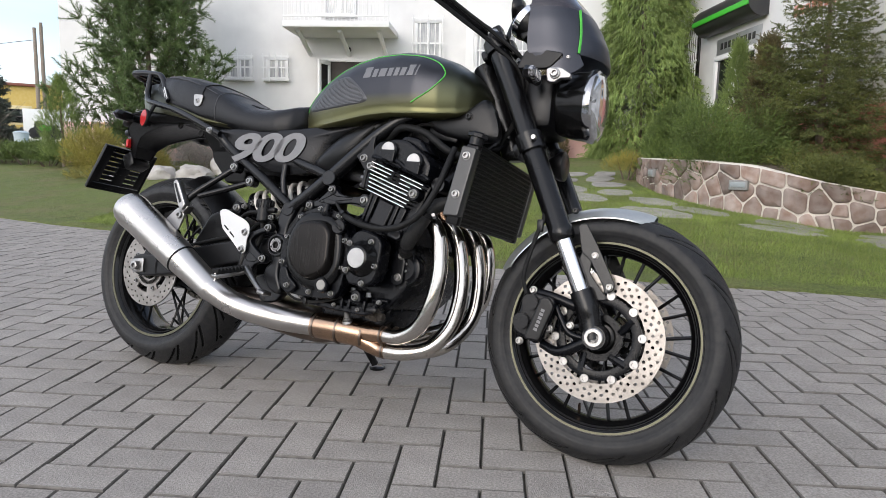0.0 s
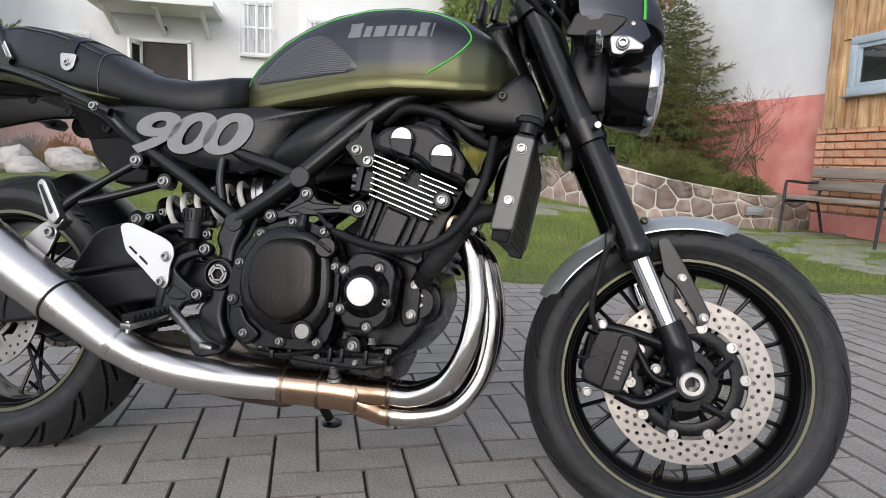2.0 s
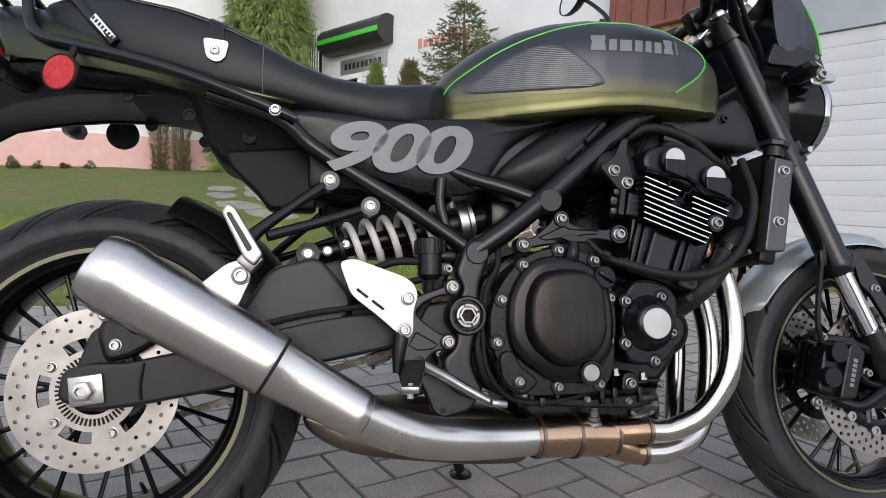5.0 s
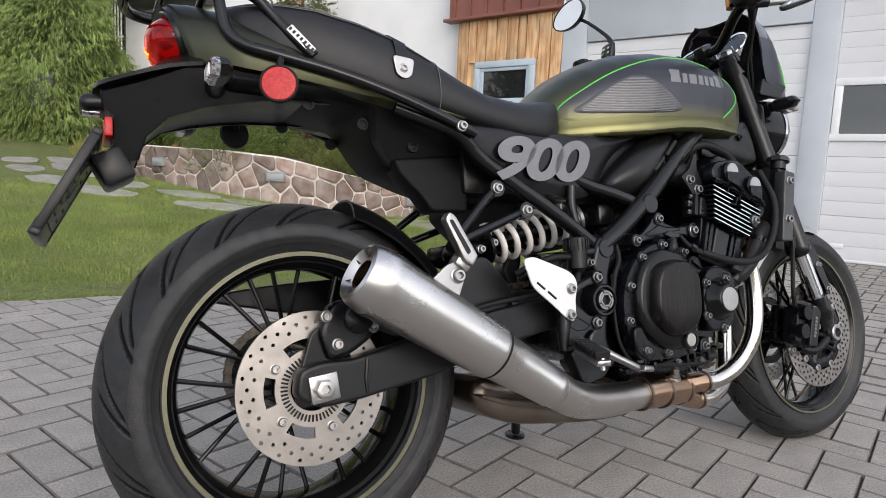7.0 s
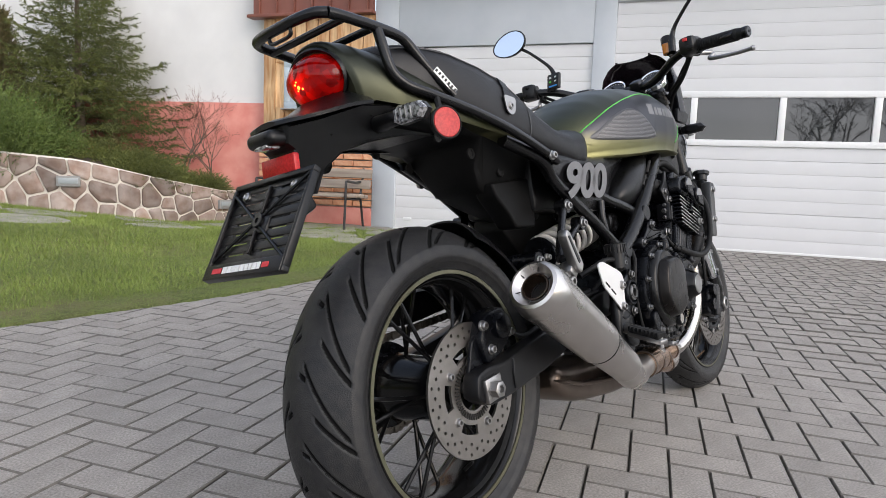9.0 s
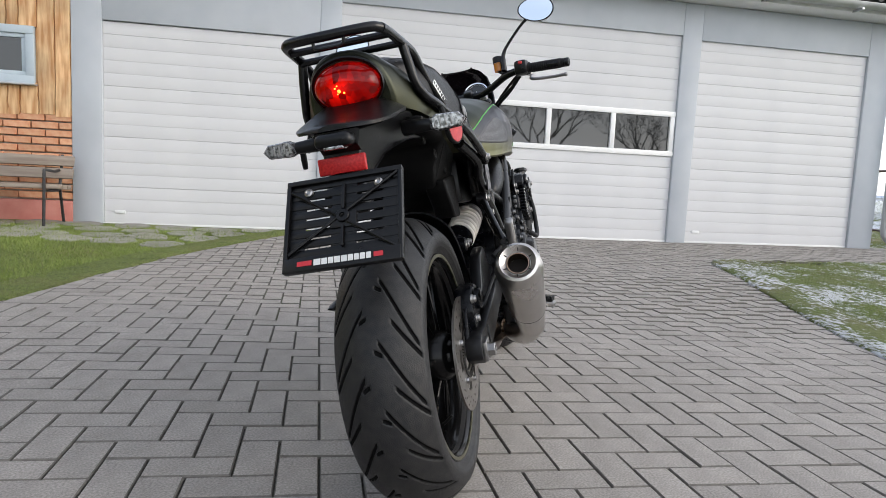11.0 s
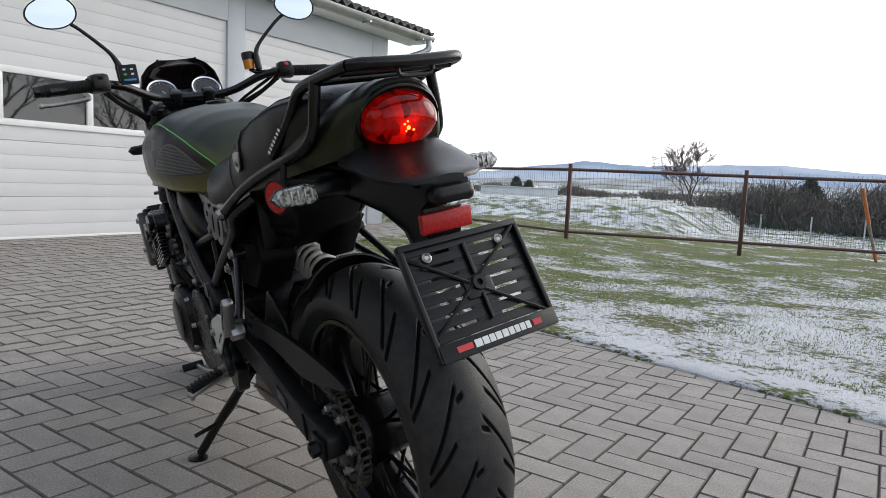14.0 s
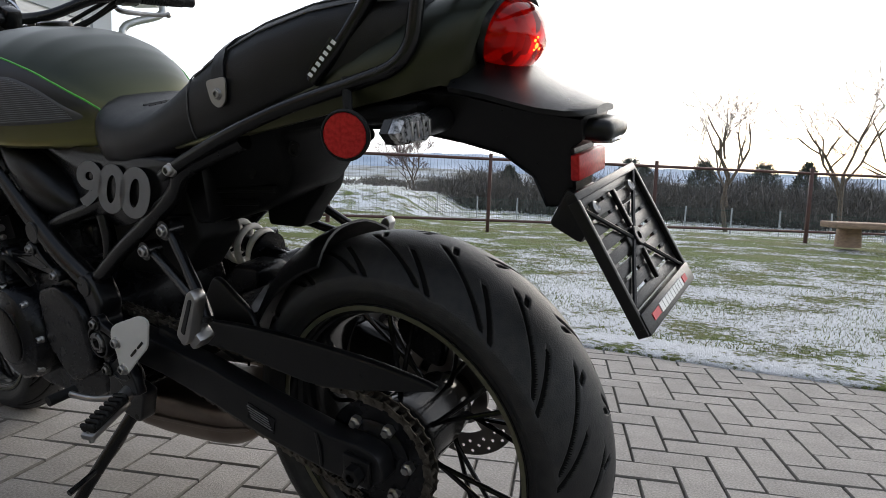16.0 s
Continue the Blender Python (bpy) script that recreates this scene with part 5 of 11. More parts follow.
# tyres with cut tread
def tyre(name, c, R, w, parent, count, steps=110, n=1400):
    prof = [(-0.80, 0.222), (-0.875, 0.2335), (-0.94, 0.2425), (-0.968, 0.2445), (-0.968, 0.2475), (-0.995, 0.2490), (-1.0, 0.257), (-0.992, 0.265), (-0.985, 0.27)]
    side = [(w * a, r) for a, r in prof]
    crown = []
    r_end = 0.274
    for i in range(steps + 1):
        a = -1 + 2 * i / steps
        y = w * 0.965 * a
        crown.append((y, R - (R - r_end) * abs(a) ** 2.15))
    pr = side[:-1] + crown + [(-y, r) for y, r in side[:-1][::-1]]
    pr += [(w * 0.70, 0.210), (-w * 0.70, 0.210)]
    P = 2 * math.pi / count
    th = np.arange(n) * 2 * math.pi / n
    verts, cuts = [], []
    for y, r in pr:
        rad = np.full(n, r)
        cut = np.zeros(n)
        a = abs(y) / w
        if r > 0.272:
            sgn = 1 if y > 0 else 0
            for base, y0, y1, sl, wd in ((0.0, 0.14, 0.93, 1.35, 0.0062), (0.5, 0.40, 0.97, 0.95, 0.0056), (0.25, 0.05, 0.26, 0.5, 0.0050)):
                if y0 <= a <= y1:
                    g = (th - P * (base + sgn * 0.5 + sl * a ** 1.25)) % P
                    g = np.minimum(g, P - g) * r
                    edge = min(1.0, (a - y0) / 0.06, (y1 - a) / 0.06)
                    cut = np.maximum(cut, np.clip(2.2 - 1.8 * g / wd, 0, 1) * max(edge, 0.15))
            rad = rad - 0.0042 * cut
        cuts.append(cut)
        verts.append(np.stack([c.x + rad * np.cos(th), np.full(n, y), c.z + rad * np.sin(th)], 1))
    V = np.concatenate(verts)
    k = len(pr)
    faces = []
    for i in range(k):
        j = (i + 1) % k
        for a in range(n):
            b = (a + 1) % n
            faces.append((i * n + a, i * n + b, j * n + b, j * n + a))
    me = bpy.data.meshes.new(name)
    me.from_pydata(V.tolist(), [], faces)
    me.materials.append(M_RUBBER)
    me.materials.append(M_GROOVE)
    # the deep cut faces take the painted groove shade
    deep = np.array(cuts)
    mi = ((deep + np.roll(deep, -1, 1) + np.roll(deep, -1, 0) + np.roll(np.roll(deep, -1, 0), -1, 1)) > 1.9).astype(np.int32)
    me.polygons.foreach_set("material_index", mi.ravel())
    for f in me.polygons:
        f.use_smooth = True
    o = new(name, me)
    o.parent = parent
    return tagged(o, "worn black road tyre with curved tread grooves")


def drilled_disc(c, y, r0, r1, nr, nt, hr, th=0.005, scallop=0.0):
    """A brake rotor: rings of cells, every other one drilled through."""
    bm = bmesh.new()
    R0, R1, r0, r1 = r0, r1, r0 + 0.0035, r1 - 0.0045
    dr, dt = (r1 - r0) / nr, 2 * math.pi / nt
    def P(r, t, yy):
        return Vector((c.x + r * math.cos(t), yy, c.z + r * math.sin(t)))
    for i in range(nr):
        for j in range(nt):
            ra, rb, ta, tb = r0 + i * dr, r0 + (i + 1) * dr, j * dt, (j + 1) * dt
            rm, tm = (ra + rb) / 2, (ta + tb) / 2
            outl = [(ra, ta), (ra, tm), (ra, tb), (rm, tb), (rb, tb), (rb, tm), (rb, ta), (rm, ta)]
            for yy in (y - th / 2, y + th / 2):
                o = [bm.verts.new(P(r, t, yy)) for r, t in outl]
                if (i + j) % 2 == 0:
                    h = []
                    for r, t in outl:
                        dx, dz = (r - rm), (t - tm) * rm
                        l = math.hypot(dx, dz)
                        h.append(bm.verts.new(P(rm + dx / l * hr, tm + dz / l * hr / rm, yy)))
                    for q in range(8):
                        p = (q + 1) % 8
                        bm.faces.new((o[q], o[p], h[p], h[q]))
                    if yy < y:
                        keep = h
                    else:
                        for q in range(8):
                            p = (q + 1) % 8
                            bm.faces.new((keep[q], keep[p], h[p], h[q]))
                else:
                    bm.faces.new(o)
    for ra, rb in ((R0, r0), (r1, R1)):
        for yy in (y - th / 2, y + th / 2):
            q = [[bm.verts.new(P(r, j * dt / 2, yy)) for j in range(2 * nt)] for r in (ra, rb)]
            for j in range(2 * nt):
                p = (j + 1) % (2 * nt)
                bm.faces.new((q[0][j], q[0][p], q[1][p], q[1][j]))
    for r in (R0, R1):
        ring = [[bm.verts.new(P(r, j * dt / 2, yy)) for j in range(2 * nt)] for yy in (y - th / 2, y + th / 2)]
        for j in range(2 * nt):
            p = (j + 1) % (2 * nt)
            bm.faces.new((ring[0][j], ring[0][p], ring[1][p], ring[1][j]))
    bmesh.ops.remove_doubles(bm, verts=bm.verts[:], dist=1e-5)
    return bm


def rim(name, c, w, parent, label):
    half = [(-w, 0.2275), (-w - 0.004, 0.2315), (-w - 0.0065, 0.2300), (-w - 0.006, 0.2215), (-w * 0.97, 0.2170), (-w * 0.94, 0.2130), (-w * 0.78, 0.2115), (-w * 0.72, 0.2060), (-w * 0.36, 0.1985)]
    o = lathe(c, (0, 1, 0), half + [(-y, r) for y, r in half[::-1]] + [(w * 0.5, 0.216), (-w * 0.5, 0.216)], 96, True)
    return part(name, o, M_GLOSSBLK, parent, label, 60)


def spokes(c, parent, hub_r, w, n=10, hy=0.045, spread=7.5):
    for k in range(n):
        a0 = 2 * math.pi * k / n
        s = 1 if k % 2 else -1
        for d in (-1, 1):
            a1 = a0 + radians(spread) * d
            p = [(c.x + r * math.cos(a), y, c.z + r * math.sin(a)) for r, a, y in ((hub_r, a0, s * hy), (hub_r + 0.03, a0 + (a1 - a0) * 0.15, s * hy * 0.9), (0.201, a1, s * w * 0.35))]
            part("spoke", tube(p, [0.0062, 0.0038, 0.0044], 8, 4), M_GLOSSBLK, parent)


# ---- front wheel ----
FW = rim("front_wheel", FA, 0.047, BIKE, "gloss black multi-spoke front wheel with an olive rim line")
tyre("tyre", FA, 0.304, 0.0605, FW, 13)
two(lambda s: part("rim_line", lathe(FA, (0, s, 0), [(0.0515, 0.2222), (0.0542, 0.2222), (0.0545, 0.2272), (0.0515, 0.2277)], 96, True), M_RIMLINE, FW, "thin olive rim stripe"))
part("hub", lathe(FA, (0, 1, 0), [(-0.06, 0.0), (-0.06, 0.035), (-0.05, 0.05), (-0.03, 0.055), (0, 0.048), (0.03, 0.055), (0.05, 0.05), (0.06, 0.035), (0.06, 0.0)], 36), M_GLOSSBLK, FW)
spokes(FA, FW, 0.045, 0.047, 12, 0.035, 7)
part("valve", cyl((FA.x - 0.04, -0.02, FA.z - 0.19), (FA.x - 0.035, -0.045, FA.z - 0.165), 0.004, 0.003), M_COPPER, FW, "brass tyre valve")


def front_brake(s):
    d = part("brake_disc", drilled_disc(FA, s * 0.078, 0.107, 0.151, 4, 60, 0.0040), M_DISC, FW, "drilled steel brake disc", 25)
    bm = bmesh.new()
    add_lathe(bm, FA, (0, s, 0), [(0.072, 0.078), (0.081, 0.078), (0.082, 0.081), (0.082, 0.097), (0.081, 0.100), (0.072, 0.100)], 60, True)
    add_lathe(bm, FA, (0, s, 0), [(0.064, 0.040), (0.076, 0.040), (0.076, 0.056), (0.064, 0.056)], 40, True)
    for k in range(5):
        a = 2 * math.pi * k / 5 + 0.3
        add_cyl(bm, (FA.x + 0.05 * math.cos(a), s * 0.072, FA.z + 0.05 * math.sin(a)), (FA.x + 0.09 * math.cos(a + 0.25), s * 0.077, FA.z + 0.09 * math.sin(a + 0.25)), 0.009, n=8)
    part("disc_carrier", bm, M_ENGINE, d, "black disc carrier")
    for k in range(10):
        a = 2 * math.pi * k / 10 + 0.1
        part("bobbin", lathe((FA.x + 0.101 * math.cos(a), s * 0.078, FA.z + 0.101 * math.sin(a)), (0, s, 0), [(-0.005, 0.0105), (0.006, 0.0105), (0.007, 0.0095), (0.007, 0.0055), (0.004, 0.005), (0.004, 0.0)], 16), M_ALU, d)


two(front_brake)
part("abs_ring", lathe(FA, (0, -1, 0), [(0.064, 0.046), (0.067, 0.046), (0.067, 0.052), (0.064, 0.052)], 48, True), M_ALU, FW)

# ---- fork ----
FT, FB = Vector((1.135, 0.105, 1.015)), Vector((1.4385, 0.105, 0.362))
FD = (FB - FT).normalized()


def fk(z, s=1, off=0.0):
    p = FT + FD * ((FT.z - z) / -FD.z)
    return Vector((p.x, (p.y + off) * s, p.z))


def fork_leg(s):
    f = part("fork_leg", lathe(fk(1.02, s), FD, [(0, 0.0), (0.0, 0.018), (0.003, 0.022), (0.008, 0.0265), (0.30, 0.0268), (0.305, 0.0285), (0.54, 0.0285), (0.545, 0.031), (0.565, 0.031), (0.572, 0.026), (0.572, 0.0)], 28), M_FRAME, BIKE, "black upside-down fork leg")
    part("chrome_tube", cyl(fk(0.50, s), fk(0.36, s), 0.0208, n=28), M_CHROME, f, "bright chromed lower tube")
    ax = Vector((FA.x, 0.104 * s, FA.z))
    lug = bmesh.new()
    add_tube(lug, [fk(0.385, s), fk(0.345, s), (1.455, 0.104 * s, 0.32), (1.466, 0.106 * s, 0.275)], [0.027, 0.029, 0.026, 0.024], 20, 5)
    add_lathe(lug, ax - Vector((0, 0.024 * s, 0)), (0, s, 0), [(0, 0.0), (0, 0.030), (0.04, 0.031), (0.046, 0.027), (0.046, 0.0)], 28)
    part("fork_bottom", lug, M_FRAME, f)
    part("axle_end", lathe(ax + Vector((0, 0.021 * s, 0)), (0, s, 0), [(0, 0.0225), (0.006, 0.0225), (0.008, 0.020), (0.008, 0.013), (0.001, 0.0125), (0.001, 0.0)], 28), M_ALU, f, "bright hollow axle end")
    part("preload_cap", lathe(fk(1.02, s), -FD, [(-0.002, 0.015), (0.008, 0.015), (0.012, 0.011), (0.012, 0)], 6), M_ALU, f)
    br = plate(rounded([(1.405, 0.54), (1.425, 0.545), (1.46, 0.488), (1.505, 0.405), (1.498, 0.39), (1.482, 0.382), (1.478, 0.40), (1.44, 0.46), (1.42, 0.475)], 0.008, 3), s * 0.096, s * 0.106, 0.002)
    b = part("fender_bracket", br, M_FRAME, f)
    bolt((1.452, s * 0.106, 0.470), b, 0.007, s)
    bolt((1.492, s * 0.106, 0.400), b, 0.007, s)
    part("mount_bracket", plate(rounded([(1.43, 0.52), (1.45, 0.50), (1.44, 0.43), (1.49, 0.37), (1.43, 0.36), (1.41, 0.45)], 0.01, 3), s * 0.085, s * 0.097, 0.002), M_FRAME, f)


two(fork_leg)
bm = bmesh.new()
for zz, t in ((0.985, 0.032), (0.735, 0.044)):
    bm = bmesh.new()
    c = fk(zz)
    for s in (-1, 1):
        p = fk(zz, s)
        add_cyl(bm, p - FD * t / 2, p + FD * t / 2, 0.0345, n=26)
    q = Matrix.Rotation(radians(-24.9), 3, "Y")
    vs = add_box(bm, (0, 0, 0), (0.06, 0.20, t * 0.9), bevel=0.008)
    bmesh.ops.rotate(bm, cent=(0, 0, 0), matrix=q, verts=vs)
    bmesh.ops.translate(bm, vec=(c.x - 0.02, 0, c.z - 0.008), verts=vs)
    part("fork_clamp", bm, M_FRAME, BIKE)
two(lambda s: part("clamp_bolt", cyl(fk(0.735, s, 0.03) + Vector((0.02, 0, 0.006)), fk(0.735, s, 0.045) + Vector((0.02, 0, 0.006)), 0.006, n=10), M_ALU, BIKE))
part("steering_head", cyl((1.075, 0, 0.97), (1.185, 0, 0.73), 0.034, n=26), M_FRAME, BIKE)


def caliper(s):
    m = Matrix.Translation((1.337, s * 0.104, 0.312)) @ pose(0, 0, 0, 0, 16, 0)
    def put(nm, bm, ma, par=None, lab=""):
        bmesh.ops.transform(bm, matrix=m, verts=bm.verts[:])
        return part(nm, bm, ma, par or BIKE, lab)
    y = s
    body = bmesh.new()
    add_plate(body, rounded([(-0.045, -0.055), (0.020, -0.060), (0.030, -0.045), (0.030, 0.045), (0.018, 0.058), (-0.030, 0.050), (-0.048, 0.025)], 0.010, 3), s * -0.012, s * 0.030, 0.006)
    add_cyl(body, (-0.025, s * 0.01, 0.028), (-0.025, s * 0.045, 0.028), 0.019, n=20)
    add_cyl(body, (-0.03, s * 0.01, -0.022), (-0.03, s * 0.045, -0.022), 0.019, n=20)
    c = put("front_caliper", body, M_ENGINE, lab="black radial brake caliper")
    put("caliper_face", plate(rounded([(-0.008, -0.058), (0.028, -0.050), (0.032, 0.040), (0.012, 0.055), (-0.006, 0.048)], 0.008, 3), s * 0.028, s * 0.044, 0.004), M_PLASTIC, c)
    for k in range(6):
        put("mark", box((0.011, s * 0.0446, -0.026 + 0.0095 * k), (0.009, 0.0012, 0.0065)), M_LETTER, c)
    put("caliper_back", box((-0.005, s * -0.045, 0.0), (0.06, 0.03, 0.10), bevel=0.010), M_ENGINE, c)
    part("caliper_arm", tube([(1.345, s * 0.10, 0.25), (1.39, s * 0.11, 0.238), (1.44, s * 0.112, 0.262), (1.468, s * 0.11, 0.282)], [0.010, 0.012, 0.013, 0.015], 10), M_ENGINE, c)
    part("caliper_arm", tube([(1.318, s * 0.10, 0.372), (1.36, s * 0.108, 0.365), (1.405, s * 0.108, 0.352), (1.43, s * 0.105, 0.345)], [0.010, 0.011, 0.012, 0.014], 10), M_ENGINE, c)
    part("caliper_arm", tube([(1.36, s * 0.108, 0.366), (1.385, s * 0.108, 0.32), (1.41, s * 0.110, 0.285), (1.45, s * 0.110, 0.275)], 0.008, 10), M_ENGINE, c)
    for p in ((1.292, 0.25), (1.314, 0.375), (1.362, 0.288), (1.412, 0.302)):
        bolt((p[0], s * 0.112, p[1]), c, 0.0075, s)
    part("brake_hose", tube([(1.302, s * 0.125, 0.365), (1.292, s * 0.13, 0.41), (1.31, s * 0.125, 0.50), (1.325, s * 0.12, 0.56), (1.30, s * 0.11, 0.66), (1.27, s * 0.08, 0.74)], 0.0055, 8), M_GRIP, c)
    part("hose_clip", box((1.318, s * 0.122, 0.53), (0.016, 0.012, 0.03), bevel=0.003), M_PLASTIC, c)


two(caliper)


def fender():
    bm = bmesh.new()
    rings = []
    n = 30
    for i in range(n + 1):
        a = radians(72 + (153 - 72) * i / n)
        e = min(i, n - i) / n
        w = 0.066 * min(1.0, 0.55 + e * 6) * (0.85 + 0.15 * math.sin(math.pi * i / n))
        row_o, row_i = [], []
        for k in range(13):
            u = -1 + 2 * k / 12
            r = 0.316 - 0.030 * abs(u) ** 2.6
            row_o.append((FA.x + r * math.cos(a), w * u, FA.z + r * math.sin(a)))
            row_i.append((FA.x + (r - 0.003) * math.cos(a), w * u, FA.z + (r - 0.003) * math.sin(a)))
        rings.append(row_o + row_i[::-1])
    add_rings(bm, rings)
    f = part("front_fender", bm, M_SILVERP, BIKE, "pale silver painted front mudguard")
    two(lambda s: bolt((1.385, s * 0.067, 0.578), f, 0.006, s, material=M_FRAME))


fender()

# ---- headlight, cowl, instruments ----
HL = Vector((1.385, 0, 0.856))
HD = Vector((1, 0, -0.06)).normalized()
hl = part("headlight", lathe(HL - HD * 0.135, HD, [(0.0, 0.0), (0.0, 0.030), (0.012, 0.050), (0.035, 0.069), (0.065, 0.081), (0.100, 0.0875), (0.131, 0.090), (0.131, 0.0)], 48), M_GLOSSBLK, BIKE, "round headlamp with a clear faceted lens")
part("headlight_rim", lathe(HL - HD * 0.030, HD, [(0.026, 0.087), (0.026, 0.0925), (0.034, 0.0945), (0.043, 0.0915), (0.047, 0.084), (0.040, 0.082)], 56, True), M_RIMCHROME, hl, "chrome headlamp rim")
part("lens", lathe(HL + HD * 0.012, HD, [(0.0, 0.083), (0.008, 0.076), (0.014, 0.055), (0.017, 0.028), (0.018, 0.0)], 48), M_LAMPGLASS, hl, "clear headlamp glass")
for k in range(9):
    y = -0.056 + 0.014 * k
    part("lens_rib", tube([HL + HD * (0.0225 - 1.6 * y * y - 1.6 * (v * 0.8) ** 2) + Vector((0, y, v)) for v in np.linspace(-0.9, 0.9, 7) * math.sqrt(0.070 ** 2 - y * y)], 0.0022, 6, 2), M_LAMPGLASS, hl)
two(lambda s: (lambda o: bolt((1.322, s * 0.150, 0.895), o, 0.010, s))(part("headlight_bracket", plate(rounded([(1.298, 0.912), (1.335, 0.912), (1.362, 0.893), (1.358, 0.884), (1.332, 0.884), (1.322, 0.874), (1.302, 0.877)], 0.008, 3), s * 0.128, s * 0.146, 0.003), M_ALU, BIKE, "polished headlamp bracket")))
part("headlight_holder", box((1.265, 0, 0.85), (0.08, 0.18, 0.14), bevel=0.02), M_PLASTIC, BIKE)
part("horn", lathe((1.315, 0.0, 0.70), (1, 0, 0), [(-0.03, 0.0), (-0.03, 0.02), (0, 0.038), (0.012, 0.038), (0.016, 0.03), (0.016, 0.0)], 28), M_PLASTIC, BIKE, "round black horn")

COWL = [(0.885, 1.392, 1.335, 0.105), (0.925, 1.412, 1.262, 0.128), (0.965, 1.416, 1.240, 0.135), (1.005, 1.408, 1.236, 0.134), (1.045, 1.390, 1.236, 0.134), (1.085, 1.366, 1.236, 0.130), (1.12, 1.335, 1.236, 0.120), (1.150, 1.300, 1.232, 0.094), (1.166, 1.270, 1.228, 0.060)]


def cowl_point(z, u, off=0.0):
    zs = [c[0] for c in COWL]
    xf, xr, w = (float(np.interp(z, zs, [c[k] for c in COWL])) for k in (1, 2, 3))
    a = u * math.pi / 2
    return Vector((xr + (xf - xr + off) * max(math.cos(a), 0.0) ** 0.75, (w + off) * math.sin(a), z))


def cowl_shell(z0, z1, off=0.0, n=14, th=0.004):
    bm = bmesh.new()
    rings = []
    for i in range(n + 1):
        z = z0 + (z1 - z0) * i / n
        o = [cowl_point(z, -1 + 2 * k / 28, off) for k in range(29)]
        inn = [cowl_point(z, -1 + 2 * k / 28, off - th) for k in range(29)]
        rings.append(o + inn[::-1])
    add_rings(bm, rings)
    return bm


cw = part("cowl", cowl_shell(0.955, 1.075), M_CHARCOAL, BIKE, "charcoal headlamp cowl with a green stripe")
part("screen", cowl_shell(1.075, 1.166, -0.001), M_SMOKE, cw, "smoked tinted fly screen")
part("screen_lip", tube([cowl_point(1.166, -1 + 2 * k / 16) for k in range(17)], 0.003, 8, 2), M_GRIP, cw)
for s in (-1, 1):
    part("stripe", tube([cowl_point(z, s * u, 0.0015) for z, u in ((1.074, 0.44), (1.04, 0.50), (1.0, 0.545), (0.957, 0.58))], 0.0035, 6), M_LIME, cw, "green stripe")
    bm = bmesh.new()
    row = [cowl_point(0.956, s * (0.99 - 0.42 * k / 10), 0.0) for k in range(11)]
    low = [Vector((p.x + 0.012, p.y * 0.97, 0.956 - 0.052 * (1 - ((k - 5.5) / 5.5) ** 2 * 0.75))) for k, p in enumerate(row)]
    add_rings(bm, [[p, q, q - Vector((0, s * 0.004, 0)), p - Vector((0, s * 0.004, 0))] for p, q in zip(row, low)])
    c2 = part("cowl_side", bm, M_CHARCOAL, cw)
    for z, u in ((0.945, 0.78), (0.945, 0.70)):
        bolt(cowl_point(z, s * u, 0.001), c2, 0.004, s, 0.004)
    part("cowl_wing", plate(rounded([(1.215, 0.918), (1.30, 0.915), (1.335, 0.952), (1.262, 0.968), (1.235, 0.965)], 0.012, 3), s * 0.118, s * 0.132, 0.003), M_PLASTIC, cw)


def gauge(s):
    d = Vector((-0.80, 0, 0.60))
    c = Vector((1.205, s * 0.070, 1.064))
    g = part("gauge", lathe(c - d * 0.05, d, [(0.0, 0.0), (0.0, 0.030), (0.02, 0.042), (0.05, 0.046), (0.05, 0.0)], 40), M_PLASTIC, BIKE, "round analogue gauge with a chrome rim")
    part("gauge_rim", lathe(c, d, [(-0.012, 0.0462), (0.004, 0.0475), (0.007, 0.0455), (0.005, 0.041), (0.0, 0.041)], 44, True), M_CHROME, g, "chrome bezel")
    part("dial", lathe(c, d, [(0.0008, 0.0412), (0.0012, 0.0)], 40), M_DIAL, g)
    u, v = frame_of(d)
    bm = bmesh.new()
    for k in range(25):
        a = radians(-40 + 260 * k / 24)
        o = u * math.cos(a) + v * math.sin(a)
        add_cyl(bm, c + d * 0.0016 + o * (0.036 if k % 2 else 0.033), c + d * 0.0016 + o * 0.039, 0.0006, n=4)
    part("dial_marks", bm, M_DIALMARK, g)
    part("needle", cyl(c + d * 0.003, c + d * 0.003 + (u * 0.6 - v * 0.8) * 0.03, 0.0011, 0.0005, 6), M_DIALMARK, g)


two(gauge)
part("display", box((1.212, 0, 1.05), (0.05, 0.06, 0.012), rot=(0, -38, 0), bevel=0.004), M_DIAL, BIKE)
part("gauge_bracket", box((1.23, 0, 1.03), (0.06, 0.20, 0.02), rot=(0, -38, 0), bevel=0.006), M_PLASTIC, BIKE)

# ---- handlebar and controls ----
BARS = [(0.962, -0.400, 1.070), (0.990, -0.315, 1.078), (1.008, -0.262, 1.082), (1.040, -0.205, 1.074), (1.085, -0.135, 1.045), (1.112, -0.085, 1.036), (1.118, 0.0, 1.036)]
BARS += [(x, -y, z + 0.004) for x, y, z in BARS[-2::-1]]
hb = part("handlebar", tube(BARS, 0.0125, 14, 6), M_FRAME, BIKE, "wide black handlebar")
two(lambda s: part("bar_clamp", box((1.118, s * 0.05, 1.036), (0.045, 0.035, 0.05), rot=(0, -25, 0), bevel=0.008), M_FRAME, hb))


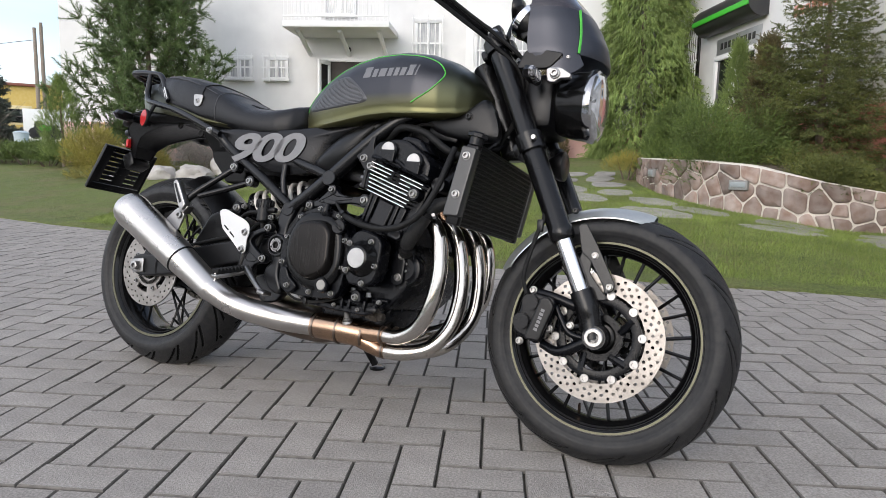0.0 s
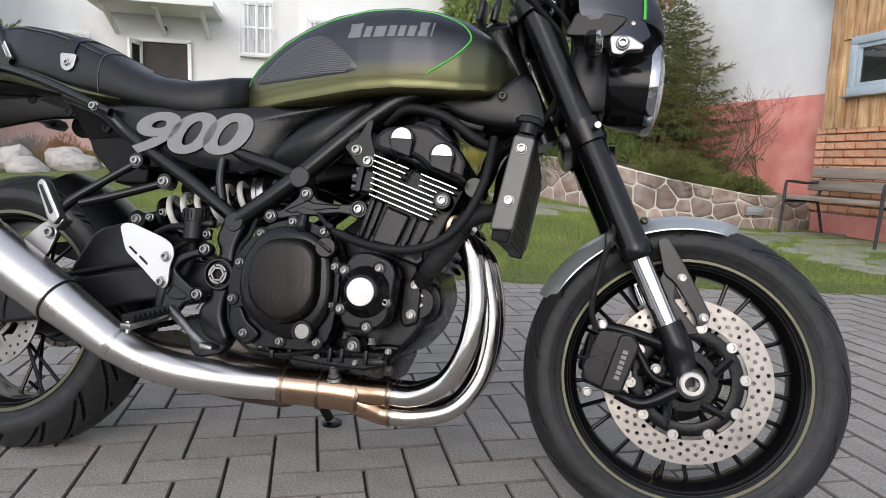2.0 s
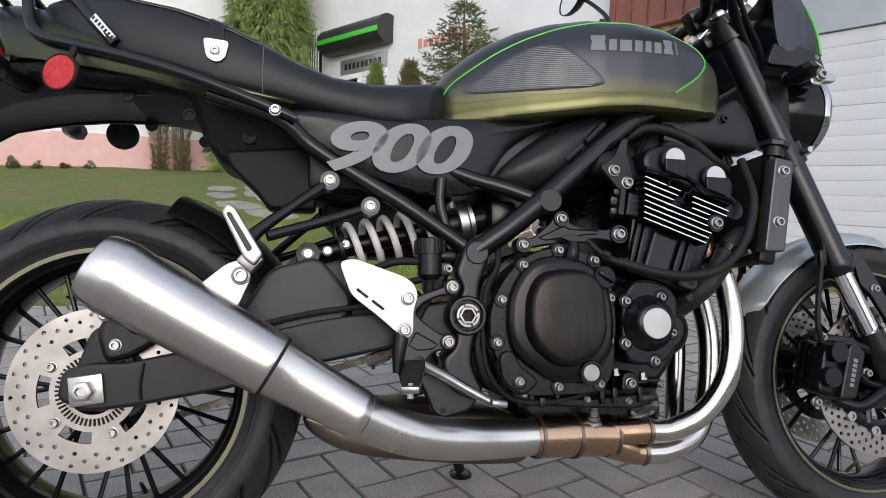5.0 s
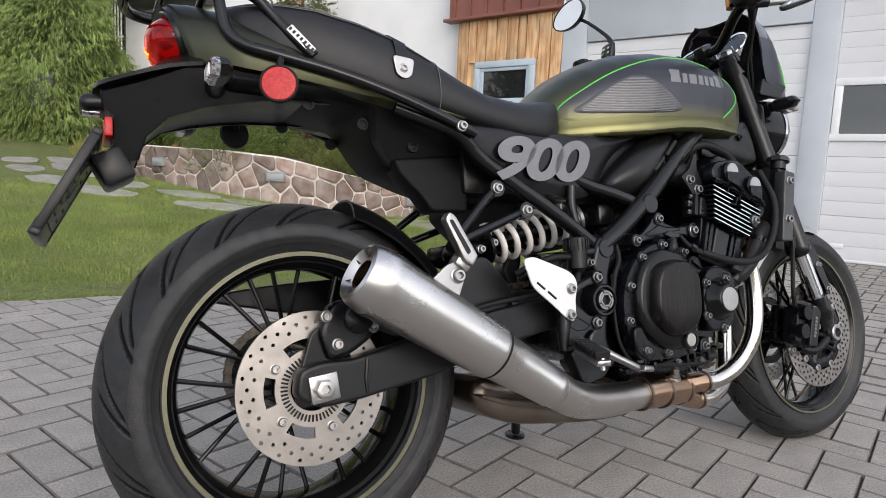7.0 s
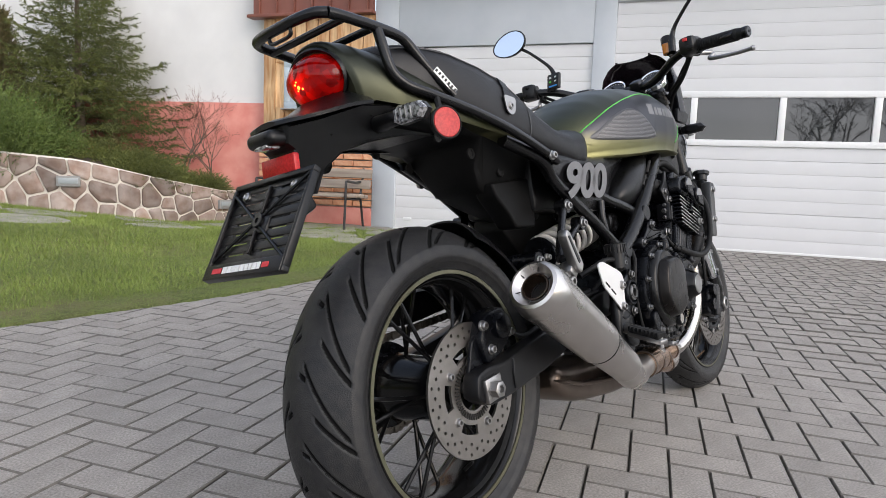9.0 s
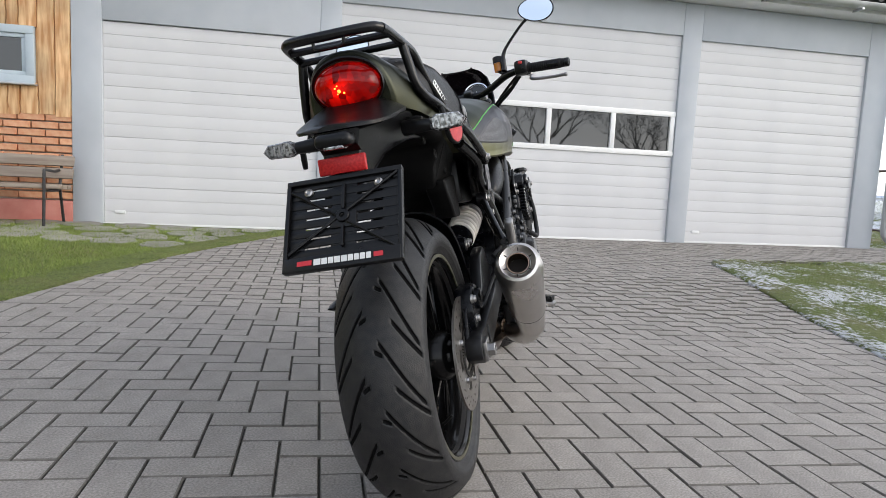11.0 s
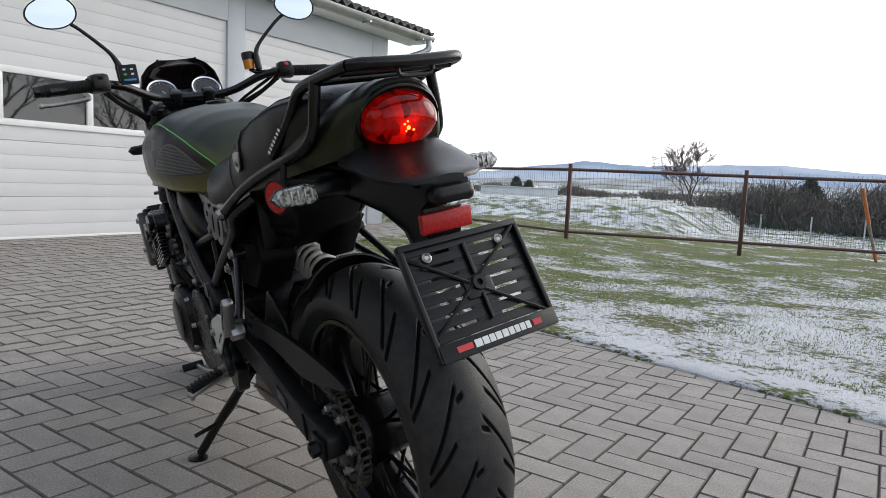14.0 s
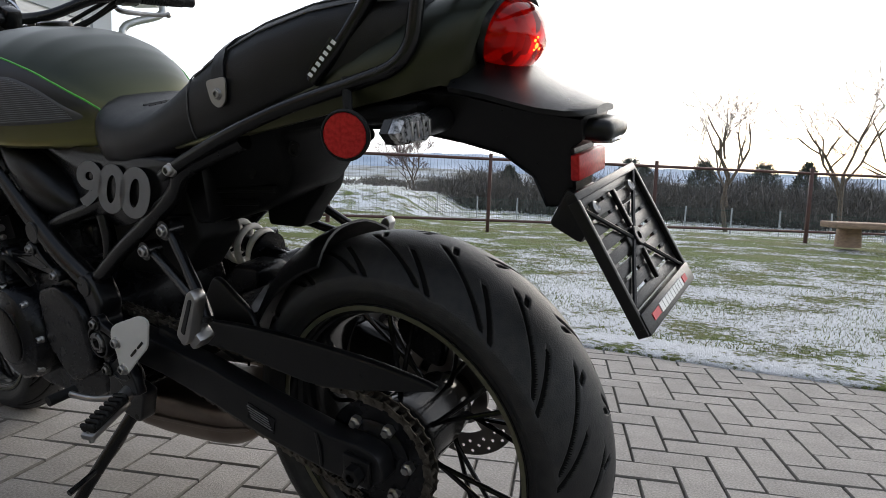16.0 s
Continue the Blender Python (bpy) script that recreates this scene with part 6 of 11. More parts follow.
def bar_side(s):
    a, b = Vector((0.963, s * 0.428, 1.070 + (0.006 if s > 0 else 0))), Vector((0.994, s * 0.300, 1.080 + (0.004 if s > 0 else 0)))
    d = (b - a).normalized()
    L = (b - a).length
    pr = [(0.0, 0.0), (0.0, 0.009), (0.004, 0.015), (0.018, 0.0155), (0.019, 0.0165)]
    for k in range(13):
        h = 0.024 + (L - 0.03) * k / 13
        pr += [(h, 0.0172), (h + 0.005, 0.0172), (h + 0.006, 0.0160), (h + 0.007, 0.0160)]
    pr += [(L, 0.0172), (L, 0.021), (L + 0.006, 0.021), (L + 0.006, 0.0)]
    g = part("grip", lathe(a, d, pr, 20), M_GRIP, hb, "ribbed black rubber grip")
    part("bar_end", lathe(a, -d, [(-0.004, 0.0155), (0.008, 0.0155), (0.011, 0.013), (0.011, 0.004), (0.006, 0.003), (0.006, 0)], 20), M_FRAME, g)
    sw = bmesh.new()
    c = b + d * 0.028
    add_box(sw, c + Vector((-0.012, 0, 0.002)), (0.055, 0.048, 0.052), rot=(0, 0, s * 13), bevel=0.012)
    add_cyl(sw, c - d * 0.022, c + d * 0.022, 0.024, n=20)
    part("switch_housing", sw, M_PLASTIC, hb)
    part("switch", box(c + Vector((-0.042, s * -0.004, 0.016)), (0.008, 0.014, 0.010), bevel=0.003), M_REDSW if s < 0 else M_GRIP, hb)
    part("switch", box(c + Vector((-0.042, s * 0.008, -0.008)), (0.008, 0.018, 0.012), bevel=0.003), M_GRIP, hb)
    p0 = b + d * 0.05 + Vector((0.03, 0, 0.0))
    lv = part("lever_perch", tube([p0 - d * 0.02 + Vector((-0.03, 0, 0)), p0, p0 + Vector((0.03, s * 0.02, -0.004))], [0.016, 0.014, 0.012], 10), M_FRAME, hb)
    part("lever", tube([p0 + Vector((0.03, s * 0.015, -0.004)), p0 + Vector((0.062, s * 0.05, -0.010)), (1.072, s * 0.30, 1.054), (1.064, s * 0.37, 1.046), (1.052, s * 0.418, 1.044)], [0.008, 0.007, 0.0065, 0.0055, 0.006], 10), M_ALU, lv, "silver lever")
    part("lever_ball", lathe((1.051, s * 0.414, 1.044), (0, s, 0), [(0, 0), (0.002, 0.006), (0.008, 0.0085), (0.014, 0.006), (0.016, 0)], 14), M_ALU, lv)
    # mirror
    base, mc = Vector((1.035, s * 0.205, 1.095)), Vector((1.010, s * 0.348, 1.283))
    mi = part("mirror", tube([base, base + Vector((0.006, 0, 0.035)), (1.045, s * 0.208, 1.150), (1.042, s * 0.225, 1.180), (1.03, s * 0.285, 1.240), (1.022, s * 0.325, 1.268)], [0.011, 0.011, 0.008, 0.0055, 0.005, 0.006], 10), M_FRAME, BIKE, "oval bar mirror on a bent black stem")
    face = Vector((-1, s * -0.10, 0.05)).normalized()
    bm = bmesh.new()
    u = Vector((0, 0, 1)).cross(face).normalized()
    v = face.cross(u)
    tilt = radians(9 * s)
    rings = []
    for h, k in ((-0.030, 0.35), (-0.024, 0.72), (-0.012, 0.94), (0.0, 1.0), (0.004, 0.985), (0.004, 0.93), (0.001, 0.92)):
        ring = []
        for j in range(36):
            t = 2 * math.pi * j / 36
            a_, b_ = 0.066 * k * math.cos(t), 0.044 * k * math.sin(t) * (1.0 + 0.10 * math.cos(t))
            ring.append(mc + face * h + u * (a_ * math.cos(tilt) - b_ * math.sin(tilt)) + v * (a_ * math.sin(tilt) + b_ * math.cos(tilt)))
        rings.append(ring)
    add_rings(bm, rings)
    part("mirror_shell", bm, M_FRAME, mi)
    bm = bmesh.new()
    add_rings(bm, [[p - face * 0.002 for p in rings[-1]], [p + face * 0.0015 for p in rings[-1]]])
    part("mirror_glass", bm, M_MIRROR, mi, "reflecting mirror glass")


two(bar_side)
ctl = part("grip_heater_control", box((1.008, 0.189, 1.108), (0.014, 0.050, 0.056), rot=(0, 12, -8), bevel=0.004), M_PLASTIC, hb, "small black control box with green and blue marks")
for y, z, m in ((0.199, 1.122, M_DIALMARK), (0.179, 1.122, M_DIALMARK), (0.199, 1.108, M_LIME), (0.179, 1.108, M_DIALMARK), (0.189, 1.092, M_BLUETXT)):
    part("mark", box((0.9995 + (z - 1.108) * 0.2, y, z), (0.002, 0.008 if m is not M_BLUETXT else 0.032, 0.005), rot=(0, 12, -8)), m, ctl)
rs = part("brake_reservoir", lathe((1.062, -0.185, 1.100), (0.05, 0, 1), [(0.0, 0.0), (0.0, 0.018), (0.03, 0.019), (0.03, 0.0)], 24), M_FLUID, hb, "amber fluid in a clear reservoir")
part("reservoir_cap", lathe((1.0635, -0.185, 1.130), (0.05, 0, 1), [(0.0, 0.0), (0.0, 0.021), (0.020, 0.021), (0.024, 0.018), (0.024, 0.0)], 10), M_PLASTIC, rs)
part("reservoir_arm", tube([(1.062, -0.185, 1.10), (1.045, -0.20, 1.088), (1.03, -0.225, 1.086)], 0.007, 8), M_FRAME, rs)
for s in (-1, 1):
    for k, (dx, dz) in enumerate(((0.0, 0.0), (0.015, -0.012), (0.03, 0.004))):
        part("cable", tube([(1.01 + dx, s * 0.26, 1.075 + dz), (1.07 + dx, s * (0.22 - 0.01 * k), 1.035 + dz), (1.13 + dx, s * 0.15, 0.995 + dz), (1.20 + dx, s * 0.10, 0.93 + dz), (1.21 + dx * 0.3, s * 0.07, 0.83), (1.16, s * 0.05, 0.74)], 0.0052, 8), M_GRIP, BIKE)

# ---- indicators ----


def indicator(p, s, back):
    d = -1 if back else 1
    p = Vector(p)
    root = Vector((p.x + (0.01 if back else 0.0), s * (0.085 if back else 0.125), p.z + 0.002))
    o = part("indicator", tube([root, (p.x, s * (abs(p.y) - 0.085), p.z), (p.x, s * (abs(p.y) - 0.062), p.z)], [0.016, 0.013, 0.012], 12), M_PLASTIC, BIKE, "turn signal with a clear lens on a black stalk")
    out = [(0.0, -0.010), (0.014, -0.0165), (0.062, -0.014), (0.074, 0.0), (0.062, 0.014), (0.014, 0.0165), (0.0, 0.010)]
    def ring(x, k):
        return [(p.x + d * x, s * (abs(p.y) - 0.074 + 0.037 + (a - 0.037) * k), p.z + b * k) for a, b in out]
    bm = bmesh.new()
    add_rings(bm, [ring(-0.016, 0.55), ring(-0.008, 0.95), ring(0.004, 1.0)])
    part("body", bm, M_PLASTIC, o)
    bm = bmesh.new()
    add_rings(bm, [ring(0.003, 0.97), ring(0.012, 0.95), ring(0.016, 0.80)])
    part("lens", bm, M_CLEAR, o, "clear ribbed lens", 20)
    for k in range(4):
        part("lens_rib", box((p.x + d * 0.0165, s * (abs(p.y) - 0.062 + 0.011 * k), p.z), (0.002, 0.003, 0.018), bevel=0.0006), M_ALU, o)


two(lambda s: indicator((-0.145, s * 0.214, 0.802), s, True))
two(lambda s: indicator((1.268, s * 0.202, 0.890), s, False))

# ---- fuel tank ----
TK = [(0.540, 0.842, 0.785, 0.060), (0.552, 0.862, 0.778, 0.088), (0.575, 0.888, 0.778, 0.112), (0.605, 0.914, 0.779, 0.130), (0.645, 0.942, 0.780, 0.150), (0.70, 0.968, 0.781, 0.172), (0.76, 0.986, 0.785, 0.190), (0.83, 0.996, 0.793, 0.202), (0.90, 0.997, 0.797, 0.207), (0.97, 0.986, 0.796, 0.205), (1.03, 0.964, 0.797, 0.192), (1.075, 0.935, 0.806, 0.168), (1.105, 0.904, 0.822, 0.130), (1.122, 0.880, 0.836, 0.085), (1.128, 0.868, 0.846, 0.045)]
_tx = [t[0] for t in TK]


def tank_at(x):
    return tuple(float(np.interp(x, _tx, [t[k] for t in TK])) for k in (1, 2, 3))


def tank_w(x, z):
    zt, zb, w = tank_at(x)
    zm = zb + 0.30 * (zt - zb)
    if z >= zm:
        t = min((z - zm) / (zt - zm), 1.0)
        return w * (1 - t ** 2.9) ** (1 / 2.15)
    t = (zm - z) / (zm - zb)
    return w * (1 - 0.05 * t * t)


def make_tank():
    bm = bmesh.new()
    rings = []
    xs = np.concatenate([np.linspace(0.540, 0.60, 8), np.linspace(0.612, 1.06, 60), np.linspace(1.07, 1.128, 10)])
    for x in xs:
        zt, zb, w = tank_at(x)
        zm = zb + 0.30 * (zt - zb)
        h = [(w * 0.80, zb - 0.010), (w * 0.93, zb - 0.012), (w * 0.965, zb - 0.006)]
        for k in range(5):
            z = zb + (zm - zb) * k / 5
            h.append((tank_w(x, z), z))
        for k in range(32):
            a = (math.pi / 2) * k / 32
            z = zm + (zt - zm) * math.sin(a)
            h.append((tank_w(x, z), z))
        h.append((0.0, zt))
        ring = [(x, y, z) for y, z in h] + [(x, -y, z) for y, z in h[-2::-1]]
        rings.append(ring)
    add_rings(bm, rings)
    t = part("fuel_tank", bm, M_OLIVE, BIKE, "teardrop tank in matt olive and charcoal metallic", 60)
    return t


def tank_patch(outline, off, rings=9, edge=True):
    """A thin skin over the tank's right or left flank within an outline of (x, z)."""
    cx, cz = sum(p[0] for p in outline) / len(outline), sum(p[1] for p in outline) / len(outline)
    bms = []
    for s in (-1, 1):
        bm = bmesh.new()
        rr_ = []
        for k in range(rings + 1):
            f = max(1 - k / rings, 0.004)
            rr_.append([(cx + (x - cx) * f, s * (tank_w(cx + (x - cx) * f, cz + (z - cz) * f) + off * (0.3 if k == 0 and edge else 1.0)), cz + (z - cz) * f) for x, z in outline])
        add_rings(bm, rr_, cap0=False)
        bms.append(bm)
    return bms


TANK = make_tank()
STRIPE = [(0.556, 0.800), (0.559, 0.818), (0.574, 0.840), (0.612, 0.867), (0.66, 0.896), (0.71, 0.919), (0.77, 0.939), (0.83, 0.952), (0.89, 0.956), (0.95, 0.952), (1.00, 0.938), (1.032, 0.915), (1.043, 0.888), (1.017, 0.852), (0.966, 0.816)]
_sp = [(p.x, p.z) for p in smooth_path([(x, 0, z) for x, z in STRIPE], 4)]
_low = [(0.966 - 0.41 * k / 24, 0.8155 - 0.0155 * k / 24) for k in range(1, 24)]
for bm in tank_patch(_sp + _low, 0.0012, 40, False):
    part("flank_panel", bm, M_CHARCOAL, TANK, "charcoal flank panel", 60)
for s in (-1, 1):
    part("stripe", tube([(x, s * (tank_w(x, z) + 0.0010), z) for x, z in _sp], 0.0019, 6, 1, smooth=False), M_LIME, TANK, "lime green pinstripe")
PAD = curve_loop([(0.592, 0.818), (0.622, 0.846), (0.668, 0.878), (0.722, 0.899), (0.766, 0.890), (0.826, 0.838), (0.816, 0.820), (0.705, 0.813)], 5)
for bm in tank_patch(PAD, 0.0035, 14):
    part("knee_pad", bm, M_PAD, TANK, "ribbed grey knee pad", 60)
for s in (-1, 1):
    for k in range(21):
        z = 0.8205 + 0.0036 * k
        xl = float(np.interp(z, [0.818, 0.832, 0.850, 0.873, 0.894], [0.603, 0.614, 0.636, 0.669, 0.712]))
        xr = float(np.interp(z, [0.818, 0.838, 0.86, 0.880, 0.894], [0.806, 0.819, 0.798, 0.772, 0.742]))
        part("pad_rib", tube([(xl + (xr - xl) * j / 8, s * (tank_w(xl + (xr - xl) * j / 8, z) + 0.0036), z) for j in range(9)], 0.0010, 5, 1, smooth=False), M_PADRIB, TANK)
    # maker's mark, as plain bars
    for k, (a, b) in enumerate(((0.806, 0.836), (0.838, 0.856), (0.858, 0.884), (0.886, 0.904), (0.906, 0.922), (0.924, 0.942), (0.944, 0.966), (0.968, 0.976))):
        lo, hi = 0.886, 0.917 if k in (0, 6, 7) else 0.909
        x0, x1 = a + 0.0015, b - 0.0025
        bars_ = tank_patch([(x0, lo), (x1, lo), (x1 + 0.004, hi), (x0 + 0.004, hi)], 0.0022, 3, False)
        bm = bars_[0 if s < 0 else 1]
        bars_[1 if s < 0 else 0].free()
        part("mark", bm, M_LETTER, TANK, "plain silver bar of the maker's mark")
part("filler_cap", lathe((0.84, 0, 0.994), (-0.03, 0, 1), [(0, 0.034), (0.006, 0.034), (0.009, 0.03), (0.009, 0)], 32), M_GLOSSBLK, TANK)
part("sticker", box((0.78, -0.045, 0.983), (0.018, 0.03, 0.0012), rot=(0, -10, 0)), M_WHITETAG, TANK)
part("sticker", box((0.775, 0.035, 0.982), (0.012, 0.03, 0.0012), rot=(0, -10, 0)), M_WHITETAG, TANK)

# ---- seat ----
SEAT = [(-0.135, 0.950, 0.934, 0.889, 0.062), (-0.10, 0.960, 0.941, 0.874, 0.098), (-0.04, 0.967, 0.943, 0.855, 0.126), (0.02, 0.964, 0.937, 0.836, 0.143), (0.10, 0.950, 0.920, 0.814, 0.154), (0.17, 0.930, 0.898, 0.791, 0.160), (0.24, 0.900, 0.868, 0.782, 0.160), (0.30, 0.868, 0.838, 0.770, 0.162), (0.36, 0.846, 0.815, 0.758, 0.163), (0.43, 0.838, 0.806, 0.745, 0.163), (0.49, 0.842, 0.812, 0.742, 0.157), (0.53, 0.850, 0.824, 0.752, 0.140), (0.556, 0.856, 0.832, 0.775, 0.112), (0.572, 0.852, 0.834, 0.800, 0.080)]


def seat_ring(x, grow=0.0):
    k = [float(np.interp(x, [q[0] for q in SEAT], [q[j] for q in SEAT])) for j in (1, 2, 3, 4)]
    zc, ze, zb, w = k[0] + grow, k[1] + grow, k[2], k[3] + grow
    h = [(w * 0.93, zb), (w * 0.985, zb + (ze - zb) * 0.22), (w, zb + (ze - zb) * 0.55), (w * 0.975, zb + (ze - zb) * 0.85), (w * 0.92, ze + (zc - ze) * 0.12), (w * 0.80, ze + (zc - ze) * 0.5), (w * 0.58, ze + (zc - ze) * 0.85), (w * 0.3, zc - 0.001), (0, zc)]
    return [(x, y, z) for y, z in h] + [(x, -y, z) for y, z in h[-2::-1]]


xs = smooth_path([(q[0], 0, 0) for q in SEAT], 4)
bm = bmesh.new()
add_rings(bm, [seat_ring(p.x) for p in xs])
SE = part("seat", bm, M_SEAT, BIKE, "stepped black vinyl dual seat", 70)
for s in (-1, 1):
    for j in (4, 5):
        part("seam", tube([Vector(seat_ring(x, 0.0006)[j if s > 0 else -1 - j]) for x in np.linspace(-0.11, 0.235, 14)], 0.0010, 5, 2), M_THREAD, SE)
part("seam", tube([Vector(p) for p in seat_ring(0.245, 0.0006)], 0.0010, 5, 2), M_THREAD, SE)
for k in range(8):
    x = 0.33 + 0.017 * k
    part("seat_pleat", tube([Vector(p) for p in seat_ring(x, 0.0004)[6:11]], 0.0022, 6, 3), M_SEAT, SE)
bm = bmesh.new()
sa, sb = seat_ring(0.158, 0.003), seat_ring(0.182, 0.003)
ia, ib = seat_ring(0.158, -0.002), seat_ring(0.182, -0.002)
add_rings(bm, [[sa[i], sb[i], ib[i], ia[i]] for i in range(2, len(sa) - 2)])
ST = part("grab_strap", bm, M_SEAT, SE, "seat strap with steel tabs")
for s in (-1, 1):
    part("strap_tab", plate(rounded([(0.150, 0.872), (0.192, 0.868), (0.186, 0.838), (0.172, 0.830), (0.156, 0.838)], 0.008, 3), s * 0.161, s * 0.1645, 0.0008), M_ALU, ST, "bright steel strap tab")
    bolt((0.170, s * 0.1645, 0.850), ST, 0.0065, s, 0.004)

# ---- tail ----
TAIL = [(-0.208, 0.953, 0.842, 0.078), (-0.200, 0.960, 0.838, 0.086), (-0.17, 0.961, 0.844, 0.098), (-0.11, 0.951, 0.836, 0.118), (-0.02, 0.923, 0.821, 0.138), (0.10, 0.868, 0.800, 0.152), (0.20, 0.815, 0.784, 0.158), (0.29, 0.785, 0.772, 0.157), (0.31, 0.780, 0.773, 0.150)]


def tail_ring(x):
    zt, zb, w = (float(np.interp(x, [q[0] for q in TAIL], [q[j] for q in TAIL])) for j in (1, 2, 3))
    out = []
    lean = 0.37 * float(np.interp(x, [-0.208, -0.10], [1, 0]))
    for k in range(25):
        a = -0.28 + (math.pi + 0.56) * k / 24
        c, s_ = math.cos(a), math.sin(a)
        z = zb + (zt - zb) * (0.22 + 0.78 * s_ if s_ > 0 else 0.22 + 0.8 * s_)
        out.append((x + lean * (0.955 - z), w * abs(c) ** 0.8 * (1 if c > 0 else -1), z))
    return out


bm = bmesh.new()
add_rings(bm, [tail_ring(p.x) for p in smooth_path([(q[0], 0, 0) for q in TAIL], 4)])
TC = part("tail_cowl", bm, M_TAILPAINT, BIKE, "olive painted tail fairing", 60)
# tail lamp
TLC = Vector((-0.187, 0, 0.897))
td = Vector((-1, 0, -0.34)).normalized()
u_, v_ = Vector((0, 1, 0)), Vector((-0.34, 0, 1)).normalized()


def oval(h, k, kz=1.0):
    return [TLC + td * h + u_ * 0.067 * k * math.cos(t) + v_ * (0.0455 * k * kz * math.sin(t)) for t in [2 * math.pi * j / 48 for j in range(48)]]


def lit_lens():
    """Red lens lit from behind: brightest round the bulb, broken up by the facets of the reflector."""
    m = bpy.data.materials.new("lit_red_tail_lens")
    m.use_nodes = True
    n, l = m.node_tree.nodes, m.node_tree.links
    b = n["Principled BSDF"]
    b.inputs["Base Color"].default_value, b.inputs["Roughness"].default_value = rgb(0.10, 0.0008, 0.0008), 0.10
    b.inputs["Specular IOR Level"].default_value = 0.22
    tc, ds, mr, pw = n.new("ShaderNodeTexCoord"), n.new("ShaderNodeVectorMath"), n.new("ShaderNodeMapRange"), n.new("ShaderNodeMath")
    ds.operation, pw.operation = "DISTANCE", "POWER"
    ds.inputs[1].default_value = TLC + td * 0.036 + u_ * 0.006
    l.new(tc.outputs["Object"], ds.inputs[0])
    l.new(ds.outputs["Value"], mr.inputs["Value"])
    mr.inputs["From Min"].default_value, mr.inputs["From Max"].default_value = 0.058, 0.0
    l.new(mr.outputs["Result"], pw.inputs[0])
    pw.inputs[1].default_value = 3.4
    mp, vo, vr = n.new("ShaderNodeMapping"), n.new("ShaderNodeTexVoronoi"), n.new("ShaderNodeMapRange")
    mp.inputs["Scale"].default_value = (0.5, 1.0, 0.6)
    vo.inputs["Scale"].default_value = 95
    l.new(tc.outputs["Object"], mp.inputs["Vector"])
    l.new(mp.outputs["Vector"], vo.inputs["Vector"])
    sp = n.new("ShaderNodeSeparateXYZ")
    l.new(vo.outputs["Color"], sp.inputs["Vector"])
    l.new(sp.outputs["X"], vr.inputs["Value"])
    vr.inputs["To Min"].default_value, vr.inputs["To Max"].default_value = 0.12, 1.9
    mu, ad, sc = n.new("ShaderNodeMath"), n.new("ShaderNodeMath"), n.new("ShaderNodeMath")
    mu.operation, ad.operation, sc.operation = "MULTIPLY", "ADD", "MULTIPLY"
    ad.inputs[1].default_value, sc.inputs[1].default_value = 0.07, 0.62
    l.new(pw.outputs[0], ad.inputs[0])
    l.new(ad.outputs[0], mu.inputs[0])
    l.new(vr.outputs["Result"], mu.inputs[1])
    l.new(mu.outputs[0], sc.inputs[0])
    b.inputs["Emission Color"].default_value = rgb(1.0, 0.006, 0.002)
    l.new(sc.outputs[0], b.inputs["Emission Strength"])
    return m


bm = bmesh.new()
add_rings(bm, [oval(-0.03, 0.99), oval(-0.002, 1.0), oval(0.010, 0.975), oval(0.021, 0.90), oval(0.031, 0.76), oval(0.038, 0.55), oval(0.042, 0.30), oval(0.0435, 0.02)])
TL = part("tail_lamp", bm, lit_lens(), TC, "lit oval red tail lamp", 60)
for y, z, r in ((0.006, -0.002, 0.0040), (0.013, 0.004, 0.0020), (-0.003, -0.006, 0.0022), (0.008, 0.008, 0.0016), (0.010, -0.007, 0.0015)):
    c = TLC + td * 0.0420 + u_ * y + v_ * z
    part("bulb_glow", lathe(c, td, [(0, r), (0.002, r * 0.8), (0.0026, 0)], 14), M_BULB, TL, "glowing bulb")
bm = bmesh.new()
add_rings(bm, [oval(-0.035, 1.03, 1.06), oval(0.004, 1.10, 1.12), oval(0.007, 1.07, 1.09), oval(0.004, 1.02, 1.03), oval(-0.02, 1.0)])
part("lamp_surround", bm, M_PLASTIC, TC, "black lamp surround", 50)
# mudguard arm
ARM = [(-0.300, 0.800), (-0.25, 0.812), (-0.18, 0.834), (-0.10, 0.842), (0.03, 0.84), (0.06, 0.80), (-0.06, 0.795), (-0.11, 0.787), (-0.156, 0.777), (-0.205, 0.758), (-0.238, 0.728), (-0.25, 0.690), (-0.283, 0.690), (-0.284, 0.762), (-0.298, 0.775)]
bm = bmesh.new()
n_ = len(ARM)
def arm_ring(k, shrink):
    out = []
    for x, z in ARM:
        wy = float(np.interp(z, [0.645, 0.70, 0.76, 0.80, 0.842], [0.040, 0.048, 0.062, 0.088, 0.105]))
        wy *= float(np.interp(x, [-0.30, -0.20], [0.5, 1.0]))
        out.append((x + (0.003 if shrink and x < -0.2 else 0), wy * k, z - (0.004 if shrink and z > 0.77 else 0)))
    return out
add_rings(bm, [arm_ring(-0.93, 1), arm_ring(-1.0, 1), arm_ring(-0.9, 0), arm_ring(0, 0), arm_ring(0.9, 0), arm_ring(1.0, 1), arm_ring(0.93, 1)])
MG = part("rear_mudguard", bm, M_PLASTIC, BIKE, "black plastic number plate carrier", 30)
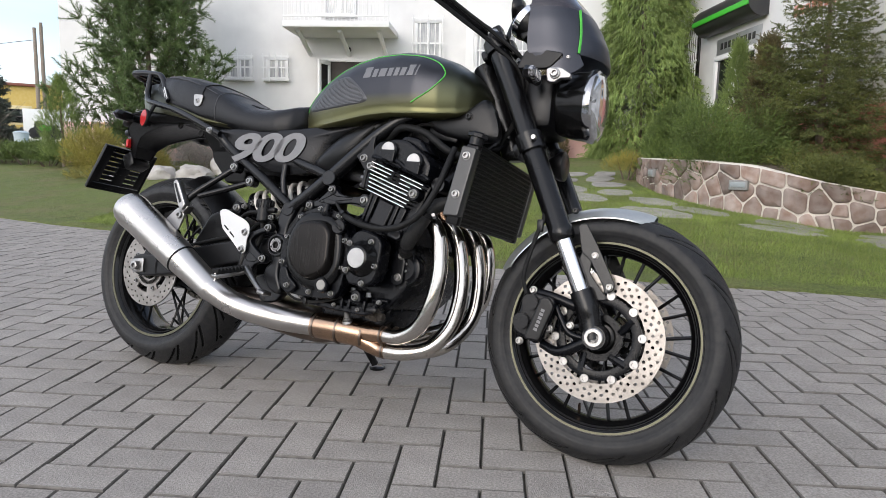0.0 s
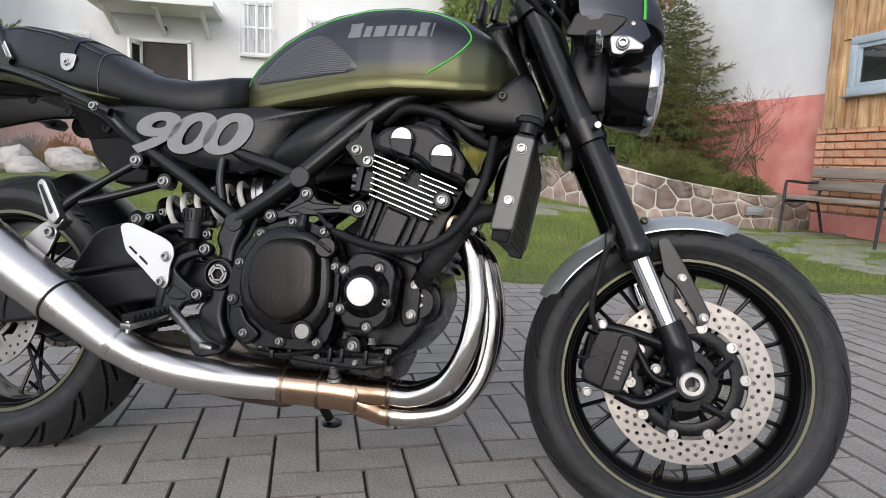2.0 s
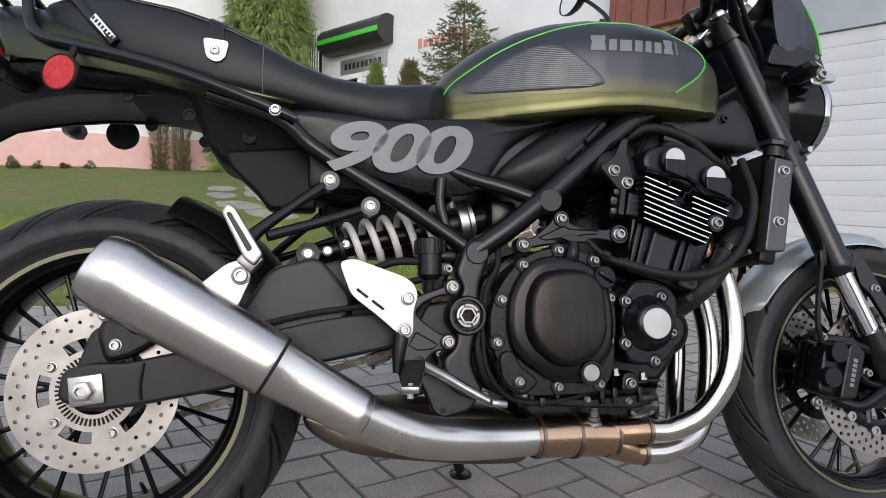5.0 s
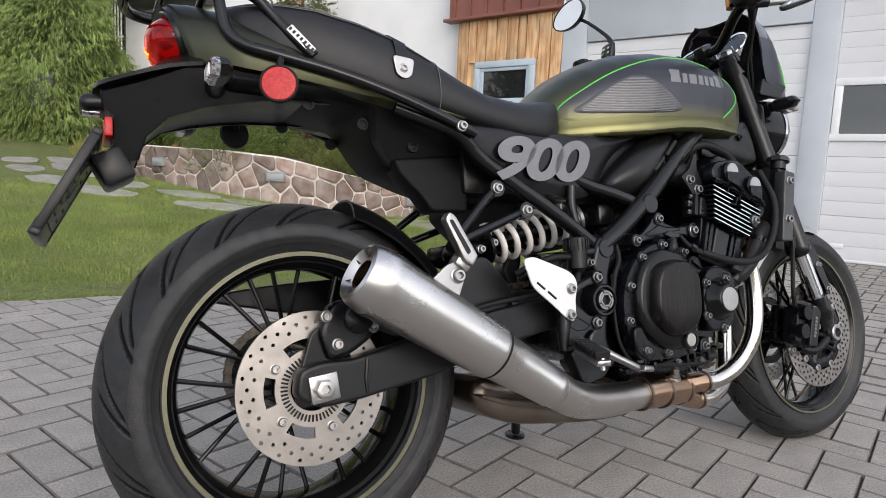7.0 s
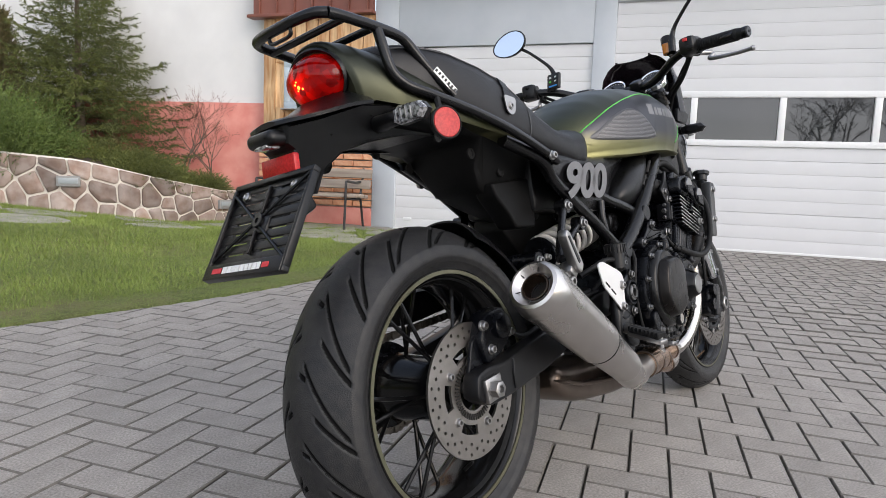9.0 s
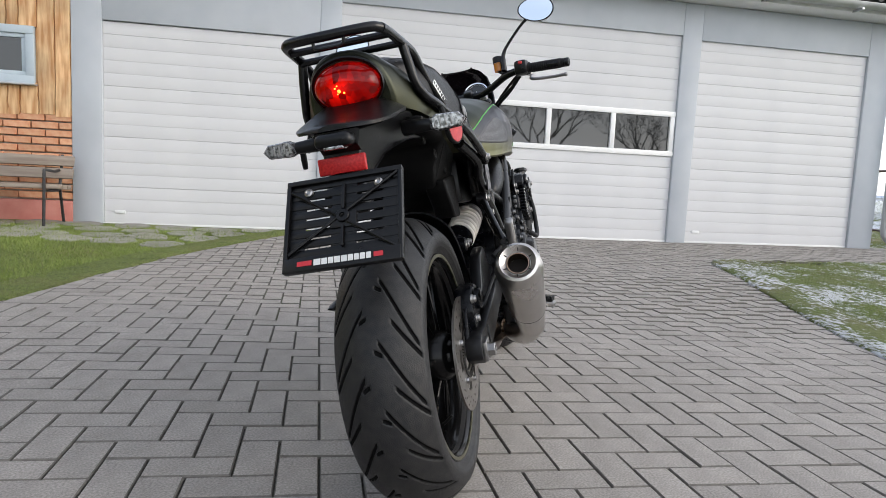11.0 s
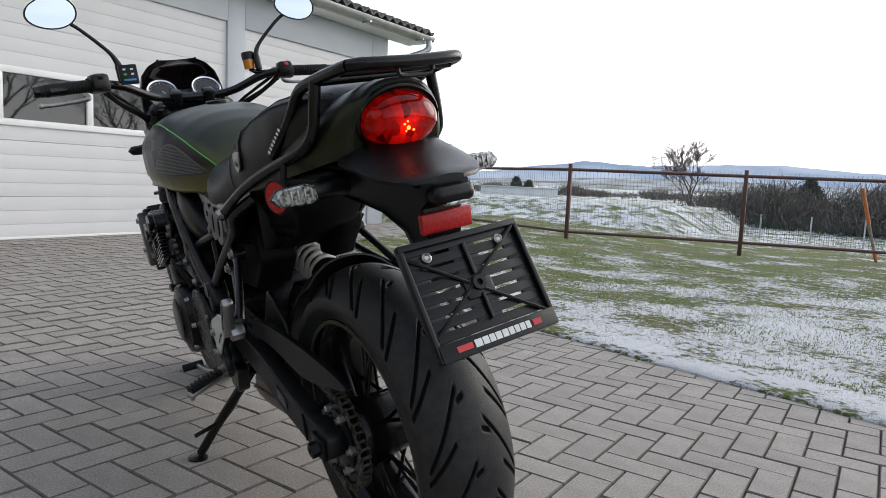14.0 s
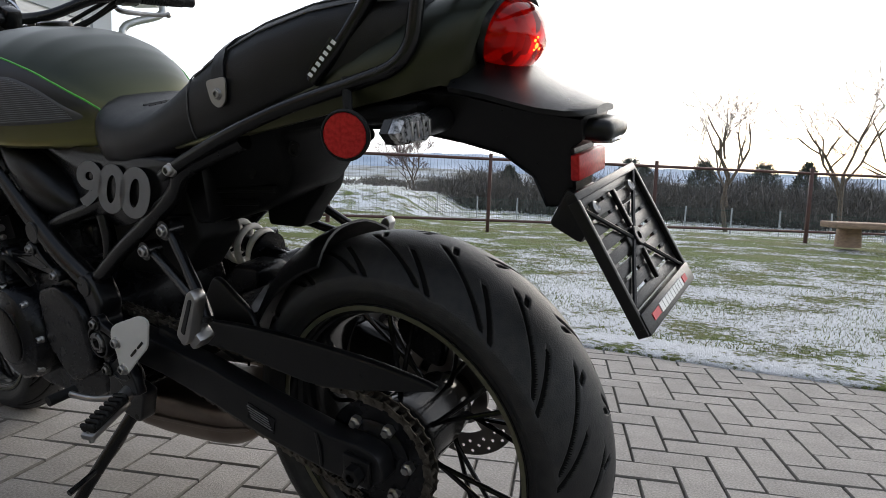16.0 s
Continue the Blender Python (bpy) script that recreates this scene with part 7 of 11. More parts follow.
# winged skirt under the tail lamp
bm = bmesh.new()
rings = []
for x, zm, ze, w in ((-0.155, 0.880, 0.842, 0.100), (-0.178, 0.876, 0.838, 0.102), (-0.205, 0.862, 0.832, 0.101), (-0.232, 0.842, 0.824, 0.098), (-0.262, 0.827, 0.815, 0.090), (-0.288, 0.818, 0.809, 0.074), (-0.303, 0.814, 0.807, 0.054), (-0.310, 0.811, 0.807, 0.028)):
    top = [(x, w * u, ze + (zm - ze) * max(0.0, 1 - abs(u) ** 2.2)) for u in np.linspace(-1, 1, 17)]
    rings.append(top + [(a, b * 0.985, min(c - 0.006, ze - 0.006)) for a, b, c in top[::-1]])
add_rings(bm, rings)
part("tail_skirt", bm, M_PLASTIC, MG, "satin black tail skirt", 60)
part("plate_lamp", box((-0.300, 0, 0.783), (0.058, 0.070, 0.026), rot=(0, -4, 0), bevel=0.011, seg=3), M_PLASTIC, MG)
part("plate_lamp_lens", box((-0.312, 0, 0.769), (0.026, 0.036, 0.006), bevel=0.002), M_CLEAR, MG)
rf = part("red_reflector", box((-0.289, 0.0, 0.7405), (0.012, 0.090, 0.031), bevel=0.003), M_REDREF, MG, "oblong red reflector")
UT = [(-0.13, 0.828), (-0.12, 0.802), (0.06, 0.797), (0.122, 0.790), (0.140, 0.732), (0.168, 0.694), (0.244, 0.662), (0.336, 0.632), (0.42, 0.624), (0.42, 0.70), (0.30, 0.785), (0.10, 0.825)]
bm = plate(rounded(UT, 0.015, 3), -0.085, 0.085, 0.010)
for v in bm.verts:
    v.co.y *= float(np.interp(v.co.z, [0.63, 0.74, 0.81], [0.58, 0.90, 1.45]))
ut = part("undertray", bm, M_TRAY, BIKE, "black undertail tray")
part("tray_pocket", plate(rounded([(0.178, 0.705), (0.190, 0.676), (0.234, 0.634), (0.254, 0.606), (0.335, 0.606), (0.335, 0.72)], 0.010, 3), -0.088, -0.035, 0.006, seg=3), M_TRAY, ut)
for z, y, x0, x1 in ((0.700, 0.072, 0.185, 0.40), (0.675, 0.064, 0.24, 0.40)):
    part("tray_step", tube([(x0, y, z), ((x0 + x1) / 2, y, z - 0.004), (x1, y, z - 0.012)], 0.006, 8), M_TRAY, ut)
part("battery_box", box((0.42, 0, 0.70), (0.20, 0.20, 0.12), bevel=0.012), M_PLASTIC, BIKE)
for p in ((0.02, 0.793), (0.12, 0.765), (0.22, 0.73)):
    two(lambda s: part("tray_plug", lathe((p[0], s * 0.085, p[1]), (0, s, 0), [(0, 0.012), (0.003, 0.011), (0.003, 0.007), (0.001, 0.006), (0.001, 0)], 16), M_GRIP, BIKE))

# number plate holder, in its own axes: x across, z up, y out of the back
NP = part("plate_holder", box((0, 0, 0), (0.050, 0.012, 0.030), bevel=0.003), M_PLASTIC, BIKE, "black number plate holder without a plate")
_c = Vector((-0.344, -0.006, 0.642))
_up = (Vector((-0.3025, 0, 0.7185)) - Vector((-0.3855, 0, 0.5655))).normalized()
_ax = Vector((0, 1, 0))
NP.matrix_local = Matrix.Translation(_c) @ Matrix((_ax, _up.cross(_ax), _up)).transposed().to_4x4()
_w, _h = 0.214, 0.176
bm = bmesh.new()
for z in (_h / 2 - 0.005, -_h / 2 + 0.005):
    add_box(bm, (0, 0.002, z), (_w, 0.014, 0.010), bevel=0.002)
for x in (_w / 2 - 0.004, -_w / 2 + 0.004):
    add_box(bm, (x, 0.002, 0), (0.008, 0.014, _h - 0.018), bevel=0.002)
part("rim_frame", bm, M_PLASTIC, NP)
rows, cols = 7, 4
zs_ = np.linspace(_h / 2 - 0.012, -_h / 2 + 0.034, rows + 1)
for r in range(rows + 1):
    part("slat", box((0, 0.0, zs_[r]), (_w - 0.016, 0.005, 0.0142), bevel=0.001), M_PLASTIC, NP)
for x, w in ((-0.088, 0.034), (0.0, 0.046), (0.088, 0.034)):
    part("web", box((x, -0.0006, 0.011), (w, 0.004, _h - 0.042), bevel=0.0008), M_PLASTIC, NP)
for s in (-1, 1):
    part("cross_rib", tube([(-0.098, 0.006, s * 0.072 + 0.006), (0.098, 0.006, -s * 0.060 + 0.006)], 0.0028, 6, smooth=False), M_PLASTIC, NP)
part("centre_rib", box((0, 0.006, 0.045), (0.006, 0.006, 0.05), bevel=0.001), M_PLASTIC, NP)
part("centre_rib", box((0, 0.006, -0.030), (0.005, 0.006, 0.04), bevel=0.001), M_PLASTIC, NP)
part("boss", lathe((0, 0.0, 0.006), (0, 1, 0), [(0, 0.012), (0.010, 0.012), (0.011, 0.011), (0.011, 0.005), (0.006, 0.0045), (0.006, 0)], 24), M_PLASTIC, NP)
band = part("name_band", box((0, 0.004, -_h / 2 + 0.012), (_w - 0.006, 0.014, 0.026), bevel=0.002), M_PLASTIC, NP, "lower band with red and white printed bars")
for a, b, m in ((-0.078, -0.052, M_REDTXT), (-0.048, -0.036, M_WHITETAG), (-0.034, -0.024, M_WHITETAG), (-0.022, -0.013, M_WHITETAG), (-0.011, -0.001, M_WHITETAG), (0.001, 0.011, M_WHITETAG), (0.013, 0.022, M_WHITETAG), (0.024, 0.032, M_WHITETAG), (0.034, 0.043, M_WHITETAG), (0.045, 0.053, M_WHITETAG), (0.058, 0.074, M_REDTXT)):
    part("printed_bar", box((-(a + b) / 2, 0.0115, -_h / 2 + 0.012), (b - a, 0.0012, 0.0085 if m is M_REDTXT else 0.011)), m, band)
for x in (-0.064, 0.066):
    part("screw", lathe((x, 0.003, 0.062), (0, 1, 0), [(0, 0.0085), (0.004, 0.008), (0.006, 0.005), (0.004, 0.003), (0.004, 0)], 16), M_ALU, NP, "zinc screw")
part("plate_arm", box((-0.283, 0, 0.680), (0.05, 0.075, 0.055), rot=(0, -28, 0), bevel=0.008), M_PLASTIC, MG)

# ---- luggage rack ----
RK = part("luggage_rack", tube([(-0.232, 0.094, 0.979), (-0.248, 0.080, 0.979), (-0.259, 0.045, 0.977), (-0.262, 0, 0.976), (-0.259, -0.045, 0.977), (-0.248, -0.080, 0.979), (-0.232, -0.094, 0.979)], 0.0095, 12), M_FRAME, BIKE, "black tubular luggage rack")


def rack_side(s):
    part("rail", tube(mir([(-0.232, 0.094, 0.979), (-0.205, 0.099, 0.977), (-0.15, 0.104, 0.972), (-0.095, 0.110, 0.964), (-0.070, 0.113, 0.954), (-0.048, 0.118, 0.930), (-0.025, 0.126, 0.902), (0.015, 0.142, 0.858)], s), 0.0095, 12), M_FRAME, RK)
    part("rail", tube(mir([(-0.132, 0.106, 0.966), (-0.128, 0.112, 0.930), (-0.120, 0.118, 0.892), (-0.098, 0.128, 0.868), (-0.05, 0.142, 0.853), (0.05, 0.158, 0.829), (0.15, 0.172, 0.797), (0.265, 0.182, 0.752), (0.30, 0.180, 0.738)], s), 0.0095, 12), M_FRAME, RK)
    bolt((0.268, s * 0.190, 0.748), RK, 0.008, s)
    rfl = part("side_reflector", lathe((-0.052, s * 0.165, 0.795), (-0.35, s, 0), [(0, 0.0), (0.0, 0.030), (0.007, 0.031), (0.010, 0.029), (0.010, 0.0275), (0.0085, 0.027), (0.0085, 0.0)], 32), M_GRIP, RK, "round red side reflector")
    part("reflector_lens", lathe(Vector((-0.052, s * 0.165, 0.795)) + Vector((-0.35, s, 0)).normalized() * 0.0087, (-0.35, s, 0), [(0, 0.0272), (0.0015, 0.026), (0.002, 0.0)], 32), M_REDREF, rfl, "red reflector lens")
    part("reflector_stem", tube([(-0.052, s * 0.160, 0.80), (-0.045, s * 0.150, 0.835), (-0.04, s * 0.143, 0.86)], 0.006, 8), M_GRIP, rfl)


two(rack_side)
for x, w, z in ((-0.205, 0.098, 0.972), (-0.145, 0.104, 0.966)):
    part("crossbar", tube([(x, w, z), (x, -w, z)], 0.007, 10, smooth=False), M_FRAME, RK)
part("hook", tube([(-0.260, 0.03, 0.972), (-0.258, 0.026, 0.958), (-0.258, 0, 0.956), (-0.258, -0.026, 0.958), (-0.260, -0.03, 0.972)], 0.0035, 8), M_FRAME, RK)
for s in (-1, 1):
    tg = part("label", box((-0.006, s * 0.1425, 0.884), (0.056, 0.002, 0.013), rot=(0, 48, s * 20), bevel=0.0006), M_WHITETAG if s < 0 else M_FRAME, RK, "small maker's label on the rack")
    for k in range(7):
        t = -0.024 + 0.008 * k
        part("printed_bar", box((-0.006 + t * 0.67, s * (0.1438 + t * 0.25), 0.884 - t * 0.74), (0.0045, 0.0008, 0.006), rot=(0, 48, s * 20)), M_PLASTIC if s < 0 else M_WHITETAG, tg)

# ---- frame ----


def frame_side(s):
    f = part("frame_tube", tube(mir([(1.10, 0.045, 0.880), (1.04, 0.085, 0.840), (0.98, 0.125, 0.812), (0.92, 0.152, 0.785), (0.865, 0.163, 0.745), (0.80, 0.168, 0.688), (0.735, 0.170, 0.630), (0.66, 0.170, 0.570), (0.60, 0.166, 0.528)], s), 0.0195, 16), M_FRAME, BIKE, "satin black trellis frame tube")
    part("frame_cap", lathe((0.729, s * 0.168, 0.616), (0, s, 0), [(-0.01, 0.021), (0.020, 0.021), (0.022, 0.019), (0.022, 0)], 28), M_POWDER, f, "flat round frame end cap")
    part("brace_tube", tube(mir([(0.725, 0.158, 0.618), (0.66, 0.148, 0.642), (0.60, 0.138, 0.660), (0.52, 0.13, 0.69)], s), 0.014, 12), M_FRAME, f)
    part("seat_rail", tube(mir([(0.592, 0.160, 0.530), (0.486, 0.156, 0.602), (0.397, 0.152, 0.656), (0.322, 0.152, 0.704), (0.27, 0.160, 0.745), (0.16, 0.14, 0.785)], s), 0.0145, 12), M_FRAME, f)
    part("strut", tube(mir([(0.545, 0.15, 0.655), (0.543, 0.15, 0.61), (0.555, 0.152, 0.56)], s), 0.010, 10), M_FRAME, f)
    part("head_tube", tube(mir([(1.17, 0.03, 0.76), (1.10, 0.09, 0.70), (1.085, 0.14, 0.64), (1.070, 0.170, 0.600)], s), 0.0165, 16), M_FRAME, f)
    part("head_cap", lathe((1.071, s * 0.165, 0.606), (0, s, 0), [(-0.03, 0.0185), (0.036, 0.0185), (0.0375, 0.0175), (0.0375, 0)], 32), M_POWDER, f, "flat round frame end cap")
    pv = plate(curve_loop([(0.582, 0.541), (0.600, 0.547), (0.617, 0.538), (0.621, 0.518), (0.612, 0.490), (0.605, 0.468), (0.604, 0.445), (0.606, 0.420), (0.599, 0.392), (0.592, 0.366), (0.591, 0.340), (0.599, 0.318), (0.607, 0.300), (0.598, 0.284), (0.575, 0.288), (0.552, 0.304), (0.539, 0.332), (0.542, 0.354), (0.557, 0.371), (0.560, 0.390), (0.549, 0.406), (0.546, 0.425), (0.554, 0.441), (0.567, 0.453), (0.571, 0.466), (0.563, 0.486), (0.565, 0.504)], 3), s * 0.135, s * 0.182, 0.009, seg=4)
    pp = part("pivot_plate", pv, M_POWDER, f, "cast black swingarm pivot plate")
    part("pivot_boss", lathe((0.580, s * 0.178, 0.420), (0, s, 0), [(0, 0.0), (0, 0.0335), (0.010, 0.0325), (0.013, 0.0300), (0.013, 0.0265), (0.004, 0.0250), (0.004, 0.0)], 36), M_POWDER, pp)
    part("pivot_nut", lathe((0.580, s * 0.182, 0.420), (0, s, 0), [(0, 0.0200), (0.010, 0.0200), (0.0115, 0.0190), (0.0115, 0.0150), (0.0, 0.0150)], 36, True), M_CASTALU, pp, "bright slotted pivot nut")
    part("pivot_shaft", lathe((0.580, s * 0.182, 0.420), (0, s, 0), [(0, 0.0158), (0.0110, 0.0158), (0.0120, 0.0148), (0.0120, 0.0112), (0.0, 0.0108)], 6, True), M_CASTALU, pp, "hollow hexagon pivot shaft")
    part("shaft_bore", lathe((0.580, s * 0.1836, 0.420), (0, s, 0), [(0, 0.0112), (0.0006, 0.0)], 6), M_HOLE, pp)
    for k in range(4):
        a = radians(20 + 90 * k)
        part("nut_slot", box((0.580 + 0.0178 * math.cos(a), s * 0.1932, 0.420 + 0.0178 * math.sin(a)), (0.0055, 0.0022, 0.0030), rot=(0, -20 - 90 * k, 0)), M_HOLE, pp)
    part("plate_boss", lathe((0.599, s * 0.180, 0.524), (0, s, 0), [(0, 0.0195), (0.0035, 0.0192), (0.0050, 0.0178), (0.0050, 0)], 32), M_POWDER, pp)
    gp = part("lower_gusset", plate(rounded([(0.500, 0.322), (0.517, 0.285), (0.526, 0.262), (0.541, 0.253), (0.586, 0.264), (0.604, 0.286), (0.596, 0.318), (0.533, 0.334)], 0.010, 4), s * 0.140, s * 0.170, 0.004, seg=3), M_POWDER, f, "black lower gusset of the pivot casting")
    part("gusset_hole", lathe((0.541, s * 0.1695, 0.266), (0, s, 0), [(0, 0.0055), (0.0010, 0.0055), (0.0010, 0)], 18), M_HOLE, gp)
    b = part("engine_bracket", plate(rounded([(0.735, 0.591), (0.746, 0.597), (0.758, 0.591), (0.765, 0.576), (0.798, 0.567), (0.837, 0.568), (0.853, 0.576), (0.869, 0.560), (0.854, 0.543), (0.837, 0.547), (0.815, 0.550), (0.712, 0.537), (0.692, 0.533), (0.678, 0.526), (0.665, 0.538), (0.676, 0.551), (0.695, 0.549), (0.729, 0.577)], 0.010, 4), s * 0.172, s * 0.187, 0.003, seg=3), M_POWDER, f, "cast black engine mounting bracket")
    rim_ = [(0.706, 0.5505), (0.750, 0.571), (0.763, 0.5665), (0.815, 0.5645), (0.812, 0.5595), (0.789, 0.5575), (0.718, 0.5470)]
    part("bracket_recess", tube([(x, s * 0.1868, z) for x, z in rim_ + rim_[:1]], 0.0014, 6, smooth=False), M_GLOSSBLK, b)
    for x, z, r in ((0.678, 0.538, 0.0085), (0.747, 0.584, 0.0085), (0.853, 0.559, 0.0105)):
        part("bracket_boss", lathe((x, s * 0.165, z), (0, s, 0), [(0, r * 1.62), (0.024, r * 1.62), (0.026, r * 1.5), (0.026, r * 1.25), (0.023, r * 1.2), (0.023, 0)], 28), M_POWDER, b)
        bolt((x, s * 0.190, z), b, r * 0.86, s, material=M_CASTALU)
    hb_ = part("head_bracket", plate(rounded([(0.818, 0.676), (0.850, 0.638), (0.868, 0.635), (0.879, 0.646), (0.880, 0.664), (0.868, 0.700), (0.872, 0.728), (0.862, 0.728), (0.845, 0.695)], 0.006, 3), s * 0.192, s * 0.199, 0.0015), M_SWING, f, "dark grey steel head bracket")
    for x, z in ((0.843, 0.670), (0.867, 0.649)):
        bolt((x, s * 0.199, z), hb_, 0.0088, s, material=M_CASTALU)


two(frame_side)

# ---- side covers and airbox wings ----


def side_covers(s):
    def sheet(outline, y0, bulge, th=0.010, rings=7, slant=0.0):
        cx, cz = sum(p[0] for p in outline) / len(outline), sum(p[1] for p in outline) / len(outline)
        bm = bmesh.new()
        rr_ = [[(x, s * (y0 - th), z) for x, z in outline]]
        for k in range(rings + 1):
            f = max(1 - k / rings, 0.004)
            y = y0 + bulge * (1 - f ** 2.2)
            rr_.append([(cx + (x - cx) * f, s * (y if k else y0 - 0.003), cz + (z - cz) * f) for x, z in outline])
        add_rings(bm, rr_, cap0=False)
        for v in bm.verts:
            v.co.y -= s * slant * (v.co.x - 0.483)
        return bm
    c = part("side_cover", sheet(curve_loop([(0.280, 0.757), (0.42, 0.764), (0.563, 0.766), (0.69, 0.780), (0.785, 0.792), (0.800, 0.783), (0.73, 0.755), (0.672, 0.715), (0.630, 0.658), (0.590, 0.634), (0.50, 0.636), (0.43, 0.656), (0.355, 0.692), (0.305, 0.728)], 3), 0.146, 0.010, 0.03, 7, 0.09), M_COVERPAINT, BIKE, "satin black side cover with a large number", 60)
    for k, ch in enumerate("900"):
        fc = bpy.data.curves.new("number", "FONT")
        fc.body, fc.size, fc.extrude, fc.shear, fc.offset = ch, 0.130, 0.0006, 0.30, 0.0045
        fo = new("number", fc)
        me = bpy.data.meshes.new_from_object(fo.evaluated_get(bpy.context.evaluated_depsgraph_get()))
        bpy.data.objects.remove(fo)
        xs_, ys_ = [v.co.x for v in me.vertices], [v.co.y for v in me.vertices]
        kx, kz = 0.104 / (max(xs_) - min(xs_)), 0.087 / (max(ys_) - min(ys_))
        bm = bmesh.new()
        bm.from_mesh(me)
        bpy.data.meshes.remove(me)
        for v in bm.verts:
            v.co = ((v.co.x - min(xs_)) * kx + 0.076 * k, (v.co.y - min(ys_)) * kz, v.co.z)
        bmesh.ops.remove_doubles(bm, verts=bm.verts[:], dist=1e-5)
        o = part("number", bm, M_LETTER, c, "silver painted digit of the model number", 0)
        if s < 0:
            o.matrix_local = pose(0.350, -0.1705, 0.657, 90, 0, 0) @ pose(0, 0, 0, 0, 5.14, 1.5)
        else:
            o.matrix_local = pose(0.612, 0.1475, 0.664, 90, 0, 180) @ pose(0, 0, 0, 0, -5.14, -1.5)
    w = part("airbox_wing", sheet(curve_loop([(0.862, 0.783), (0.80, 0.776), (0.722, 0.736), (0.645, 0.664), (0.700, 0.634), (0.765, 0.656), (0.822, 0.712)], 4), 0.150, 0.024, 0.03), M_PLASTIC, BIKE, "black wing-shaped airbox cover", 60)
    for a, b in (((0.842, 0.762), (0.806, 0.728)), ((0.800, 0.722), (0.766, 0.692))):
        m_ = [(a[0], s * 0.168, a[1]), (b[0], s * 0.171, b[1])]
        part("vent_slot", tube(m_, 0.0045, 8, smooth=False), M_HOLE, w)
    part("tank_shroud", sheet(curve_loop([(0.98, 0.800), (1.06, 0.800), (1.10, 0.82), (1.15, 0.84), (1.185, 0.76), (1.16, 0.735), (1.06, 0.742), (1.00, 0.765)], 3), 0.130, 0.008, 0.03), M_PLASTIC, BIKE, "black plastic shroud under the tank", 60)
    bolt((1.105, s * 0.138, 0.795), BIKE, 0.008, s, material=M_FRAME)


two(side_covers)
part("airbox", box((0.74, 0, 0.715), (0.50, 0.24, 0.12), bevel=0.02), M_PLASTIC, BIKE)

# ---- engine ----
CRANK = [(0.615, 0.30), (0.600, 0.36), (0.615, 0.48), (0.68, 0.535), (0.80, 0.525), (0.862, 0.505), (0.985, 0.462), (1.0, 0.40), (0.975, 0.33), (0.93, 0.280), (0.86, 0.262), (0.70, 0.262)]
EN = part("engine", plate(rounded(CRANK, 0.02, 3), -0.138, 0.172, 0.010), M_ENGINE, BIKE, "black four-cylinder engine with polished fin edges")
part("sump", plate(rounded([(0.68, 0.27), (0.93, 0.285), (0.90, 0.215), (0.72, 0.215)], 0.02, 3), -0.105, 0.105, 0.012), M_ENGINE, EN)
part("cylinder_block", plate(rounded([(0.858, 0.495), (0.878, 0.60), (0.888, 0.665), (1.052, 0.602), (1.02, 0.53), (0.985, 0.455)], 0.006, 2), -0.196, 0.196, 0.006), M_ENGINE, EN)
FIN_SPANS = (((0.880, 0.998),), ((0.881, 1.004),), ((0.882, 1.010),), ((0.883, 1.003),), ((0.884, 1.004),), ((0.883, 0.942), (0.972, 1.009)), ((0.884, 0.949), (0.973, 1.041)), ((0.885, 0.955), (0.974, 1.045)))
for k, spans in enumerate(FIN_SPANS):
    for x0, x1 in spans:
        z0 = 0.584 + 0.01057 * k - (x0 - 0.880) * 0.362
        p, q = Vector((x0, 0, z0)), Vector((x1, 0, z0 - (x1 - x0) * 0.362))
        m, L = (p + q) / 2, (q - p).length
        bm = bmesh.new()
        vs = add_box(bm, (0, 0, 0), (L, 0.448, 0.0040), bevel=0.0010, seg=1)
        bmesh.ops.rotate(bm, cent=(0, 0, 0), matrix=Matrix.Rotation(radians(19.9), 3, "Y"), verts=vs)
        bmesh.ops.translate(bm, vec=m, verts=vs)
        fn = part("fin", bm, M_ENGINE, EN)
        for s in (-1, 1):
            bm = bmesh.new()
            vs = add_box(bm, (0, 0, 0), (L - 0.003, 0.0030, 0.0028), bevel=0.0008, seg=1)
            bmesh.ops.rotate(bm, cent=(0, 0, 0), matrix=Matrix.Rotation(radians(19.9), 3, "Y"), verts=vs)
            bmesh.ops.translate(bm, vec=m + Vector((0, s * 0.2248, 0.0)), verts=vs)
            part("fin_edge", bm, M_FINEDGE, fn, "polished fin edge")
VC = part("cylinder_head", plate(rounded([(0.886, 0.668), (0.884, 0.690), (0.900, 0.708), (0.955, 0.716), (0.985, 0.712), (1.040, 0.674), (1.058, 0.650), (1.052, 0.605), (0.97, 0.635)], 0.010, 3), -0.226, 0.226, 0.008), M_ENGINE, EN, "black cam cover")
part("cam_cover_top", plate(rounded([(0.905, 0.700), (0.955, 0.735), (1.0, 0.725), (1.035, 0.685)], 0.012, 3), -0.19, 0.19, 0.010), M_ENGINE, VC)
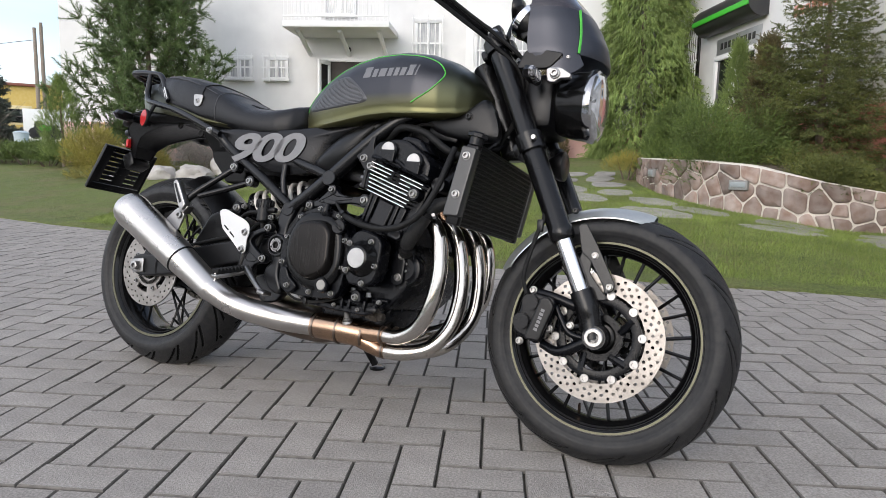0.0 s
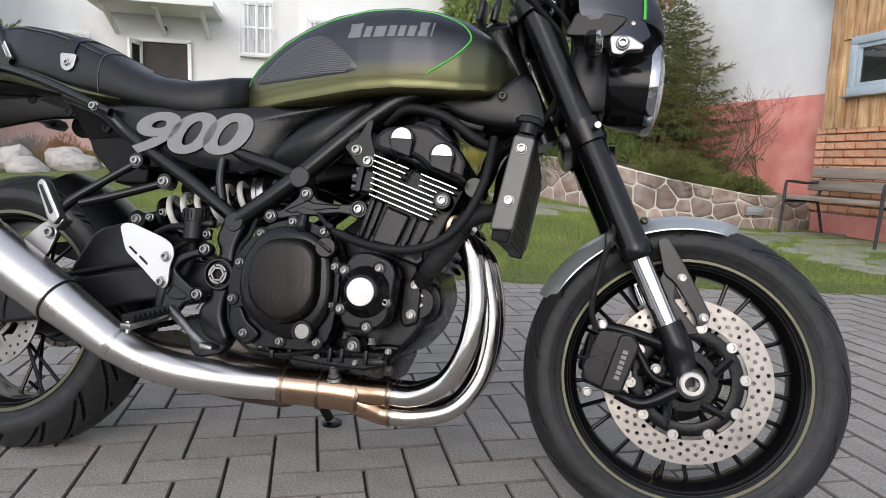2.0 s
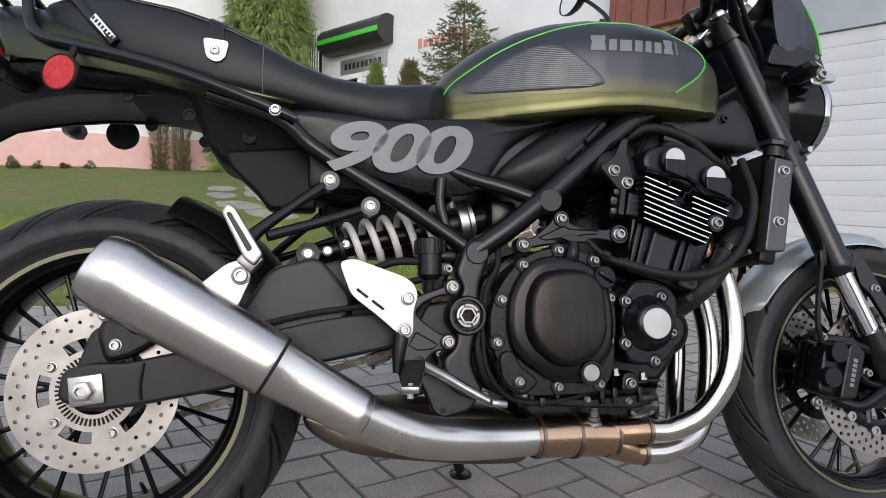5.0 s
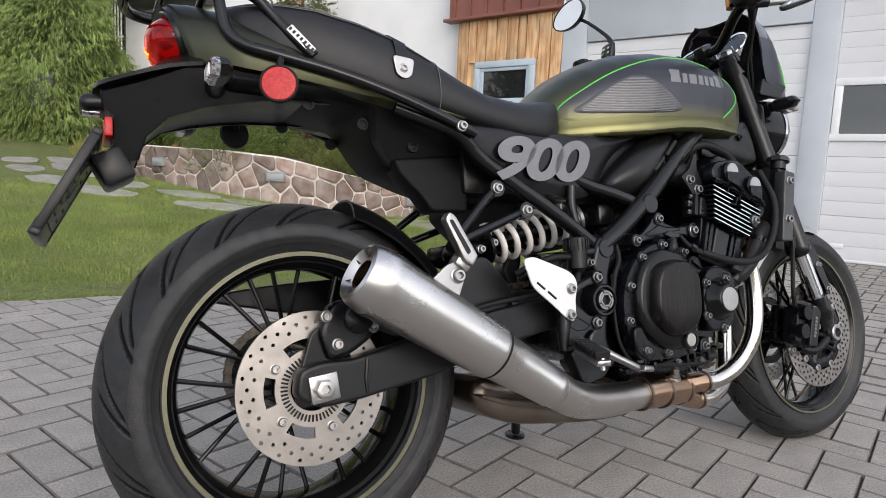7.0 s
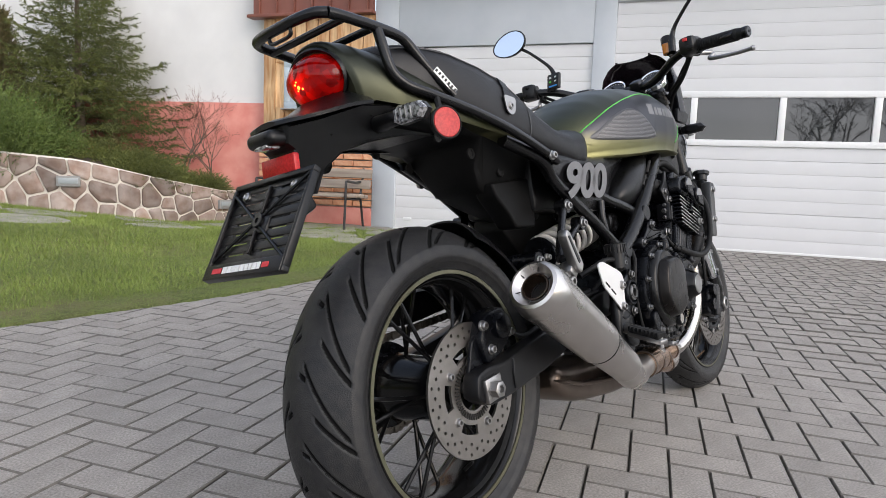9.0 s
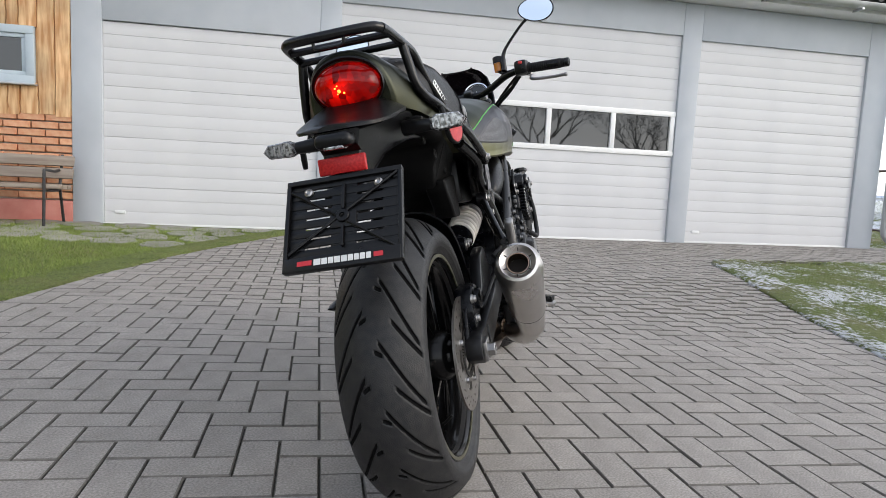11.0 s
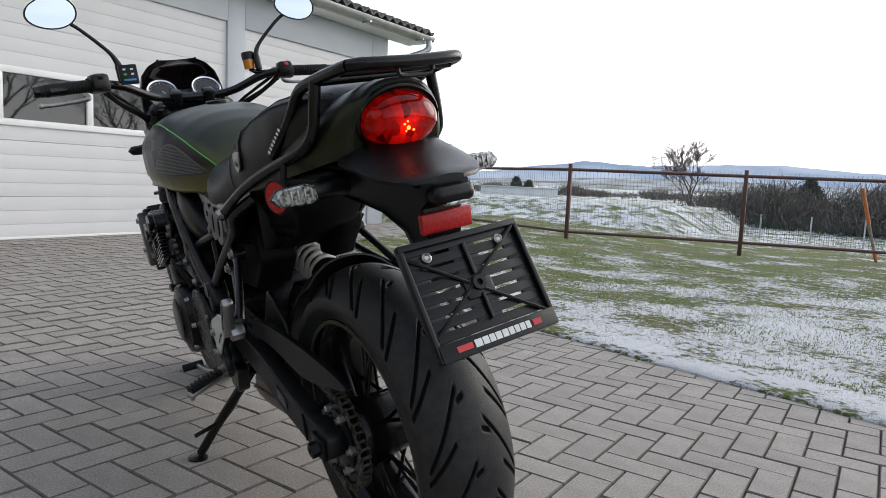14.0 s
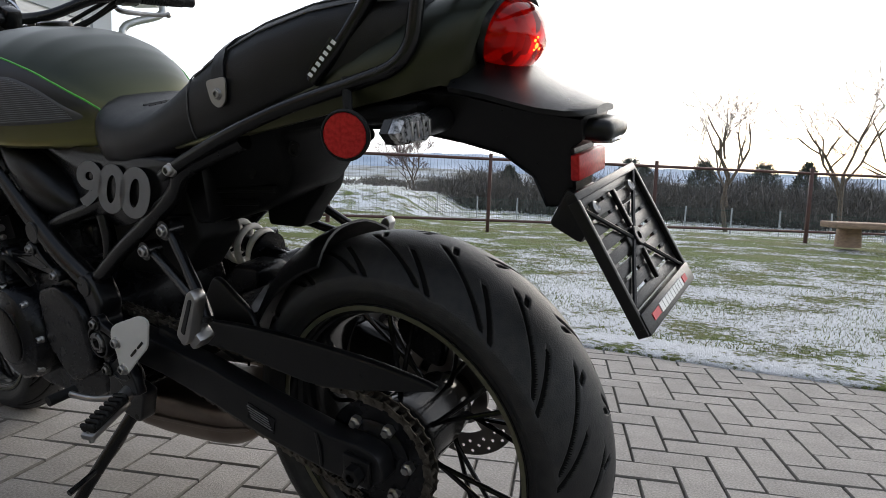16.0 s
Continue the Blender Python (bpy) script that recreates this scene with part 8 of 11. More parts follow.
for s in (-1, 1):
    for x, z in ((0.938, 0.684), (1.014, 0.655)):
        part("cam_boss", lathe((x, s * 0.220, z), (0, s, 0), [(0, 0.024), (0.014, 0.024), (0.016, 0.022), (0.016, 0)], 28), M_ENGINE, VC)
        part("cam_plug", lathe((x, s * 0.236, z + 0.002), (0, s, 0), [(-0.004, 0.0185), (0.0020, 0.0185), (0.0026, 0.0181), (0.0026, 0)], 28), M_ALU, VC, "silver half-moon cam plug")
        part("cam_plug_skirt", plate(rounded([(x - 0.02, z - 0.02), (x + 0.018, z - 0.034), (x + 0.022, z + 0.0), (x - 0.02, z + 0.001)], 0.004, 2), s * 0.232, s * 0.2402, 0.002), M_ENGINE, VC)
    part("head_boss", lathe((1.018, s * 0.19, 0.577), (0, s, 0), [(0, 0.017), (0.034, 0.0165), (0.036, 0.015), (0.036, 0)], 24), M_ENGINE, EN)
    bolt((1.018, s * 0.227, 0.577), EN, 0.0088, s, material=M_CASTALU)
    ch = part("tensioner_housing", plate(rounded([(0.858, 0.590), (0.866, 0.633), (0.888, 0.628), (0.886, 0.585)], 0.004, 3), s * 0.165, s * 0.206, 0.004, seg=3), M_ENGINE, EN, "black housing with a steel flange")
    part("tensioner_flange", plate(rounded([(0.846, 0.592), (0.853, 0.638), (0.862, 0.636), (0.856, 0.590)], 0.002, 2), s * 0.168, s * 0.204, 0.001), M_SWING, ch, "grey steel flange")
    for x, z, r in ((0.850, 0.633, 0.0055), (0.843, 0.617, 0.0075), (0.842, 0.599, 0.0055)):
        part("flange_bolt", lathe((x + 0.004, s * 0.192, z), (-1, 0, 0.1), [(0, r), (0.008, r), (0.010, r * 0.7), (0.010, 0)], 6), M_CASTALU, ch)

for s in (-1, 1):
    part("cylinder_panel", plate(rounded([(0.911, 0.566), (0.957, 0.549), (0.933, 0.488), (0.886, 0.497)], 0.004, 3), s * 0.188, s * 0.2065, 0.005, seg=4), M_COVERPAINT, EN, "smooth raised panel of the cylinder block")
    for q in (((0.880, 0.579), (0.890, 0.577), (0.868, 0.503), (0.860, 0.506)), ((0.893, 0.576), (0.905, 0.572), (0.881, 0.498), (0.871, 0.502)), ((0.962, 0.551), (0.972, 0.547), (0.950, 0.484), (0.938, 0.488)), ((0.976, 0.546), (0.995, 0.540), (0.976, 0.494), (0.955, 0.486))):
        part("cylinder_rib", plate(list(q), s * 0.185, s * 0.2075, 0.003), M_ENGINE, EN)
    part("base_flange", plate(rounded([(0.852, 0.507), (0.975, 0.467), (0.985, 0.478), (0.986, 0.487), (0.860, 0.520)], 0.004, 3), s * 0.150, s * 0.200, 0.003), M_ENGINE, EN)
    lg = part("engine_lug", plate(rounded([(0.945, 0.470), (0.962, 0.489), (0.984, 0.484), (0.988, 0.468), (0.978, 0.459)], 0.008, 4), s * 0.196, s * 0.212, 0.003, seg=3), M_POWDER, EN)
    part("lug_hole", lathe((0.975, s * 0.2116, 0.474), (0, s, 0), [(0, 0.0065), (0.0008, 0.0065), (0.0008, 0)], 20), M_HOLE, lg)
    part("head_recess", tube([(x, s * 0.2275, z) for x, z in ((0.928, 0.640), (0.934, 0.652), (0.975, 0.640), (0.968, 0.628), (0.960, 0.628), (0.952, 0.612), (0.940, 0.615))], 0.0022, 8, smooth=False), M_ENGINE, VC)
    part("head_ledge", tube([(0.888, s * 0.226, 0.668), (0.918, s * 0.228, 0.662), (0.962, s * 0.229, 0.657), (1.000, s * 0.228, 0.632), (1.040, s * 0.228, 0.622), (1.056, s * 0.226, 0.612)], 0.0055, 8), M_ENGINE, VC)

# right side covers
def dome(outline, steps):
    """A cover whose outline steps outwards to the right: (how far out, how much the outline shrinks) rows."""
    cx, cz = sum(p[0] for p in outline) / len(outline), sum(p[1] for p in outline) / len(outline)
    bm = bmesh.new()
    add_rings(bm, [[(cx + (x - cx) * k, -y, cz + (z - cz) * k) for x, z in outline] for y, k in steps])
    return bm


CL = curve_loop([(0.621, 0.448), (0.668, 0.510), (0.733, 0.532), (0.798, 0.515), (0.829, 0.458), (0.830, 0.370), (0.808, 0.300), (0.725, 0.290), (0.655, 0.300), (0.615, 0.375)], 4)
cc = part("clutch_cover", dome(CL, [(0.165, 1.0), (0.203, 1.0), (0.2065, 0.988), (0.2065, 0.5)]), M_ENGINE, EN, "black clutch cover with a brushed face")
CS = curve_loop([(0.649, 0.464), (0.684, 0.508), (0.736, 0.518), (0.787, 0.502), (0.816, 0.465), (0.824, 0.400), (0.813, 0.350), (0.777, 0.314), (0.724, 0.310), (0.684, 0.330), (0.648, 0.364), (0.639, 0.414)], 4)
part("clutch_step", dome(CS, [(0.204, 1.0), (0.2130, 0.995), (0.2200, 0.965), (0.2235, 0.91), (0.2245, 0.85), (0.2245, 0.3)]), M_GLOSSBLK, cc, "gloss black stepped rim", 60)
CF = rounded([(0.692, 0.482), (0.734, 0.490), (0.773, 0.487), (0.796, 0.463), (0.799, 0.388), (0.783, 0.357), (0.744, 0.340), (0.713, 0.344), (0.681, 0.371), (0.670, 0.396), (0.673, 0.450)], 0.018, 4)
part("clutch_face", dome(CF, [(0.220, 1.10), (0.231, 1.06), (0.2405, 1.015), (0.2440, 0.985), (0.2462, 0.94), (0.2470, 0.88), (0.2470, 0.3)]), M_COVERB, cc, "brushed dark clutch face", 60)
for x, z in ((0.671, 0.502), (0.633, 0.445), (0.624, 0.376), (0.796, 0.511), (0.822, 0.447), (0.817, 0.377), (0.798, 0.306), (0.726, 0.303), (0.733, 0.527)):
    b = part("bolt_boss", lathe((x, -0.190, z), (0, -1, 0), [(0, 0.0135), (0.018, 0.0130), (0.0195, 0.0115), (0.0195, 0)], 18), M_ENGINE, cc)
    bolt((x, -0.2095, z), cc, 0.0060, -1, material=M_CASTALU)
part("sight_glass", lathe((0.776, -0.218, 0.326), (0, -1, 0), [(0, 0.0205), (0.011, 0.0205), (0.013, 0.019), (0.013, 0.0155), (0.010, 0.014), (0.010, 0)], 28), M_ENGINE, cc, "oil sight glass ring")
part("sight_window", lathe((0.776, -0.2275, 0.326), (0, -1, 0), [(0, 0.0138), (0.0016, 0.0135), (0.0024, 0.0)], 28), M_OILGLASS, cc, "cloudy oil window")
part("oil_filler", lathe((0.806, -0.214, 0.480), (0.10, -1, 0.12), [(0, 0.0195), (0.012, 0.0195), (0.014, 0.0175), (0.014, 0)], 28), M_ENGINE, cc)
part("filler_grip", box((0.8075, -0.230, 0.482), (0.030, 0.006, 0.007), rot=(0, 35, 0), bevel=0.002), M_ENGINE, cc)
part("clutch_arm", tube([(0.752, -0.205, 0.500), (0.754, -0.214, 0.520), (0.757, -0.214, 0.540)], [0.0145, 0.0125, 0.009], 14), M_ENGINE, cc)
for k in range(4):
    part("arm_spring", lathe((0.755, -0.214, 0.524 + 0.004 * k), (0.1, 0, 1), [(-0.0012, 0.009), (0, 0.0105), (0.0012, 0.009)], 16, True), M_CHAIN, cc)
part("clutch_lever", plate(rounded([(0.735, 0.548), (0.750, 0.556), (0.785, 0.548), (0.784, 0.541), (0.752, 0.541)], 0.004, 3), -0.205, -0.214, 0.0015), M_FRAME, cc)
part("clutch_cable", tube([(0.782, -0.212, 0.545), (0.802, -0.216, 0.525), (0.822, -0.222, 0.511), (0.836, -0.228, 0.505)], [0.0042, 0.0050, 0.0066, 0.0072], 10), M_GRIP, cc)
part("cable_nut", lathe((0.812, -0.219, 0.518), (0.88, -0.2, -0.42), [(-0.006, 0.0085), (0.006, 0.0085)], 6), M_FRAME, cc)
lbp = part("lower_boss", plate(curve_loop([(0.626, 0.355), (0.642, 0.363), (0.651, 0.357), (0.662, 0.337), (0.684, 0.320), (0.685, 0.307), (0.666, 0.293), (0.650, 0.297), (0.629, 0.317)], 3), -0.185, -0.2185, 0.004, seg=3), M_ENGINE, EN, "black boss on the lower edge of the clutch cover")
part("boss_recess", lathe((0.657, -0.2180, 0.314), (0, -1, 0), [(0, 0.0125), (0.0012, 0.0125), (0.0016, 0.0115), (0.0008, 0.0105), (0.0008, 0)], 24), M_GLOSSBLK, lbp)
bolt((0.657, -0.2190, 0.314), EN, 0.0060, -1, material=M_CASTALU)
PU = rounded([(0.835, 0.375), (0.839, 0.445), (0.860, 0.476), (0.888, 0.480), (0.928, 0.466), (0.942, 0.446), (0.936, 0.378), (0.926, 0.347), (0.901, 0.334), (0.848, 0.337)], 0.016, 4)
pc = part("pickup_cover", plate(PU, -0.168, -0.219, 0.005, seg=3), M_ENGINE, EN, "black pickup cover with a bright disc")
part("pickup_dome", lathe((0.886, -0.217, 0.405), (0, -1, 0), [(0, 0.048), (0.004, 0.0465), (0.008, 0.0425), (0.015, 0.0375), (0.022, 0.0335), (0.026, 0.0315), (0.0275, 0.0295), (0.0275, 0.0)], 48), M_GLOSSBLK, pc)
part("pickup_disc", lathe((0.886, -0.2435, 0.405), (0, -1, 0), [(0, 0.0255), (0.0024, 0.0255), (0.0032, 0.0248), (0.0032, 0.0)], 40), M_ALU, pc, "bright round badge disc")
for x, z in ((0.845, 0.442), (0.910, 0.449), (0.927, 0.389), (0.894, 0.342), (0.842, 0.372)):
    part("bolt_seat", lathe((x, -0.2165, z), (0, -1, 0), [(0, 0.0128), (0.0034, 0.0126), (0.0042, 0.0116), (0.0030, 0.0105), (0.0030, 0)], 24), M_GLOSSBLK, pc)
    bolt((x, -0.2196, z), pc, 0.0062, -1, material=M_CASTALU)
# water pump, lower crankcase rail and its lugs
wp = part("water_pump", lathe((0.968, -0.10, 0.392), (0, -1, 0), [(0, 0.046), (0.030, 0.046), (0.034, 0.043), (0.036, 0.034), (0.040, 0.030), (0.040, 0.0)], 36), M_ENGINE, EN, "black water pump with a bright clip")
part("pump_clip", lathe((0.966, -0.138, 0.396), (0, -1, 0), [(0, 0.0155), (0.006, 0.0155), (0.006, 0.0120), (0.002, 0.0115), (0.002, 0)], 24, False, 30, 330), M_CASTALU, wp, "bright round clip")
part("pump_screw", lathe((0.966, -0.138, 0.396), (0, -1, 0), [(0, 0.0075), (0.007, 0.0075), (0.008, 0.006), (0.008, 0)], 16), M_CASTALU, wp)
part("pump_spout", tube([(0.960, -0.120, 0.430), (0.972, -0.140, 0.440), (0.984, -0.165, 0.438)], [0.014, 0.016, 0.0185], 16), M_ENGINE, wp)
part("pump_flange", plate(rounded([(0.938, 0.432), (0.962, 0.436), (0.975, 0.415), (0.972, 0.352), (0.945, 0.342), (0.936, 0.360)], 0.008, 3), -0.110, -0.150, 0.004), M_ENGINE, wp)
for x, z in ((0.958, 0.368), (0.963, 0.424)):
    bolt((x, -0.150, z), wp, 0.0082, -1, material=M_CASTALU)
rl = part("crankcase_rail", plate(rounded([(0.655, 0.292), (0.735, 0.284), (0.800, 0.281), (0.905, 0.288), (0.925, 0.300), (0.912, 0.266), (0.880, 0.258), (0.790, 0.262), (0.690, 0.270)], 0.006, 3), -0.120, -0.176, 0.004, seg=3), M_ENGINE, EN, "ribbed lower edge of the crankcase")
for x in (0.690, 0.735, 0.815, 0.838, 0.885):
    part("rail_rib", plate([(x - 0.004, 0.270), (x - 0.004, 0.296), (x + 0.004, 0.297), (x + 0.004, 0.270)], -0.15, -0.183, 0.002), M_ENGINE, rl)
lg = part("sump_lug", plate(rounded([(0.845, 0.290), (0.848, 0.318), (0.862, 0.326), (0.876, 0.318), (0.880, 0.290)], 0.007, 3), -0.15, -0.192, 0.004, seg=3), M_ENGINE, EN)
bolt((0.862, -0.192, 0.304), EN, 0.0076, -1, material=M_CASTALU)
for x, z in ((0.843, 0.328), (0.893, 0.320)):
    part("stud_nut", lathe((x, -0.176, z), (0.1, 0, -1), [(0, 0.0062), (0.009, 0.0062), (0.009, 0.0085), (0.012, 0.0085), (0.012, 0)], 6), M_CASTALU, EN)
for x, z, r in ((0.677, 0.290, 0.0050), (0.789, 0.277, 0.0045), (0.865, 0.272, 0.0045), (0.927, 0.298, 0.0050)):
    bolt((x, -0.178, z), EN, r, -1, 0.006, M_CASTALU)
part("oil_gallery", tube([(0.895, -0.150, 0.300), (0.915, -0.150, 0.302), (0.938, -0.148, 0.302)], 0.0072, 10), M_ENGINE, EN)
part("sensor_plug", box((0.903, -0.168, 0.275), (0.036, 0.02, 0.012), rot=(0, -6, 0), bevel=0.003), M_PLASTIC, EN)
part("sensor", lathe((0.880, -0.150, 0.262), (1, 0, -0.05), [(0, 0.012), (0.012, 0.012), (0.014, 0.016), (0.034, 0.016), (0.036, 0.011), (0.05, 0.011), (0.05, 0)], 6), M_CHAIN, EN, "dull metal oil pressure sensor")
lo = part("loom", tube([(0.612, -0.180, 0.470), (0.606, -0.186, 0.400), (0.613, -0.190, 0.330), (0.650, -0.190, 0.286), (0.700, -0.188, 0.276), (0.760, -0.186, 0.282), (0.815, -0.182, 0.300)], 0.0035, 8), M_GRIP, EN, "thin black cable under the clutch cover")
part("cable_clip", box((0.704, -0.189, 0.277), (0.010, 0.012, 0.016), bevel=0.002), M_PLASTIC, lo)
part("side_loom", tube([(0.640, -0.165, 0.540), (0.634, -0.180, 0.500), (0.617, -0.184, 0.470), (0.610, -0.182, 0.430)], 0.0055, 8), M_GRIP, EN)
# left side covers
al = part("alternator_cover", lathe((0.875, 0.165, 0.395), (0, 1, 0), [(0, 0.105), (0.03, 0.105), (0.045, 0.095), (0.052, 0.070), (0.056, 0.066), (0.056, 0.0)], 48), M_ENGINE, EN, "round black alternator cover")
part("alternator_disc", lathe((0.875, 0.219, 0.395), (0, 1, 0), [(0, 0.060), (0.004, 0.060), (0.006, 0.056), (0.006, 0)], 40), M_COVERB, al)
for k in range(8):
    a = 2 * math.pi * k / 8
    bolt((0.875 + 0.098 * math.cos(a), 0.20, 0.395 + 0.098 * math.sin(a)), al, 0.0065, 1)
part("sprocket_cover", plate(rounded([(0.60, 0.36), (0.61, 0.48), (0.68, 0.52), (0.76, 0.50), (0.77, 0.38), (0.70, 0.31)], 0.025, 4), 0.165, 0.195, 0.010), M_ENGINE, EN)
for k in range(5):
    part("hose", tube([(0.80 + 0.03 * k, 0.18 - 0.01 * k, 0.50), (0.84 + 0.03 * k, 0.20, 0.56 + 0.01 * k), (0.90 + 0.03 * k, 0.19, 0.50 + 0.02 * k), (0.98 + 0.02 * k, 0.15, 0.46)], 0.006, 8), M_GRIP, EN)

# carburettor throat and throttle bodies, plug leads, hoses
for k, y in enumerate((-0.165, -0.055, 0.055, 0.165)):
    part("intake_stub", tube([(0.90, y, 0.665), (0.86, y, 0.685), (0.80, y * 0.9, 0.70)], 0.027, 16), M_GRIP, BIKE)
part("coolant_hose", tube([(0.830, -0.226, 0.508), (0.865, -0.236, 0.496), (0.897, -0.240, 0.488), (0.946, -0.242, 0.483), (0.994, -0.242, 0.490), (1.033, -0.240, 0.511), (1.058, -0.238, 0.538), (1.075, -0.236, 0.568), (1.089, -0.230, 0.605), (1.096, -0.220, 0.640), (1.10, -0.19, 0.70)], 0.0080, 14), M_GRIP, BIKE, "black rubber hose")
part("coolant_hose", tube([(1.095, -0.15, 0.69), (1.06, -0.165, 0.705), (1.0, -0.17, 0.745), (0.93, -0.165, 0.760), (0.88, -0.15, 0.735)], 0.010, 12), M_GRIP, BIKE, "black rubber hose")
th = part("coolant_hose", tube([(0.980, -0.160, 0.432), (0.989, -0.180, 0.447), (1.006, -0.196, 0.466), (1.032, -0.204, 0.500), (1.056, -0.204, 0.538), (1.082, -0.196, 0.558), (1.115, -0.180, 0.566)], [0.0175, 0.0185, 0.0190, 0.0190, 0.0185, 0.0175, 0.0165], 18), M_HOSEWRAP, BIKE, "thick black radiator hose with a woven sleeve")
for p, d in (((1.052, -0.204, 0.532), (0.55, 0, 0.84)), ((0.990, -0.181, 0.449), (0.6, -0.4, 0.7))):
    part("hose_clamp", lathe(p, d, [(-0.006, 0.0185), (-0.006, 0.0205), (0.006, 0.0205), (0.006, 0.0185)], 28, True), M_FRAME, th)
part("clamp_screw", cyl((1.074, -0.206, 0.524), (1.080, -0.226, 0.528), 0.0045, n=8), M_CASTALU, th)
part("plug_lead", tube([(0.93, -0.12, 0.72), (0.95, -0.14, 0.765), (1.0, -0.13, 0.775), (1.06, -0.10, 0.75)], 0.005, 8), M_GRIP, BIKE)
part("ignition_coil", box((1.03, -0.10, 0.755), (0.09, 0.05, 0.035), rot=(0, 12, 0), bevel=0.006), M_PLASTIC, BIKE)

# ---- radiator ----
ra_m = Matrix.Translation((1.142, 0, 0.612)) @ pose(0, 0, 0, 0, 10.5, 0)


def rad(nm, bm, m, par, lab=""):
    bmesh.ops.transform(bm, matrix=ra_m, verts=bm.verts[:])
    return part(nm, bm, m, par, lab)


RD = rad("radiator", box((0, 0, 0), (0.026, 0.40, 0.205), bevel=0.004), M_COREB, BIKE, "black ribbed radiator")
for k in range(66):
    rad("core_fin", box((0.014, -0.195 + 0.006 * k, 0), (0.004, 0.0022, 0.195)), M_COREB, RD)
for k in range(17):
    rad("core_tube", box((0.0155, 0, -0.094 + 0.01175 * k), (0.003, 0.395, 0.003)), M_COREB, RD)
for s in (-1, 1):
    sh = rad("radiator_shroud", plate(rounded([(-0.018, 0.085), (0.020, 0.085), (0.020, -0.082), (-0.020, -0.088)], 0.006, 3), s * 0.204, s * 0.232, 0.003), M_RADSIDE, RD, "grey metal radiator shroud")
    for z in (0.062, -0.032):
        b = bolt((0, 0, 0), sh, 0.0085, s)
        b.matrix_local = Matrix.Translation(ra_m @ Vector((0.0, s * 0.232, z)))
    rad("end_tank", box((0.0, s * 0.202, -0.005), (0.034, 0.025, 0.20), bevel=0.006), M_PLASTIC, RD)
rad("filler_neck", cyl((0.0, -0.20, 0.095), (0.0, -0.20, 0.118), 0.018, n=20), M_PLASTIC, RD)
rad("radiator_cap", lathe((0.0, -0.20, 0.114), (0, 0, 1), [(0, 0.026), (0.008, 0.026), (0.012, 0.022), (0.012, 0.0)], 8), M_PLASTIC, RD)

# ---- exhaust ----
EX = part("exhaust", tube([(0.862, -0.114, 0.204), (0.83, -0.118, 0.207), (0.78, -0.126, 0.210), (0.705, -0.135, 0.212)], [0.0365, 0.0368, 0.0365, 0.0355], 28), M_COPPER, BIKE, "stainless four-into-one exhaust with a megaphone silencer")
PTH = [[(1.028, 0.535), (1.068, 0.488), (1.083, 0.40), (1.070, 0.31), (1.030, 0.245), (0.972, 0.214), (0.92, 0.212)],
       [(1.030, 0.535), (1.074, 0.485), (1.100, 0.38), (1.090, 0.27), (1.045, 0.196), (0.975, 0.172), (0.92, 0.170)]]
for k, y in enumerate((-0.162, -0.060, 0.060, 0.162)):
    ph = PTH[0] if k in (0, 3) else PTH[1]
    yb = (-0.128, -0.112, -0.075, -0.055)[k]
    ys = [y, y, y, y * 0.95 + yb * 0.05, y * 0.5 + yb * 0.5, y * 0.1 + yb * 0.9, yb]
    h = part("header_pipe", tube([(x, yy, z) for (x, z), yy in zip(ph, ys)], 0.0202, 20), M_CHROMEPIPE, EX, "bright steel header pipe")
    part("port_flange", cyl((1.022, y, 0.548), (1.034, y, 0.528), 0.030, n=16), M_COPPER, h)
for x, r in ((0.858, 0.0378), (0.783, 0.0385), (0.712, 0.0372)):
    part("weld_ring", lathe((x, -0.114 - (0.862 - x) * 0.135, 0.204 + (0.862 - x) * 0.052), (-1, -0.135, 0.052), [(-0.0035, r - 0.006), (-0.003, r), (0.003, r), (0.0035, r - 0.006)], 32, True), M_RUSTBOX, EX)
for y0, z0, y1, z1, r0 in ((-0.128, 0.212, -0.122, 0.212, 0.0232), (-0.112, 0.172, -0.118, 0.194, 0.0215), (-0.062, 0.210, -0.105, 0.210, 0.0225), (-0.070, 0.172, -0.105, 0.194, 0.0215)):
    cp = part("collector_branch", tube([(0.928, y0, z0), (0.905, y0, z0 + 0.001), (0.880, (y0 + y1) / 2, (z0 + z1) / 2), (0.852, y1, z1)], [r0, r0 * 1.02, 0.0255, 0.0275], 22), M_COPPER, EX, "heat-tinted branch of the collector")
    part("weld_ring", lathe((0.922, y0, z0), (1, 0, 0), [(-0.003, r0 - 0.004), (-0.0025, r0 + 0.0022), (0.0025, r0 + 0.0022), (0.003, r0 - 0.004)], 26, True), M_RUSTBOX, cp)
part("lambda_sensor", lathe((0.815, -0.140, 0.232), (-0.05, -0.35, 1), [(0, 0.016), (0.006, 0.0145), (0.008, 0.011), (0.014, 0.011), (0.015, 0.0085), (0.026, 0.0085), (0.028, 0.0065), (0.040, 0.0065), (0.042, 0.004), (0.052, 0.004)], 14), M_ALU, EX, "lambda sensor")
part("pre_chamber", plate(curve_loop([(0.71, 0.165), (0.70, 0.235), (0.56, 0.262), (0.40, 0.272), (0.335, 0.282), (0.322, 0.235), (0.40, 0.188), (0.55, 0.165), (0.64, 0.158)], 4), -0.10, 0.085, 0.022, seg=3), M_RUSTBOX, EX, "tanned pre-silencer box")
part("chamber_seam", plate(curve_loop([(0.69, 0.20), (0.55, 0.215), (0.40, 0.235), (0.33, 0.255), (0.33, 0.248), (0.40, 0.226), (0.55, 0.206), (0.69, 0.19)], 3), -0.122, 0.092, 0.002), M_RUSTBOX, EX)
